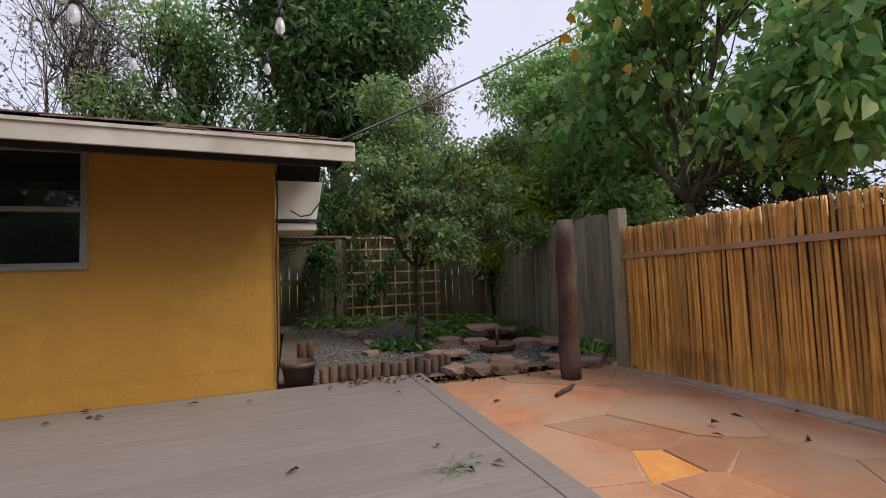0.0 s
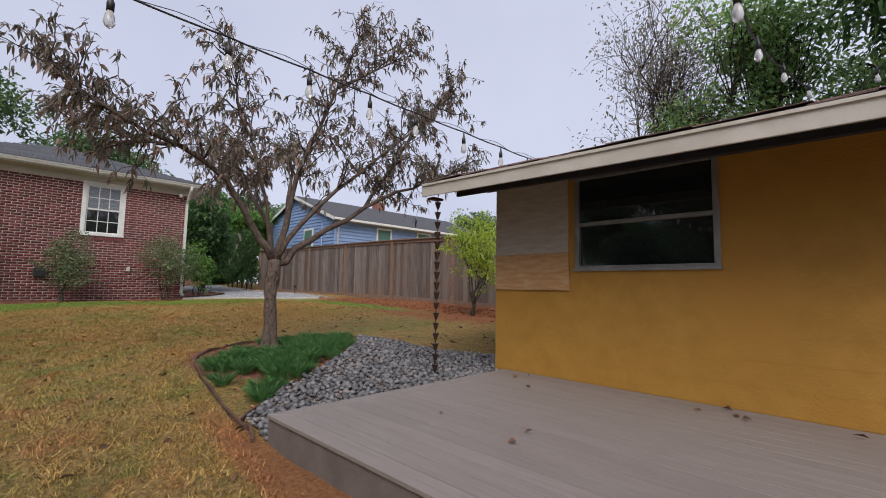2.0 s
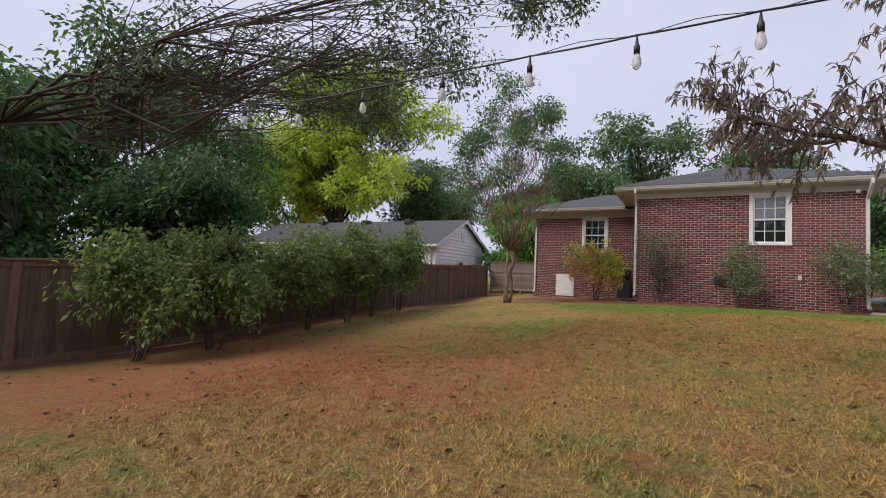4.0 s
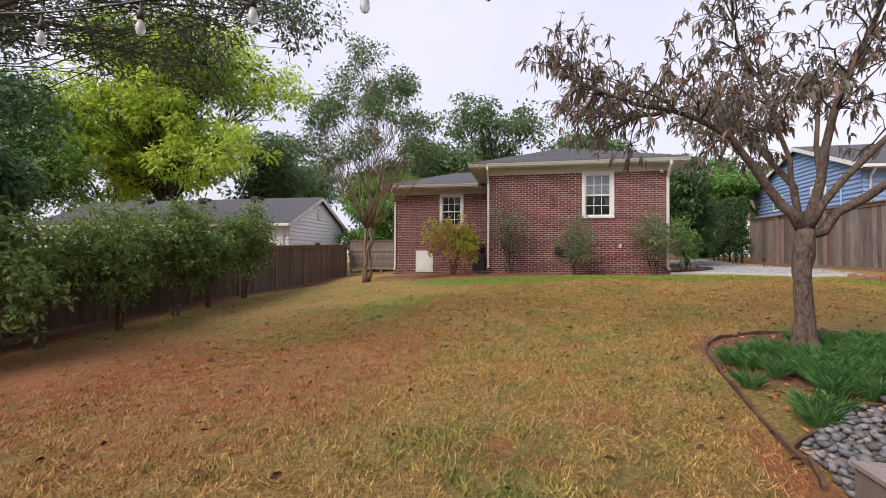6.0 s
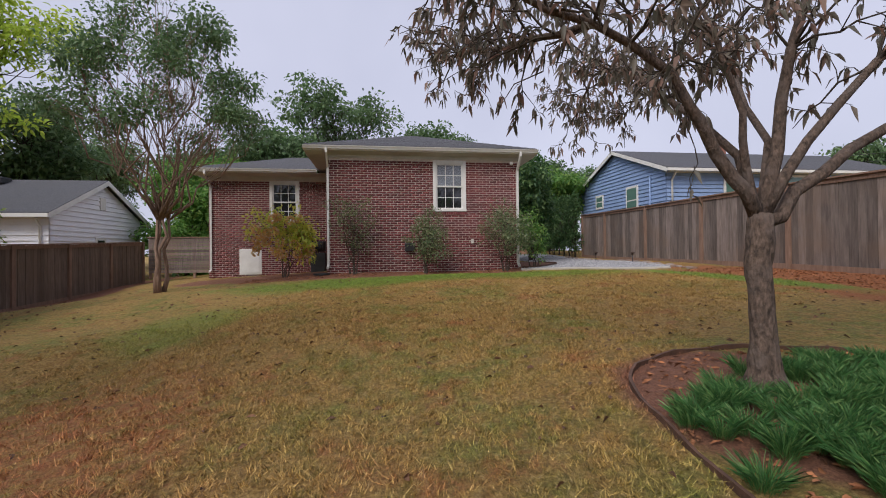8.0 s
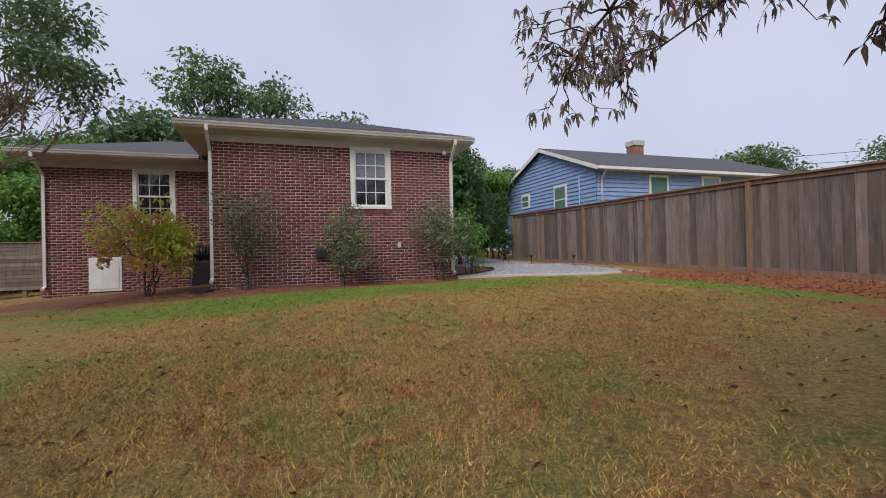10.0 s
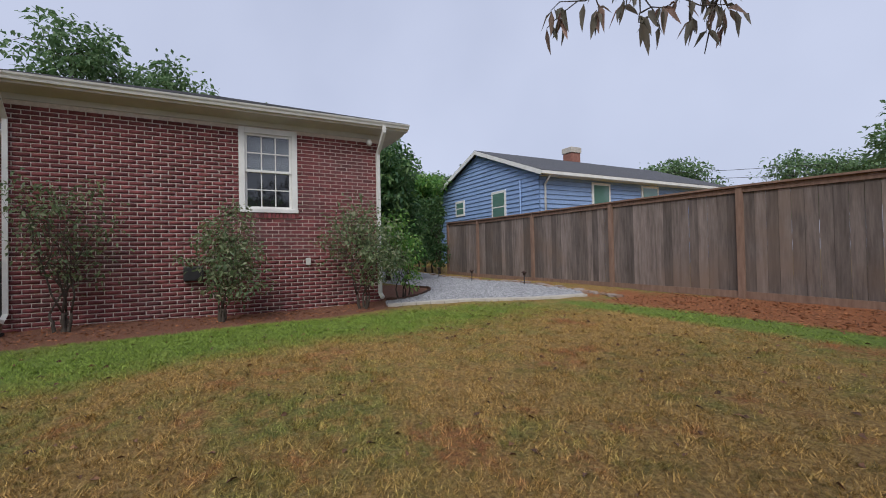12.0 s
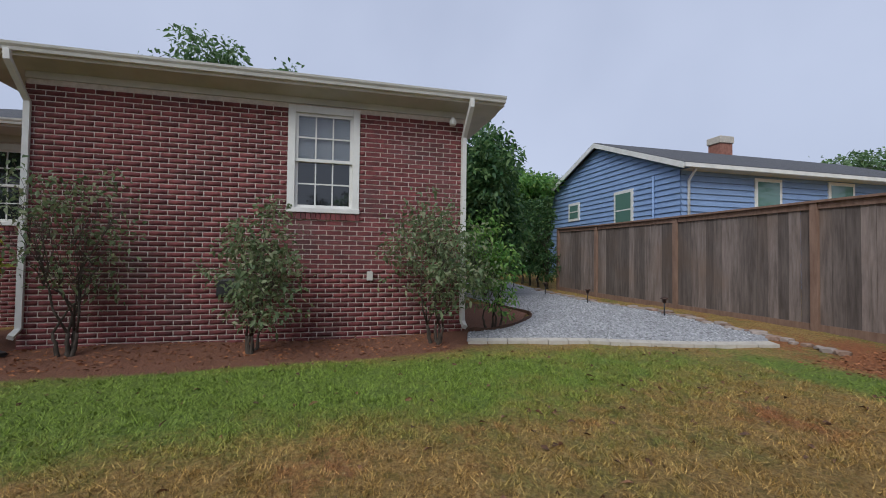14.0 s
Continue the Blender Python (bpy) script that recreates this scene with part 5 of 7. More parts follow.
rng = np.random.default_rng(17)
peb_meshes = []
ico = bmesh.new()
bmesh.ops.create_icosphere(ico, subdivisions=1, radius=1)
ICO_V = np.array([v.co[:] for v in ico.verts])
ICO_F = [tuple(v.index for v in f.verts) for f in ico.faces]
ico.free()
for k in range(6):
    me = bpy.data.meshes.new("pebble")
    me.from_pydata((ICO_V * np.array([1, rng.uniform(0.6, 0.85), rng.uniform(0.42, 0.6)]) * (1 + rng.normal(size=(len(ICO_V), 1)) * 0.05)).tolist(), [], ICO_F)
    me.polygons.foreach_set("use_smooth", [True] * len(me.polygons))
    me.materials.append(PEBBLE)
    peb_meshes.append(me)
pebbles = tagged(new("river_pebbles"), "bed of smooth grey river pebbles beside the deck", "pebbles")
pebbles.location = (-4.8, 3.8, 0)
loose, made = [], 0
spots = []
for layer in (0, 1):
    for tries in range(9000):
        x, y = rng.uniform(-6.7, -4.06), rng.uniform(2.2, 5.8)
        if inside(PEB, x, y) and all((x - q[0]) ** 2 + (y - q[1]) ** 2 > 0.0026 for q in spots[-700:] if q[2] == layer):
            spots.append((x, y, layer))
for x, y, layer in spots:
    s = rng.uniform(0.028, 0.048)
    z = gz(x, y) + 0.022 + 0.03 * layer
    e = Euler((rng.normal() * 0.25, rng.normal() * 0.25, rng.uniform(0, 6.28)))
    if layer and made < 290 and y < 3.9:
        ob = new("pebble", peb_meshes[int(rng.integers(6))])
        ob.parent = pebbles
        ob.matrix_basis = Matrix.LocRotScale(Vector((x, y, z)) - pebbles.location, e, (s, s, s))
        made += 1
    else:
        m = np.array(e.to_matrix())
        loose.append((ICO_V * np.array([1, rng.uniform(0.6, 0.85), rng.uniform(0.42, 0.6)]) * s) @ m.T + np.array([x, y, z]))
ob = many("pebble_fill", np.array(loose), ICO_F, PEBBLE_FILL, pebbles)
ob["kind"] = "stuff"
for p in ob.data.polygons:
    p.use_smooth = True

rng = np.random.default_rng(19)
mb, mw, ml = [], [], []
count = 0
while count < 88:
    x, y = rng.uniform(-7.4, -4.6), rng.uniform(2.3, 4.85)
    if not inside(BED, x, y) or (x + 6.36) ** 2 + (y - 3.26) ** 2 < 0.05 or x < -6.62 or (x < -6.3 and y < 2.9):
        continue
    if y < 2.62 - (x + 6.2) * 0.05 and rng.random() < 0.8:
        continue
    n = 260
    z = gz(x, y)
    c = rng.uniform(0, 6.28, n)
    mb.append(np.c_[x + np.cos(c) * rng.uniform(0, 0.06, n), y + np.sin(c) * rng.uniform(0, 0.06, n), np.full(n, z)])
    mw.append(np.c_[np.cos(c) * rng.uniform(0.1, 0.8, n), np.sin(c) * rng.uniform(0.1, 0.8, n), np.full(n, 1.0)])
    ml.append(rng.uniform(0.11, 0.27, n))
    count += 1
ml = np.concatenate(ml)
mondo = leaves("mondo_grass", np.concatenate(mb), np.concatenate(mw), ml, 0.0038, MONDO, None, "", 0.3, 0.1, rng)
tagged(mondo, "tufts of dark green mondo grass round the tree", "grass", kind="stuff")

# ---- peach tree ----
def peach():
    rng = np.random.default_rng(77)
    bx, by = -6.36, 3.26
    base = Vector((bx, by, gz(bx, by)))
    t = thing("peach_tree", base, "small spreading peach tree with drooping bronze-green leaves", "tree")
    bm = bmesh.new()
    tube(bm, [base + Vector((0, 0, -0.06)), base + Vector((0, 0, 0.03)), base + Vector((0, 0, 0.12)), base + Vector((0.0, 0.0, 0.3)), (-6.37, 3.25, 0.7), (-6.4, 3.26, 0.92), (-6.41, 3.28, 1.08), (-6.42, 3.3, 1.26)], [0.2, 0.135, 0.094, 0.08, 0.072, 0.08, 0.088, 0.075], 16)
    bmesh.ops.subdivide_edges(bm, edges=bm.edges[:], cuts=2, use_grid_fill=True)
    for v in bm.verts:
        c = v.co
        k = 0.016 * noise.noise(Vector((c.x * 9, c.y * 9, c.z * 5))) + 0.01 * noise.noise(Vector((c.x * 30, c.y * 30, c.z * 12)))
        out = Vector((c.x + 6.39, c.y - 3.26, 0))
        if out.length > 0.02:
            v.co = c + out.normalized() * k
    part("trunk", bm, BARK, t)
    F = (-6.42, 3.3, 1.2)
    mains = [
        ([F, (-6.42, 3.1, 1.5), (-6.42, 2.86, 1.88), (-6.42, 2.65, 2.2), (-6.42, 2.1, 2.5), (-6.45, 1.45, 2.74), (-6.5, 0.95, 3.05)], 0.062),
        ([F, (-6.45, 3.22, 1.6), (-6.4, 3.16, 1.95), (-6.5, 3.05, 2.5), (-6.7, 2.85, 3.2), (-6.8, 2.7, 3.9)], 0.04),
        ([F, (-6.4, 3.42, 1.7), (-6.4, 3.54, 2.4), (-6.35, 3.8, 3.1), (-6.3, 4.05, 3.8), (-6.25, 4.35, 4.6)], 0.058),
        ([F, (-6.4, 3.55, 1.42), (-6.4, 4.0, 1.72), (-6.4, 4.66, 2.14), (-6.4, 5.25, 2.48), (-6.4, 6.0, 2.82), (-6.4, 6.9, 3.2)], 0.062),
        ([F, (-6.35, 3.6, 1.75), (-6.3, 4.1, 2.3), (-6.2, 4.8, 2.95), (-6.1, 5.5, 3.6), (-6.1, 6.2, 4.3)], 0.046),
        ([F, (-6.6, 3.3, 1.7), (-7.2, 3.2, 2.3), (-8.1, 3.2, 2.95), (-8.9, 3.35, 3.2), (-9.7, 3.6, 3.2), (-10.4, 3.8, 3.08)], 0.042),
        ([F, (-6.55, 3.5, 1.8), (-7.3, 3.9, 2.6), (-8.2, 4.4, 3.3), (-9.3, 4.7, 3.4), (-10.3, 4.6, 3.2)], 0.038),
        ([(-6.42, 2.1, 2.5), (-6.9, 1.85, 2.62), (-7.5, 1.6, 2.8), (-8.1, 1.35, 2.95)], 0.034),
        ([(-6.4, 4.66, 2.14), (-6.6, 5.3, 2.9), (-6.7, 5.9, 3.7), (-6.8, 6.5, 4.4)], 0.034),
        ([(-6.3, 4.05, 3.8), (-6.3, 4.7, 4.3), (-6.3, 5.4, 4.9)], 0.03),
    ]
    lb, lw = [], []
    tw = bmesh.new()
    for li, (pts, r) in enumerate(mains):
        bm = bmesh.new()
        sm = [pts[0]]
        for a, b in zip(pts, pts[1:]):
            a, b = Vector(a), Vector(b)
            sm.append(tuple((a + b) / 2 + Vector(rng.normal(size=3) * 0.025)))
            sm.append(tuple(b))
        tube(bm, sm, [0.85 * r * (1 - 0.8 * k / (len(sm) - 1)) for k in range(len(sm))], 9)
        part("limb", bm, BARK, t)
        for k in range(4 if len(pts) > 4 else 1, len(sm)):
            if sm[k][2] < 2.2:
                continue
            for s in range(5 if k < len(sm) - 2 else 6):
                o = np.array(sm[k])
                dirn = unit((np.array(sm[k]) - np.array(sm[k - 1]))[None] * 1.2 + rng.normal(size=(1, 3)) * 0.55 + np.array([[0, 0, 0.3]]))[0]
                ln = rng.uniform(0.35, 0.85) * (0.7 if k == len(sm) - 1 else 1)
                end = o + dirn * ln
                p = limb(rng, o, end, 5, 0.05, 0.06)
                tube(tw, p, [0.011, 0.009, 0.008, 0.006, 0.005, 0.003], 4, False)
                for c in range(5):
                    j = int(rng.integers(1, 6))
                    o2 = np.array(p[j])
                    e2 = o2 + unit(rng.normal(size=(1, 3)) + dirn[None] * 0.8)[0] * rng.uniform(0.12, 0.34)
                    p2 = limb(rng, o2, e2, 3, 0.05, 0.05)
                    tube(tw, p2, [0.005, 0.004, 0.003, 0.002], 3, False)
                    m = int(rng.integers(4, 9))
                    f = rng.random((m, 1)) ** 0.6
                    q = o2 + (e2 - o2) * f
                    lb.append(q)
                    lw.append(rng.normal(size=(m, 3)) * 0.55 + np.array([0, 0, -0.8]) + dirn * 0.4)
    part("twig", tw, BARK_DARK, t)["kind"] = "stuff"
    lb, lw = np.concatenate(lb), np.concatenate(lw)
    ln = rng.uniform(0.07, 0.115, len(lb))
    leaves("crown", lb, lw, ln, ln * 0.33, LEAF_PEACH, t, "", 0.35, 0.25, rng)


peach()

# ---- other planting ----
def shrub(name, label, at, size, n, leaf, material, seed, category="shrub", group="", hang=0.0, spread=0.16, per=16, stems=4, bark=None):
    x, y = at
    z = gz(x, y)
    sx, sy, sz = size
    rng = np.random.default_rng(seed)
    lobes = [((x + rng.normal() * sx * 0.35, y + rng.normal() * sy * 0.35, z + sz * rng.uniform(0.45, 0.8)), (sx * 0.6, sy * 0.6, sz * 0.32)) for k in range(stems + 2)]
    return tree(name, label, (x, y, z), (x, y, z + sz * 0.12), lobes, per, n, leaf, material, bark or BARK_DARK, 0.018 + 0.006 * sz, seed, spread, category, 0.5, 0.25, stems, hang, group)


shrub("lime_shrub", "bushy shrub with bright yellow-green leaves by the fence", (-8.1, 9.05), (1.05, 1.0, 2.55), 26, 0.085, LEAF_LIME, 201, spread=0.14, per=22)
for k, (x, y, s, h) in enumerate([(-18.0, -0.1, 0.95, 2.5), (-17.8, 2.15, 0.9, 2.0), (-17.85, 4.8, 0.9, 2.3)]):
    shrub("wall_shrub", "airy grey-green shrub growing against the brick wall", (x, y), (s, s * 0.9, h), 11 if k == 0 else 17, 0.08, LEAF_OLIVE, 210 + k, group="wall shrubs", spread=0.16, per=18 + 4 * k, stems=5)
shrub("corner_shrub", "green leafy shrub at the house corner", (-18.5, 6.0), (0.55, 0.6, 1.9), 22, 0.09, LEAF_MID, 215, spread=0.14)
hyd = shrub("hydrangea", "hydrangea bush with yellowing leaves and tan flower heads", (-18.6, -2.4), (0.8, 0.85, 2.25), 22, 0.12, LEAF_HYDR, 216, spread=0.16, per=18)
rng = np.random.default_rng(33)
for k in range(24):
    a, r = rng.uniform(-1.7, 1.7), rng.uniform(0.6, 1.0)
    c = np.array([-18.55 + math.cos(a) * r * 0.8, -2.4 + math.sin(a) * r, gz(-18.6, -2.4) + rng.uniform(0.7, 1.95)])
    q = unit(rng.normal(size=(60, 3)))
    leaves("flower_head", c + q * 0.085, q, 0.08, 0.065, FLOWER, hyd, "tan drying flower head", 0.0, 0.1, rng)
for k in range(7):
    x = -5.2 - 1.38 * k
    shrub("fence_shrub", "tall leafy green shrub in the row along the fence", (x, -7.8 + 0.15 * math.sin(k * 2)), (1.05, 0.85, 2.2 + 0.1 * k), 34, 0.11, LEAF_HEDGE, 230 + k, group="shrubs along the fence", spread=0.2, per=26, stems=4, bark=BARK)
shrub("magnolia", "dense dark evergreen by the driveway", (-24.2, 7.9), (2.0, 1.3, 4.7), 50, 0.17, LEAF_DARK, 240, "tree", spread=0.26, per=60, stems=6)
for k in range(6):
    x, y = -25.6 - 0.7 * k, 10.75
    z = gz(x, y)
    tree("arborvitae", "narrow dark columnar conifer beside the driveway", (x, y, z), (x, y, z + 0.5), [((x, y, z + 0.7 + 0.45 * j), (0.46 - 0.06 * j, 0.46 - 0.06 * j, 0.36)) for j in range(6)], 18, 40, 0.10, LEAF_DARK, BARK_DARK, 0.05, 250 + k, 0.09, group="columnar conifers")

rng = np.random.default_rng(52)
crape_base = (-16.17, -5.02, gz(-16.17, -5.02))
lob = []
for ring, (rr, zz, count) in enumerate(((2.25, 4.5, 6), (2.05, 5.4, 6), (1.65, 6.3, 5), (1.0, 6.9, 4), (0.3, 7.2, 1))):
    for k in range(count):
        a = 6.283 * (k + 0.37 * ring) / count
        lob.append(((-16.17 + rr * 0.85 * math.cos(a), -4.85 + rr * math.sin(a), zz + rng.normal() * 0.25), (0.62, 0.62, 0.5)))
tree("crape_myrtle", "multi-stemmed crape myrtle with smooth cinnamon bark", crape_base, (-16.17, -4.95, crape_base[2] + 1.9), lob, 17, 42, 0.12, LEAF_FAR, BARK_SMOOTH, 0.058, 53, 0.26, trunks=4)


def wood(name, label, x, y, h, w, mtl, seed, leaf=0.3, n=40, per=26, lobes=9, low=0.35, r0=0.25, spread=0.55, group="", z0=None):
    rng = np.random.default_rng(seed)
    z = gz(x, y) if z0 is None else z0
    lb = []
    for k in range(lobes):
        a, rr, zz = rng.uniform(0, 6.28), rng.uniform(0.1, 0.62), rng.uniform(low + 0.1, 0.9)
        q = (1.15 - abs(zz - 0.6))
        lb.append(((x + math.cos(a) * w * rr * q, y + math.sin(a) * w * rr * q, z + h * zz), (w * 0.42, w * 0.42, h * 0.13)))
    return tree(name, label, (x, y, z), (x, y, z + h * low), lb, per, n, leaf, mtl, BARK_DARK, r0, seed, spread, group=group)


# behind the brick house
for k, (x, y, h, w, mtl) in enumerate([(-46, -3.5, 16, 7, LEAF_FAR), (-48, 6, 13.5, 6, LEAF_FAR), (-44, -13, 9.5, 6, LEAF_FAR), (-40, -7.5, 11, 5, LEAF_FAR), (-52, 14, 11, 6, LEAF_FAR), (-46, 17, 9, 6, LEAF_FAR), (-42, -26, 14, 7, LEAF_FAR), (-55, -28, 13, 9, LEAF_FAR), (-35, 11.5, 6, 4, LEAF_MID), (-38, 8, 7, 4, LEAF_MID), (-42, 24, 7, 6, LEAF_FAR), (-60, 30, 11, 9, LEAF_FAR)]):
    wood("background_tree", "broad leafy tree rising behind the houses", x, y, h, w, mtl, 300 + k, 0.42, 46, 30, 10, 0.3, 0.3, 0.75, "background trees")
for k, (x, y, h, w) in enumerate([(-31.8, 9.0, 4.6, 2.6), (-33, 12.3, 5, 3), (-36, 6.5, 4.5, 3), (-37, 12.5, 5, 3.5), (-34, 9.6, 4, 2.5), (-29, -4.5, 5, 3), (-28.5, -8.5, 5, 3), (-33, -9.5, 7, 3.5)]):
    wood("hedge_tree", "leafy green tree with low foliage behind the house", x, y, h, w, LEAF_MID, 360 + k, 0.26, 60, 30, 12, 0.02, 0.12, 0.5, "hedge trees")
for k, (x, y, h, w) in enumerate([(-8.5, -13.2, 5.5, 2.8), (-4.5, -14.5, 6, 3), (-0.5, -13.2, 5.5, 2.8), (3.5, -13.6, 6, 3), (7.5, -12, 6, 3)]):
    wood("hedge_tree", "dense dark green tree with low foliage behind the lawn fence", x, y, h, w, LEAF_DARK, 380 + k, 0.2, 60, 30, 14, 0.02, 0.12, 0.42, "hedge trees", -0.9)
wood("yellow_tree", "tall tree with bright yellow-green leaves behind the white house", -31, -27, 19, 10, LEAF_LIME, 320, 0.40, 60, 44, 16, 0.25, 0.3, 0.7)
for k, (x, y, h, w) in enumerate([(-24, -34, 15, 7), (-14, -24, 12, 6), (-8, -20, 11, 6), (0, -20, 12, 7), (-36, -38, 16, 8)]):
    wood("background_tree", "broad leafy tree rising behind the fence", x, y, h, w, LEAF_DARK if k in (1, 2) else LEAF_MID, 330 + k, 0.3, 50, 30, 10, 0.25, 0.28, 0.65, "background trees")
for k, (x, y, h, w) in enumerate([(-16, 37, 9.6, 3.6), (-34, 42, 9, 6), (-27, 52, 9, 7), (-44, 44, 9, 7), (-4, 34, 9, 6)]):
    wood("background_tree", "leafy tree far behind the driveway fence", x, y, h, w, LEAF_FAR, 340 + k, 0.36, 46, 28, 9, 0.3, 0.25, 0.7, "background trees")
# oak boughs overhead
rng = np.random.default_rng(91)
oak_lobes = [((-6.5, -4.0, 4.6), (1.3, 1.3, 0.5)), ((-5.5, -5.5, 4.7), (1.4, 1.4, 0.6)), ((-7.5, -5.5, 4.5), (1.3, 1.3, 0.6)), ((-6.8, -7.2, 4.2), (1.5, 1.4, 0.8)), ((-4.6, -7.0, 4.3), (1.4, 1.4, 0.9)), ((-8.3, -3.4, 5.2), (0.9, 0.9, 0.4)), ((-5.9, -2.6, 4.9), (0.9, 0.9, 0.35)), ((-7.4, -1.4, 5.3), (0.8, 0.8, 0.25)), ((-6.0, -8.8, 3.6), (1.6, 1.2, 1.0)), ((-6.6, -3.0, 4.2), (1.0, 1.0, 0.5)), ((-7.6, -4.4, 4.0), (1.1, 1.1, 0.6)), ((-6.2, -5.0, 3.9), (1.2, 1.0, 0.6))]
tree("oak_tree", "large dark oak with low boughs over the lawn", (-3.6, -11.5, gz(-3.6, -11.5)), (-3.9, -10.5, 3.4), oak_lobes, 30, 40, 0.08, LEAF_OAK, BARK_DARK, 0.08, 92, 0.22)
# behind shed and garden
maple_l = [((1.5, 7.0, 3.2), (0.7, 0.6, 0.35)), ((1.0, 6.9, 2.6), (0.7, 0.6, 0.3)), ((2.1, 6.8, 2.8), (0.75, 0.6, 0.35)), ((1.6, 6.8, 2.1), (1.0, 0.6, 0.35)), ((2.6, 6.8, 2.3), (0.7, 0.6, 0.3)), ((1.8, 6.7, 1.6), (0.5, 0.5, 0.25)), ((3.1, 6.8, 1.6), (0.6, 0.5, 0.25)), ((1.1, 7.1, 3.6), (0.6, 0.6, 0.3)), ((3.0, 6.8, 2.9), (0.6, 0.5, 0.3)), ((2.5, 6.6, 1.85), (0.6, 0.45, 0.25)), ((1.9, 6.5, 1.35), (0.4, 0.4, 0.22)), ((0.9, 6.9, 1.9), (0.5, 0.5, 0.3))]
tree("japanese_maple", "slender Japanese maple with fine grey-green leaves", (1.58, 7.0, gz(1.58, 7.0) + 0.07), (1.55, 6.95, 1.1), maple_l, 28, 46, 0.07, LEAF_MAPLE, BARK_DARK, 0.045, 401, 0.13, lw=0.6)
big_l = [((4.9, 6.6, 3.7), (1.0, 1.0, 0.9)), ((5.4, 5.4, 4.2), (1.3, 1.2, 1.0)), ((6.0, 4.3, 3.2), (1.2, 1.2, 0.9)), ((5.2, 6.0, 5.0), (1.1, 1.1, 0.9)), ((6.0, 4.6, 5.4), (1.4, 1.3, 1.0)), ((5.2, 4.0, 2.6), (0.9, 1.0, 0.6)), ((5.6, 3.2, 3.6), (1.1, 1.1, 0.9))]
paul = tree("broadleaf_tree", "tree with very large heart-shaped green leaves behind the bamboo", (5.4, 5.6, -0.1), (5.3, 5.5, 1.9), big_l, 30, 26, 0.155, LEAF_BIG, BARK, 0.10, 402, 0.3, lw=0.85, hang=0.8, droop=0.35, round_=True)
rng = np.random.default_rng(5)
yb = np.array([[4.4, 5.6, 4.6]]) + rng.normal(size=(26, 3)) * np.array([0.5, 0.5, 0.35])
leaves("yellowed_leaves", yb, rng.normal(size=yb.shape) + np.array([0, 0, -0.9]), 0.16, 0.13, LEAF_YELLOW, paul, "yellow autumn leaves", 0.3, 0.2, rng, True)
for k, (x, y, h, w, mtl) in enumerate([(6.5, 8.5, 5.5, 2.6, LEAF_BACK), (5.0, 10.5, 4.6, 2.4, LEAF_LIME), (3.2, 11.5, 4.4, 2.2, LEAF_BACK), (8.5, 6.0, 6.5, 3, LEAF_DARK), (8.0, 2.5, 6.0, 3, LEAF_DARK), (7.2, 11, 7, 3, LEAF_BACK), (0.2, 12.6, 3.6, 1.8, LEAF_BACK), (4.6, 8.9, 3.6, 1.5, LEAF_LIME), (5.6, 7.4, 3.4, 1.5, LEAF_BACK), (-0.6, 10.8, 3.3, 1.6, LEAF_DARK), (1.9, 10.9, 3.4, 1.6, LEAF_DARK)]):
    wood("thicket_tree", "dense green tree behind the garden fence", x, y, h, w, mtl, 410 + k, 0.14, 60, 34, 10, 0.22, 0.09, 0.3, "thicket trees")
wood("dark_tree", "tall dark vine-covered tree behind the shed", 1.15, 12.6, 11.0, 3.6, LEAF_DARK, 430, 0.2, 60, 40, 14, 0.33, 0.48, 0.5)
wood("green_tree", "bright green leafy tree behind the shed", -2.3, 15.5, 9.5, 3.0, LEAF_BACK, 431, 0.17, 36, 40, 10, 0.3, 0.2, 0.42)
wood("thin_tree", "thin airy tree with sparse small leaves behind the shed", -5.6, 15.6, 10.8, 3.6, LEAF_GREY, 432, 0.12, 11, 40, 13, 0.3, 0.10, 0.42)
wood("thin_tree", "thin airy tree with sparse small leaves behind the garden", 4.6, 16.0, 9.0, 1.6, LEAF_GREY, 433, 0.14, 12, 36, 8, 0.4, 0.1, 0.35)

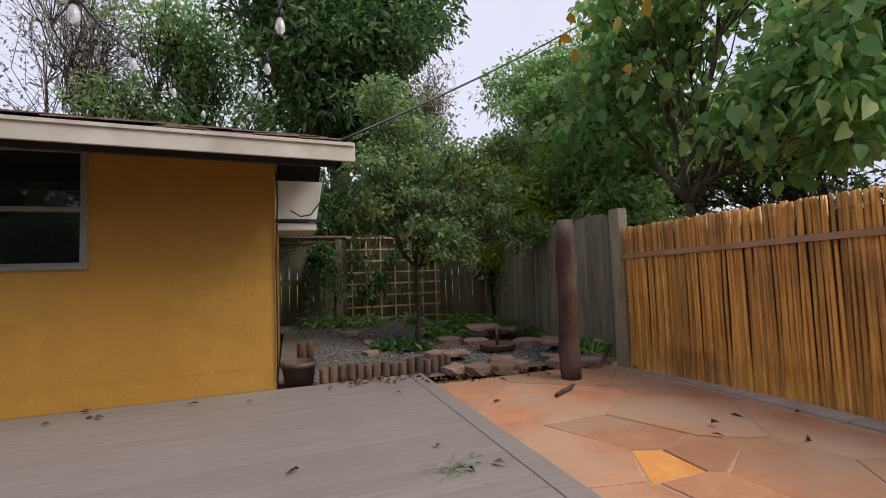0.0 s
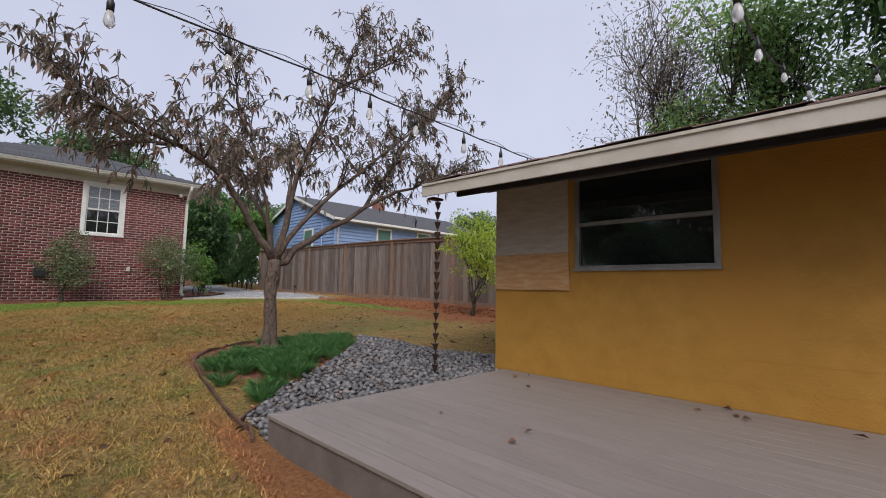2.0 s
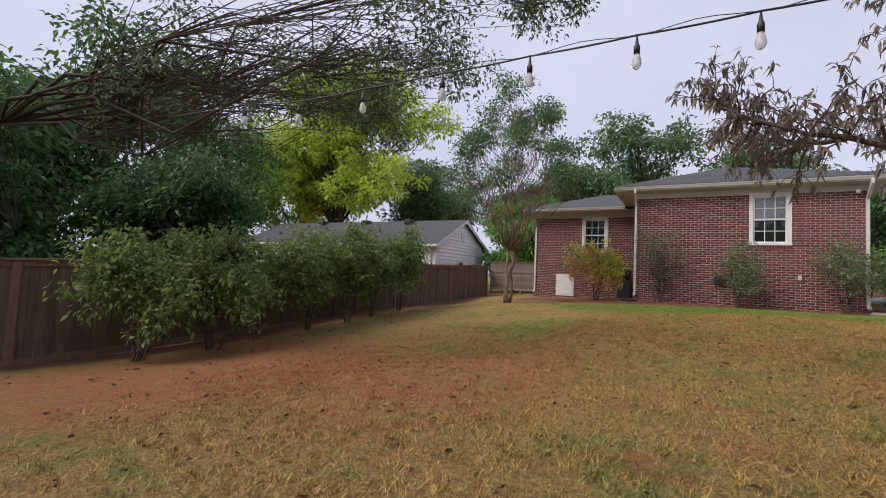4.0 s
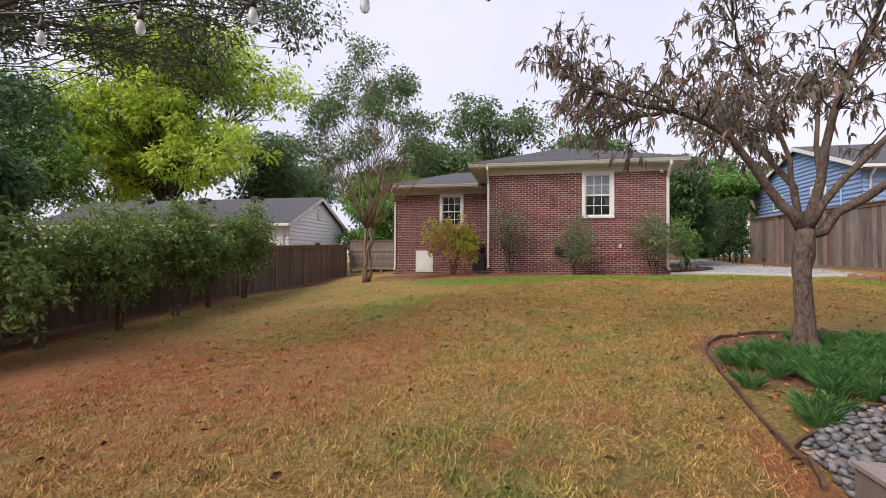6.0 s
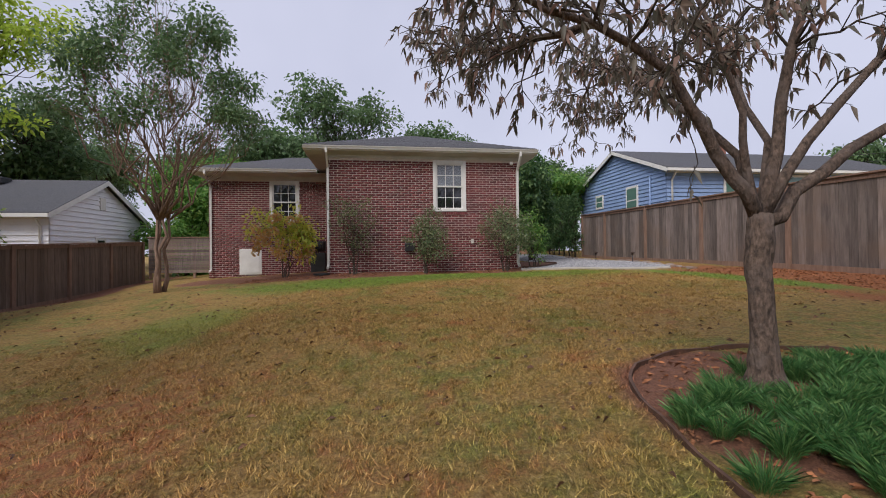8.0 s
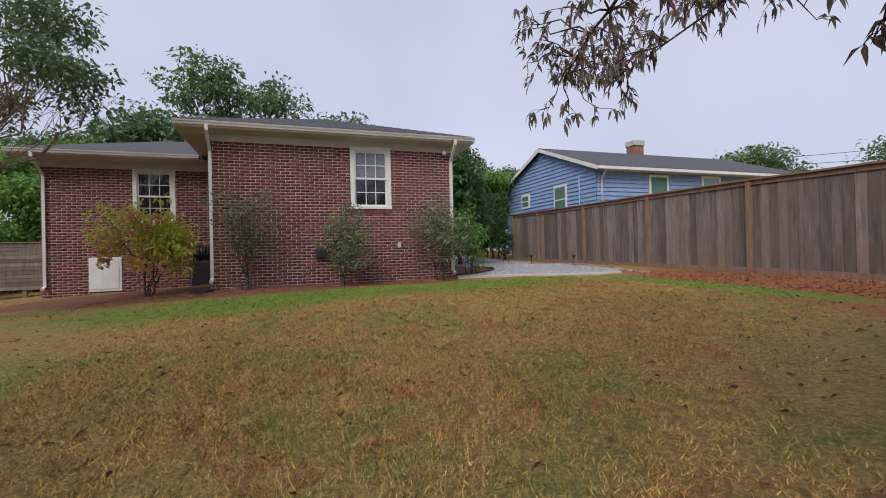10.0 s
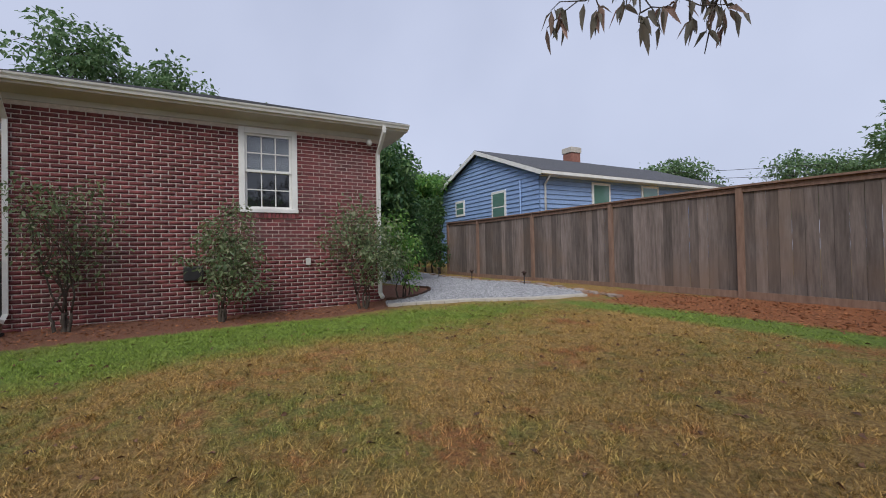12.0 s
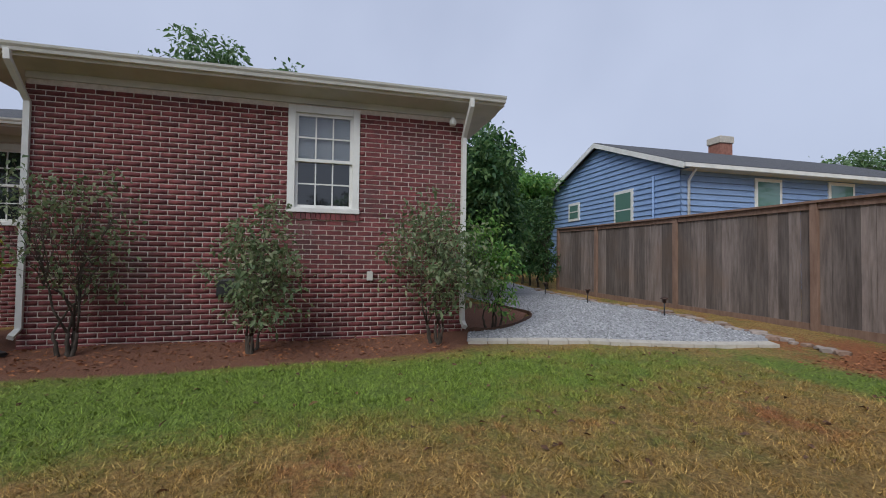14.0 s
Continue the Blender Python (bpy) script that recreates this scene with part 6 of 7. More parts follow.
# ---- neighbours ----
def neighbour(name, label, xr, xl, y0, y1, base, eave, ridge, siding, faces, win_gable, win_side):
    """A gabled house: its gable wall stands at y0, its long wall at xr; faces: the way the gable looks along y."""
    s = 1 if y1 > y0 else -1
    h = thing(name, ((xr + xl) / 2, y0, base), label, "house")
    mx = (xr + xl) / 2
    bm = bmesh.new()
    a, b = (y0, y1)
    v = [(xr, a, base), (xl, a, base), (xl, a, eave), (mx, a, ridge), (xr, a, eave), (xr, b, base), (xl, b, base), (xl, b, eave), (mx, b, ridge), (xr, b, eave)]
    solid(bm, v, [(0, 1, 2, 3, 4), (9, 8, 7, 6, 5), (0, 4, 9, 5), (1, 6, 7, 2), (4, 3, 8, 9), (2, 7, 8, 3), (0, 5, 6, 1)])
    bmesh.ops.recalc_face_normals(bm, faces=bm.faces[:])
    part("wall", bm, siding, h)
    step = 0.2
    z = base
    while z < ridge - 0.1:
        f = 0 if z < eave else (z - eave) / (ridge - eave)
        w0, w1 = xl + (mx - xl) * f, xr + (mx - xr) * f
        f2 = 0 if z + step < eave else (z + step - eave) / (ridge - eave)
        u0, u1 = xl + (mx - xl) * f2, xr + (mx - xr) * f2
        bm = bmesh.new()
        solid(bm, [(w0, a - s * 0.05, z), (w1, a - s * 0.05, z), (u1, a - s * 0.006, z + step), (u0, a - s * 0.006, z + step), (w0, a, z), (w1, a, z)], [(0, 1, 2, 3), (0, 4, 5, 1)])
        part("clapboard", bm, siding, h)
        if z + step < eave:
            bm = bmesh.new()
            solid(bm, [(xr + 0.05, a, z), (xr + 0.05, b, z), (xr + 0.006, b, z + step), (xr + 0.006, a, z + step), (xr, a, z), (xr, b, z)], [(0, 1, 2, 3), (0, 4, 5, 1)])
            part("clapboard", bm, siding, h)
        z += step
    ov = 0.45
    bm = bmesh.new()
    k = (ridge - eave) / (xr - mx)
    ze = eave - k * ov
    slab(bm, (xr + ov, a - s * 0.3, ze + 0.12), (xr + ov, b + s * 0.3, ze + 0.12), (mx, b + s * 0.3, ridge + 0.12), (mx, a - s * 0.3, ridge + 0.12), 0.06)
    slab(bm, (xl - ov, a - s * 0.3, ze + 0.12), (xl - ov, b + s * 0.3, ze + 0.12), (mx, b + s * 0.3, ridge + 0.12), (mx, a - s * 0.3, ridge + 0.12), 0.06)
    bmesh.ops.recalc_face_normals(bm, faces=bm.faces[:])
    part("roof", bm, SHINGLE, h)
    for xe in (xr + ov, xl - ov):
        bm = bmesh.new()
        y_ = a - s * 0.31
        solid(bm, [(xe, y_, ze - 0.1), (mx, y_, ridge - 0.1), (mx, y_, ridge + 0.1), (xe, y_, ze + 0.1), (xe, y_ + s * 0.04, ze - 0.1), (mx, y_ + s * 0.04, ridge - 0.1), (mx, y_ + s * 0.04, ridge + 0.1), (xe, y_ + s * 0.04, ze + 0.1)],
              [(0, 1, 2, 3), (7, 6, 5, 4), (0, 4, 5, 1), (1, 5, 6, 2), (2, 6, 7, 3), (3, 7, 4, 0)])
        part("barge_board", bm, WHITE, h)
        part("gutter", boxed(xe - 0.03, xe + 0.09, min(a - s * 0.3, b), max(a - s * 0.3, b), ze - 0.06, ze + 0.07), WHITE, h)
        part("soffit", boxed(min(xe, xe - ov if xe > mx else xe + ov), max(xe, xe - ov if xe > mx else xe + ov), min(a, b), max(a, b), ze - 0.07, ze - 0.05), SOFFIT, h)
    bm = bmesh.new()
    tube(bm, [(xr + ov, a + s * 0.25, ze), (xr + 0.08, a + s * 0.25, ze - 0.4), (xr + 0.08, a + s * 0.25, base)], 0.05, 5)
    part("downspout", bm, WHITE, h)
    for (c, z0, w, hh) in win_gable:
        win = new("window")
        win.parent = h
        win.matrix_parent_inverse = Matrix.Translation(-h.location)
        ORIGIN[win.name] = Vector((0, 0, 0))
        part("window_frame", boxed(c - w / 2, c + w / 2, a - 0.07, a + 0.07, z0, z0 + hh, 0.01), WHITE, win)
        part("pane", boxed(c - w / 2 + 0.12, c + w / 2 - 0.12, a - 0.076, a + 0.076, z0 + 0.12, z0 + hh - 0.12), PANE_GREEN if siding is BLUE else PANE, win)
        part("rail", boxed(c - w / 2 + 0.12, c + w / 2 - 0.12, a - 0.082, a + 0.082, z0 + hh / 2 - 0.025, z0 + hh / 2 + 0.025), WHITE, win)
    for (c, z0, w, hh) in win_side:
        win = new("window")
        win.parent = h
        win.matrix_parent_inverse = Matrix.Translation(-h.location)
        ORIGIN[win.name] = Vector((0, 0, 0))
        part("window_frame", boxed(xr, xr + 0.07, c - w / 2, c + w / 2, z0, z0 + hh, 0.01), WHITE, win)
        part("pane", boxed(xr + 0.06, xr + 0.076, c - w / 2 + 0.12, c + w / 2 - 0.12, z0 + 0.12, z0 + hh - 0.12), PANE_GREEN if siding is BLUE else PANE, win)
    return h


blue = neighbour("blue_house", "blue clapboard house with grey gable roof behind the fence", -23.28, -32.3, 14.35, 28.0, 0.8, 4.98, 6.67, BLUE, -1, [(-26.15, 2.95, 1.15, 1.55), (-29.75, 3.6, 0.95, 0.85)], [(17.97, 3.45, 1.2, 1.2), (21.4, 3.6, 1.3, 1.1)])
bm = boxed(-28.55, -27.85, 20.8, 21.5, 6.3, 7.35, 0.02)
part("chimney", bm, CHIMNEY, blue)
part("chimney_cap", boxed(-28.6, -27.8, 20.75, 21.55, 7.35, 7.68, 0.03), CONCRETE, blue)
part("meter_pipe", tube(bmesh.new(), [(-24.46, 14.26, 1.0), (-24.46, 14.26, 4.75)], 0.04, 6), BLUE, blue)
white_house = neighbour("white_house", "white clapboard house with dark gable roof behind the fence", -21.95, -28.15, -11.4, -27.0, -0.6, 2.72, 4.2, WHITE_SIDING, 1, [(-24.9, 1.15, 0.7, 0.65)], [(-13.6, 1.2, 1.2, 1.1)])
part("gable_vent", boxed(-25.25, -24.87, -11.46, -11.33, 3.0, 3.55, 0.01), WHITE, white_house)
for k, yy in enumerate((-15.0, -18.5, -22.5)):
    part("roof_vent", boxed(-24.9, -24.3, yy - 0.25, yy + 0.25, 4.05, 4.35, 0.06), BLACK, white_house)

# ---- driveway ----
sheet("gravel_drive", [(-17.7, 5.25), (-16.3, 9.5), (-16.9, 10.1), (-30, 10.5), (-30, 7.2), (-24, 7.25), (-21.5, 7.3), (-19.9, 7.4), (-19.1, 6.9), (-18.45, 6.1), (-18.4, 5.5)], 0.02, GRAVEL, "pale grey gravel driveway", "driveway", 0.5)
kerb = tagged(new("drive_kerb"), "row of pale concrete pavers edging the driveway", "kerb", kind="structure")
k0, k1 = np.array([-17.67, 5.26]), np.array([-16.27, 9.54])
kd = (k1 - k0) / np.linalg.norm(k1 - k0)
kn = np.array([-kd[1], kd[0]]) * 0.11
for k in range(15):
    p, q = k0 + (k1 - k0) * (k / 15) + kd * 0.006, k0 + (k1 - k0) * ((k + 1) / 15) - kd * 0.006
    part("paver", prism(bmesh.new(), [tuple(p - kn), tuple(p + kn), tuple(q + kn), tuple(q - kn)][::-1], -0.08, 0.05, gz), CONCRETE, kerb)
sheet("corner_bed", [(-18.6, 5.52), (-18.5, 6.05), (-19.15, 6.8), (-19.9, 7.3), (-21.5, 7.2), (-24, 5.52)], 0.03, mat("bark_mulch", (0.09, 0.038, 0.022), (0.22, 0.10, 0.06), 40, 0.95, 0.8, 60), "reddish bark mulch at the house corner", "mulch")
edging("corner_edging", [(-18.5, 5.55), (-18.45, 6.08), (-19.1, 6.86), (-19.9, 7.35), (-21.5, 7.25)], 0.07, "dark strip edging round the mulch bed")
rng = np.random.default_rng(71)
for k in range(60):
    f = k / 60
    x, y = -15.6 - 10 * f, 9.85 + 0.4 * min(1, f * 2.5) + rng.normal() * 0.06
    rock("border_rock", (x, y, gz(x, y) + 0.02), rng.uniform(0.07, 0.16), 500 + k, FLAG_GREY if k % 3 else STONE, "grey rock edging the gravel driveway", "rock", "driveway rocks", 0.5)
for k, x in enumerate((-18.9, -21.7, -24.1, -26.6)):
    y = 9.9
    z = gz(x, y)
    lamp = thing("path_light", (x, y, z), "small dark solar path light on a stake", "lamp", "path lights")
    part("stake", tube(bmesh.new(), [(x, y, z - 0.05), (x, y, z + 0.3)], 0.014, 6), BLACK, lamp)
    part("lamp_head", lathe(bmesh.new(), (x, y, z + 0.28), [(0.035, 0), (0.045, 0.07), (0.085, 0.08), (0.08, 0.095), (0.03, 0.125)], 12), COPPER, lamp)
lp = thing("lamp_post", (-29, 8.3, gz(-29, 8.3)), "lamp post with a white globe far down the driveway", "lamp")
part("pole", tube(bmesh.new(), [(-29, 8.3, 0.6), (-29, 8.3, 3.2)], 0.05, 8), BLACK, lp)
part("globe", lathe(bmesh.new(), (-29, 8.3, 3.2), [(0.08, 0), (0.17, 0.15), (0.17, 0.25), (0.06, 0.42)], 12), WHITE, lp)
pole = thing("utility_pole", (-40, 14, 0.8), "tall wooden utility pole with wires", "pole")
part("shaft", tube(bmesh.new(), [(-40, 14, 0.5), (-40, 14, 7.6)], [0.14, 0.1], 8), BARK, pole)
part("crossarm", boxed(-40.05, -39.95, 13.2, 14.8, 7.1, 7.2), BARK, pole)


def wire(name, label, a, b, sag, r, n=14):
    pts = [tuple(Vector(a).lerp(Vector(b), k / n) - Vector((0, 0, sag * 4 * (k / n) * (1 - k / n)))) for k in range(n + 1)]
    return tagged(part(name, tube(bmesh.new(), pts, r, 5), BLACK), label, "cable")


wire("service_cable", "black service cable running to the shed eave", (0.1, 4.6, 2.14), (6.43, 8.0, 6.62), 0.1, 0.013)
wire("power_line", "thin overhead power line beyond the houses", (-40, 13.3, 7.2), (-20, 60, 9.5), 0.6, 0.02)
wire("power_line", "thin overhead power line beyond the houses", (-40, 14.6, 7.2), (-19, 61, 8.4), 0.6, 0.02)

# ---- rain chain ----
chain = thing("rain_chain", (-4.45, 4.32, 0), "copper rain chain of small cups hanging from the eave", "rain chain")
cup = mesh_of("cup", lathe(bmesh.new(), (0, 0, 0), [(0.012, 0), (0.016, 0.01), (0.036, 0.075), (0.038, 0.08), (0.03, 0.078)], 10), COPPER)
for k in range(17):
    ob = new("cup", cup)
    ob.parent = chain
    ob.location = (0, 0, 1.84 - 0.115 * k)
part("link", tube(bmesh.new(), [(-4.45, 4.32, 1.96), (-4.45, 4.32, 0.0)], 0.006, 5), COPPER, chain)
part("hanger", boxed(-4.5, -4.4, 4.2, 4.36, 1.94, 1.965, 0.004), COPPER, chain)

# ---- string lights ----
def light_string(label, pts, bulbs, sag=0.05):
    s = thing("string_light", pts[0], label, "string lights", "festoon strings")
    line = []
    for a, b in zip(pts, pts[1:]):
        for k in range(6):
            f = k / 6
            line.append(tuple(Vector(a).lerp(Vector(b), f) - Vector((0, 0, sag * 4 * f * (1 - f)))))
    line.append(pts[-1])
    part("cable", tube(bmesh.new(), line, 0.007, 5), BLACK, s)
    part("support_wire", tube(bmesh.new(), [(p[0], p[1], p[2] + 0.02 + 0.02 * math.sin(i)) for i, p in enumerate(line)], 0.003, 4), BLACK, s)
    for p in bulbs:
        p = Vector(p)
        part("socket", lathe(bmesh.new(), p + Vector((0, 0, -0.12)), [(0.02, 0), (0.021, 0.05), (0.012, 0.07), (0.006, 0.12)], 10), BLACK, s)
        part("bulb", lathe(bmesh.new(), p + Vector((0, 0, -0.225)), [(0.006, 0), (0.022, 0.012), (0.031, 0.035), (0.027, 0.07), (0.016, 0.105)], 12), BULB, s)


BULB_Y = (-3.5, -2.67, -1.85, -1.02, -0.28, 0.45, 1.12, 1.78, 2.39, 2.97, 3.51, 4.2, 4.85, 5.4)
C0 = [(-3.95, -5.0, 2.82), (-3.95, -3.5, 2.76)] + [(-3.95, y, 2.67 - 0.006 * k) for k, y in enumerate(BULB_Y[1:])] + [(-3.9, 6.7, 2.66)]
light_string("black cable of clear festoon bulbs strung over the lawn", C0, [(x, y, z - 0.01) for x, y, z in C0[1:-1]], 0.008)
light_string("black cable of clear festoon bulbs over the shed roof", [(-1.2, 1.6, 2.05), (-1.31, 3.5, 2.56), (-1.45, 5.0, 2.97), (-1.46, 6.5, 3.33), (-1.38, 8.0, 3.62), (-1.07, 9.4, 3.85)], [(-1.31, 3.5, 2.62), (-1.45, 5.0, 3.03), (-1.46, 6.5, 3.39), (-1.38, 8.0, 3.68)])
light_string("black cable of clear festoon bulbs over the shed roof", [(-0.15, 1.8, 2.15), (-0.27, 3.5, 2.66), (-0.39, 5.0, 3.06), (-0.53, 6.5, 3.39), (-0.75, 8.0, 3.62), (-1.07, 9.4, 3.85)], [(-0.27, 3.5, 2.72), (-0.39, 5.0, 3.12), (-0.53, 6.5, 3.45), (-0.75, 8.0, 3.68)])

# ---- loose things ----
reel = thing("hose_reel", (-21.5, -1.65, 0.2), "black garden hose reel beside the brick wall", "hose reel")
part("base", boxed(-21.7, -21.3, -1.95, -1.4, 0.17, 1.05, 0.03), BLACK, reel)
bm = bmesh.new()
tube(bm, [(-21.5, -1.95, 1.3), (-21.5, -1.4, 1.3)], 0.2, 16)
part("drum", bm, BLACK, reel)
for k in range(6):
    bm = bmesh.new()
    ring = [(-21.5 + 0.215 * math.cos(a), -1.9 + 0.08 * k, 1.3 + 0.215 * math.sin(a)) for a in [2 * math.pi * q / 16 for q in range(17)]]
    tube(bm, ring, 0.022, 6)
    part("hose_turn", bm, BLACK, reel)
rock("splash_block", (-18.2, -1.15, gz(-18.2, -1.15) + 0.04), 0.28, 640, BLACK, "dark splash block under the downspout", "splash block", "", 0.2)
stick = part("stick", tube(bmesh.new(), [(1.8, 3.84, -0.025), (1.9, 3.9, -0.02), (2.04, 3.98, -0.02), (2.11, 4.03, -0.018)], [0.016, 0.018, 0.02, 0.012], 7), POST_WOOD)
tagged(stick, "short brown stick lying on the flagstones", "stick")
rng = np.random.default_rng(81)
lf = []
for k in range(20):
    x, y = rng.uniform(-3.8, 0.9), rng.uniform(2.4, 5.0)
    if k < 10:
        y = rng.uniform(4.6, 5.02)
    lf.append((x, y, 0.012))
for k in range(8):
    lf.append((rng.uniform(1.1, 3.1), rng.uniform(2.0, 4.6), -0.03))
for k, p in enumerate(lf):
    o = leaves("fallen_leaf", np.array([p]), np.array([[rng.normal(), rng.normal(), 0.12]]), rng.uniform(0.05, 0.10), rng.uniform(0.02, 0.045), DRY_LEAF, None, "", 0.1, 0.4, np.random.default_rng(k))
    tagged(o, "dry brown curled leaf lying on the boards" if p[2] > 0 else "dry brown curled leaf lying on the flagstones", "leaf", "fallen leaves")
sprig = thing("green_sprig", (0.55, 2.85, 0.0), "small dry green sprig lying on the deck boards", "twig")
leaves("foliage", np.array([[0.55 + rng.normal() * 0.08, 2.85 + rng.normal() * 0.05, 0.015] for k in range(70)]), rng.normal(size=(70, 3)) * np.array([1, 0.6, 0.2]), 0.04, 0.008, LEAF_OLIVE, sprig, "", 0.1, 0.1)["kind"] = "stuff"
n = 1500
x, y = rng.uniform(-17, 0.5, n), rng.uniform(-8, 8.5, n)
keep = np.array([not (-4.2 < a < 1.1 and b > 2.1) and not inside(OUT, a, b) and not (a > -4.2 and b > 2.0) for a, b in zip(x, y)])
x, y = x[keep], y[keep]
o = leaves("lawn_litter", np.c_[x, y, ground_z(x, y) + 0.015], rng.normal(size=(len(x), 3)) * np.array([1, 1, 0.15]), rng.uniform(0.04, 0.1, len(x)), 0.035, DRY_LEAF, None, "", 0.1, 0.35, rng)
tagged(o, "scattered dry brown leaves on the lawn", "leaves", kind="stuff")

rng = np.random.default_rng(202)
n = 260
x = rng.uniform(0.0, 3.0, n)
y = 5.02 - 0.09 * x + rng.normal(size=n) * 0.1
o = leaves("bed_litter", np.c_[x, y, np.where(x < 1.0, 0.01, -0.035)], rng.normal(size=(n, 3)) * np.array([1, 1, 0.25]), rng.uniform(0.03, 0.08, n), 0.03, DRY_LEAF, None, "", 0.1, 0.35, rng)
tagged(o, "dry leaves gathered along the garden edge", "leaves", kind="stuff")

# ---- loose gravel and bark chips ----
DRIVE = [(-17.7, 5.25), (-16.35, 9.5), (-16.9, 10.0), (-24, 10.2), (-24, 7.3), (-19.9, 7.45), (-19.1, 6.95), (-18.45, 6.15), (-18.4, 5.5)]
rng = np.random.default_rng(101)
grit = []
while len(grit) < 9000:
    x, y = rng.uniform(-24, -16.3), rng.uniform(5.2, 10.2)
    if inside(DRIVE, x, y):
        s = rng.uniform(0.012, 0.026)
        grit.append(ICO_V * np.array([s, s * rng.uniform(0.6, 1), s * 0.6]) + np.array([x, y, 0.024]))
grit = np.array(grit)
grit[:, :, 2] += ground_z(grit[:, 0, 0], grit[:, 0, 1])[:, None]
GRIT = mat("gravel_stone", (0.18, 0.18, 0.19), (0.46, 0.46, 0.48), 20, 0.9, 0.2, island=0.4)
tagged(many("gravel_stones", grit, ICO_F, GRIT), "loose grey gravel stones on the driveway", "gravel", kind="stuff")
GARDEN = [(0.0, 5.3), (2.9, 5.0), (3.4, 8.8), (0.0, 8.9)]
grit = []
while len(grit) < 5000:
    x, y = rng.uniform(0, 3.4), rng.uniform(5, 8.9)
    if inside(GARDEN, x, y):
        s = rng.uniform(0.008, 0.022)
        grit.append(ICO_V * np.array([s, s * rng.uniform(0.6, 1), s * 0.6]) + np.array([x, y, 0.08]))
grit = np.array(grit)
grit[:, :, 2] += ground_z(grit[:, 0, 0], grit[:, 0, 1])[:, None]
DARK_GRIT = mat("garden_gravel_stone", (0.07, 0.068, 0.066), (0.22, 0.21, 0.20), 20, 0.9, 0.2, island=0.5)
tagged(many("garden_gravel", grit, ICO_F, DARK_GRIT), "loose grey gravel on the garden bed", "gravel", kind="stuff")
CHIP = mat("bark_chip", (0.16, 0.055, 0.022), (0.36, 0.15, 0.065), 20, 0.9, 0.2, island=0.5)
n = 5200
x = np.concatenate([rng.uniform(-15.5, -6.5, 3000), rng.uniform(-18.6, -17.2, 1400), rng.uniform(-7.3, -4.8, 800)])
y = np.concatenate([rng.uniform(8.9, 10.9, 3000), rng.uniform(-3.5, 5.0, 1400), rng.uniform(2.4, 4.7, 800)])
ok = np.array([k < 4400 or inside(BED, a, q) for k, (a, q) in enumerate(zip(x, y))])
x, y = x[ok], y[ok]
o = leaves("bark_chips", np.c_[x, y, ground_z(x, y) + 0.008], rng.normal(size=(len(x), 3)) * np.array([1, 1, 0.2]), rng.uniform(0.03, 0.09, len(x)), 0.025, CHIP, None, "", 0.0, 0.3, rng)
tagged(o, "reddish bark chips on the planting beds", "mulch", kind="stuff")

# ---- lawn blades ----
def blades(name, clumps, per, cx, cy, rx, ry, hgt, material, seed, label):
    """Small clumps of short blades that lean about, left out of the beds and paths."""
    rng = np.random.default_rng(seed)
    x, y = cx + rng.uniform(-rx, rx, clumps), cy + rng.uniform(-ry, ry, clumps)
    keep = ~((x > -4.2) & (y > 2.05)) & ~((x > 0.9) & (y > -3.1)) & (x > -16.9 + rng.normal(size=clumps) * 0.12) & (y < 9.1 + rng.normal(size=clumps) * 0.1)
    keep &= ((x - cx) / rx) ** 2 + ((y - cy) / ry) ** 2 < rng.uniform(0.4, 1.0, clumps)
    keep &= ~(((x + 6.6) / 2.6) ** 2 + ((y + 2.2) / 1.5) ** 2 < rng.uniform(-0.6, 1.1, clumps))
    keep &= np.array([not (-7.6 < a < -4.0 and inside(OUT, a, b)) for a, b in zip(x, y)])
    x, y = x[keep], y[keep]
    size = np.repeat(rng.uniform(0.55, 1.3, len(x)), per)
    sway = np.repeat(rng.normal(size=(len(x), 2)) * 0.5, per, axis=0)
    x, y = np.repeat(x, per), np.repeat(y, per)
    m = len(x)
    x, y = x + rng.normal(size=m) * 0.032, y + rng.normal(size=m) * 0.032
    z = np.concatenate([ground_z(x[k:k + 50000], y[k:k + 50000]) for k in range(0, m, 50000)])
    a = rng.uniform(0, 6.28, m)
    h = hgt * size * rng.uniform(0.5, 1.3, m)
    v = np.zeros((m, 3, 3))
    w = 0.0042
    v[:, 0] = np.c_[x - np.cos(a) * w, y - np.sin(a) * w, z - 0.004]
    v[:, 1] = np.c_[x + np.cos(a) * w, y + np.sin(a) * w, z - 0.004]
    lean = sway + rng.normal(size=(m, 2)) * 0.8
    v[:, 2] = np.c_[x + lean[:, 0] * h, y + lean[:, 1] * h, z + h]
    tagged(many(name, v, [(0, 1, 2)], material), label, "grass", kind="stuff")


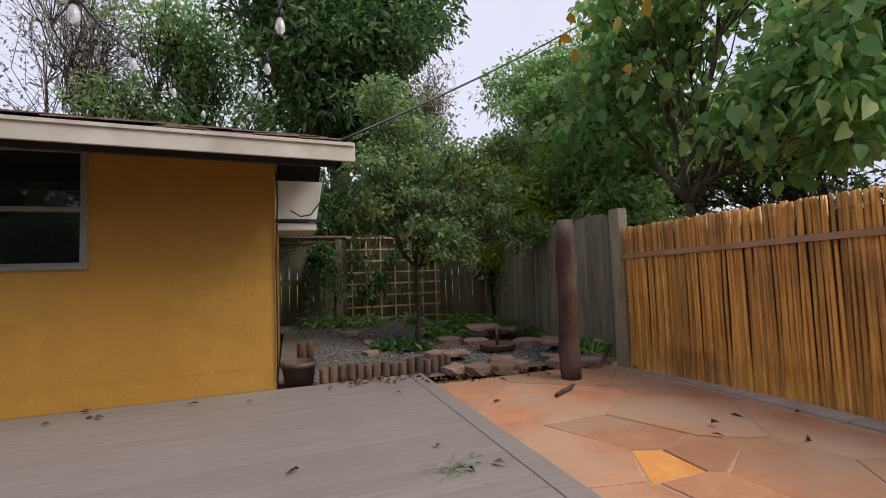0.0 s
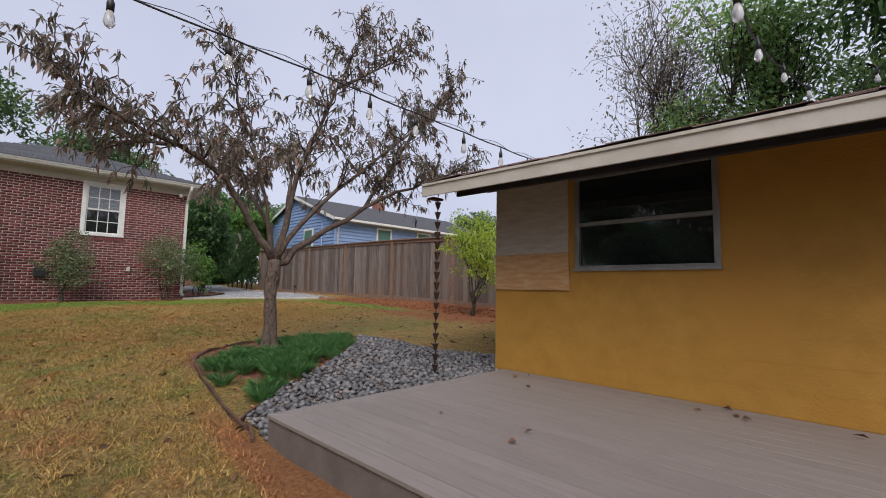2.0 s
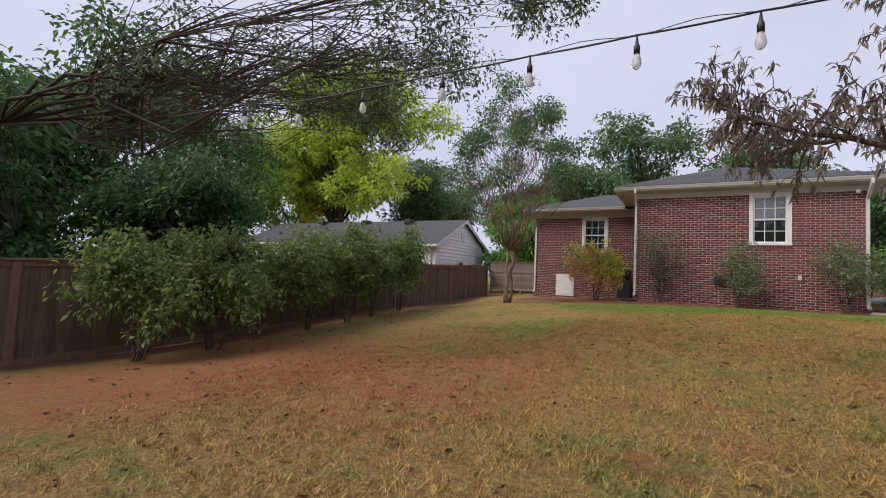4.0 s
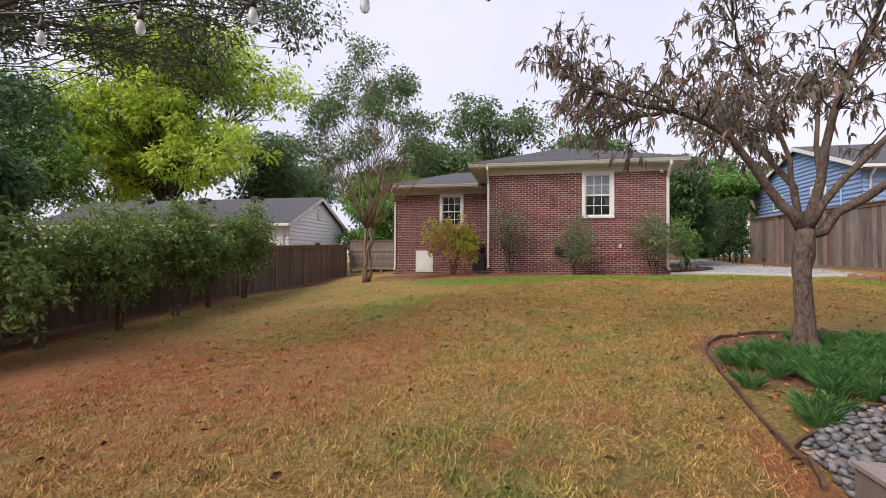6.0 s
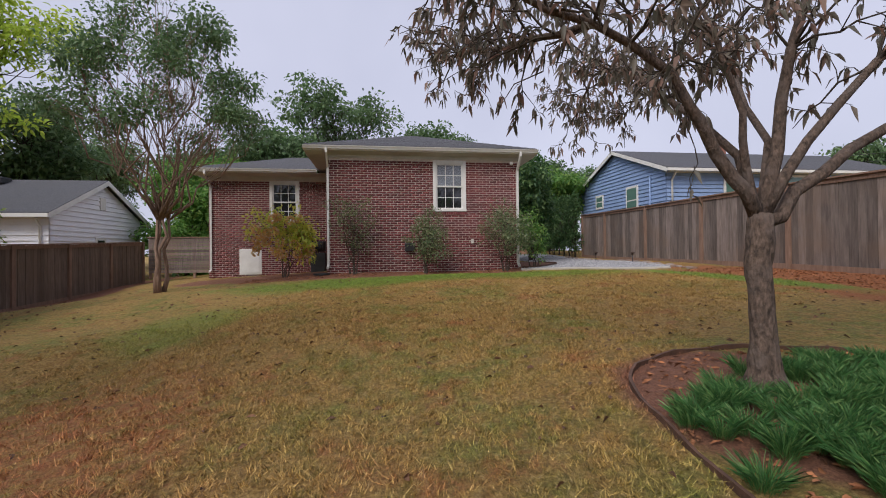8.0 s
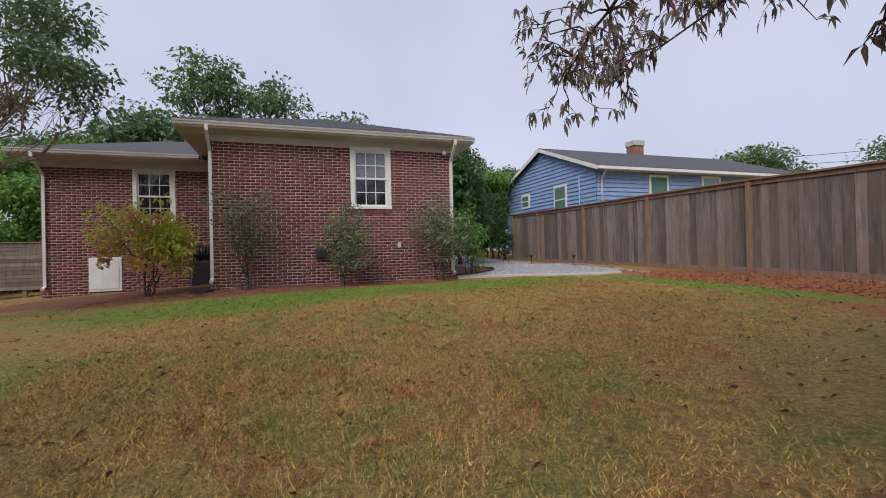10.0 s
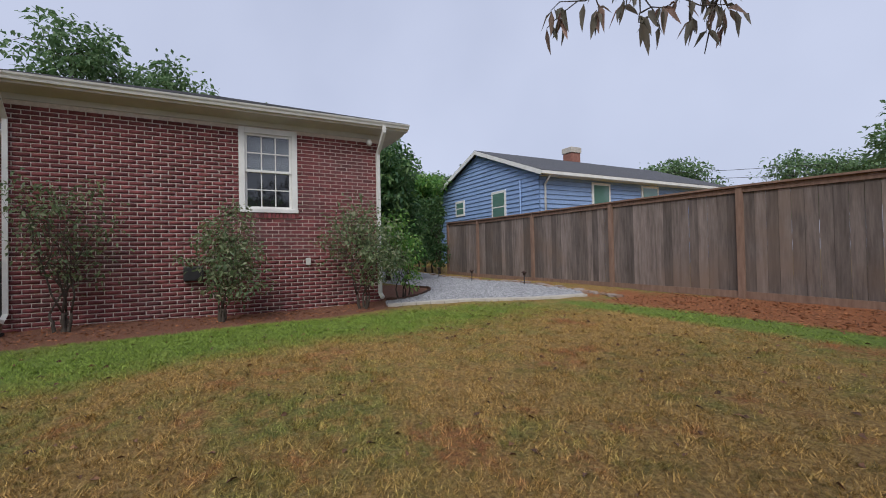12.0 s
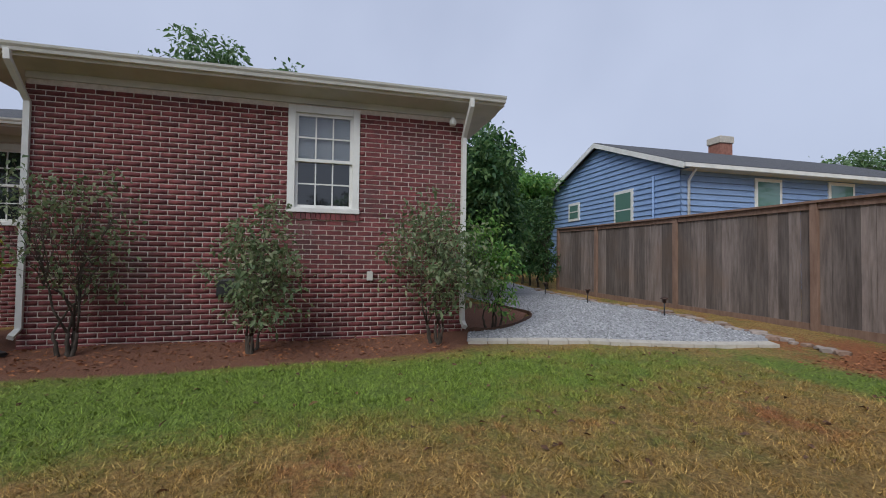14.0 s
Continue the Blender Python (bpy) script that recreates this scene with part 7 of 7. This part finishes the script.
LAWN_BLADE = lawn_material("lawn_blades", True)
blades("lawn_grass", 34000, 11, -7.0, -0.6, 6.5, 5.0, 0.034, LAWN_BLADE, 5, "short straw and green lawn grass")
blades("lawn_grass", 26000, 11, -13.2, 3.6, 4.8, 6.2, 0.036, LAWN_BLADE, 6, "short straw and green lawn grass")
blades("green_grass", 5000, 11, -15.9, 2.4, 1.7, 6.0, 0.04, LAWN_BLADE, 7, "green grass along the mulch edge")

# ---- wall pieces ----
rows = 11
blk_full, pieces = {}, []
for r in range(rows):
    z0, z1 = 0.002 + 0.2 * r, 0.002 + 0.2 * (r + 1) - 0.004
    z1 = min(z1, SZ - 0.02)
    x = SX0 - 0.2 * (r % 2)
    while x < SX1 - 0.01:
        a, b = max(x, SX0), min(x + 0.3988, SX1)
        x += 0.4
        if b - a < 0.02:
            continue
        spans = [(a, b)]
        if z1 > SWIN[2] - 0.03 and a < SWIN[1] + 0.01 and b > SWIN[0] - 0.01:
            spans = [(a, SWIN[0] - 0.012), (SWIN[1] + 0.012, b)]
        for p, q in spans:
            if q - p > 0.03:
                pieces.append((p, q, z0, z1))
for p, q, z0, z1 in pieces:
    key = (round(q - p, 3), round(z1 - z0, 3))
    if key not in blk_full:
        w, h = key
        bm = boxed(0, w, -0.0022, 0.0, 0, h)
        blk_full[key] = mesh_of("block", bm, YELLOW)
    ob = new("block", blk_full[key])
    ob.parent = shed
    ob.location = Vector((p, SY, z0)) - shed.location
brick_field("brickwork", house, (HX, HY0, 0.32), (0, 1, 0), None, HY1 - HY0, HZ - 0.34, [(WIN[0] - HY0, WIN[1] - HY0, WIN[2] - 0.15 - 0.32, WIN[3] - 0.32)], (1, 0, 0), (3.2, 6.5))
brick_field("brickwork", house, (WX, WY0, 0.1), (0, 1, 0), None, HY0 - WY0, HZ - 0.36, [(W2[0] - WY0, W2[1] - WY0, W2[2] - 0.25, W2[3] - 0.1)], (1, 0, 0))
brick_field("brickwork", house, (WX, HY0, 0.2), (1, 0, 0), None, HX - WX, HZ - 0.2, [], (0, -1, 0))
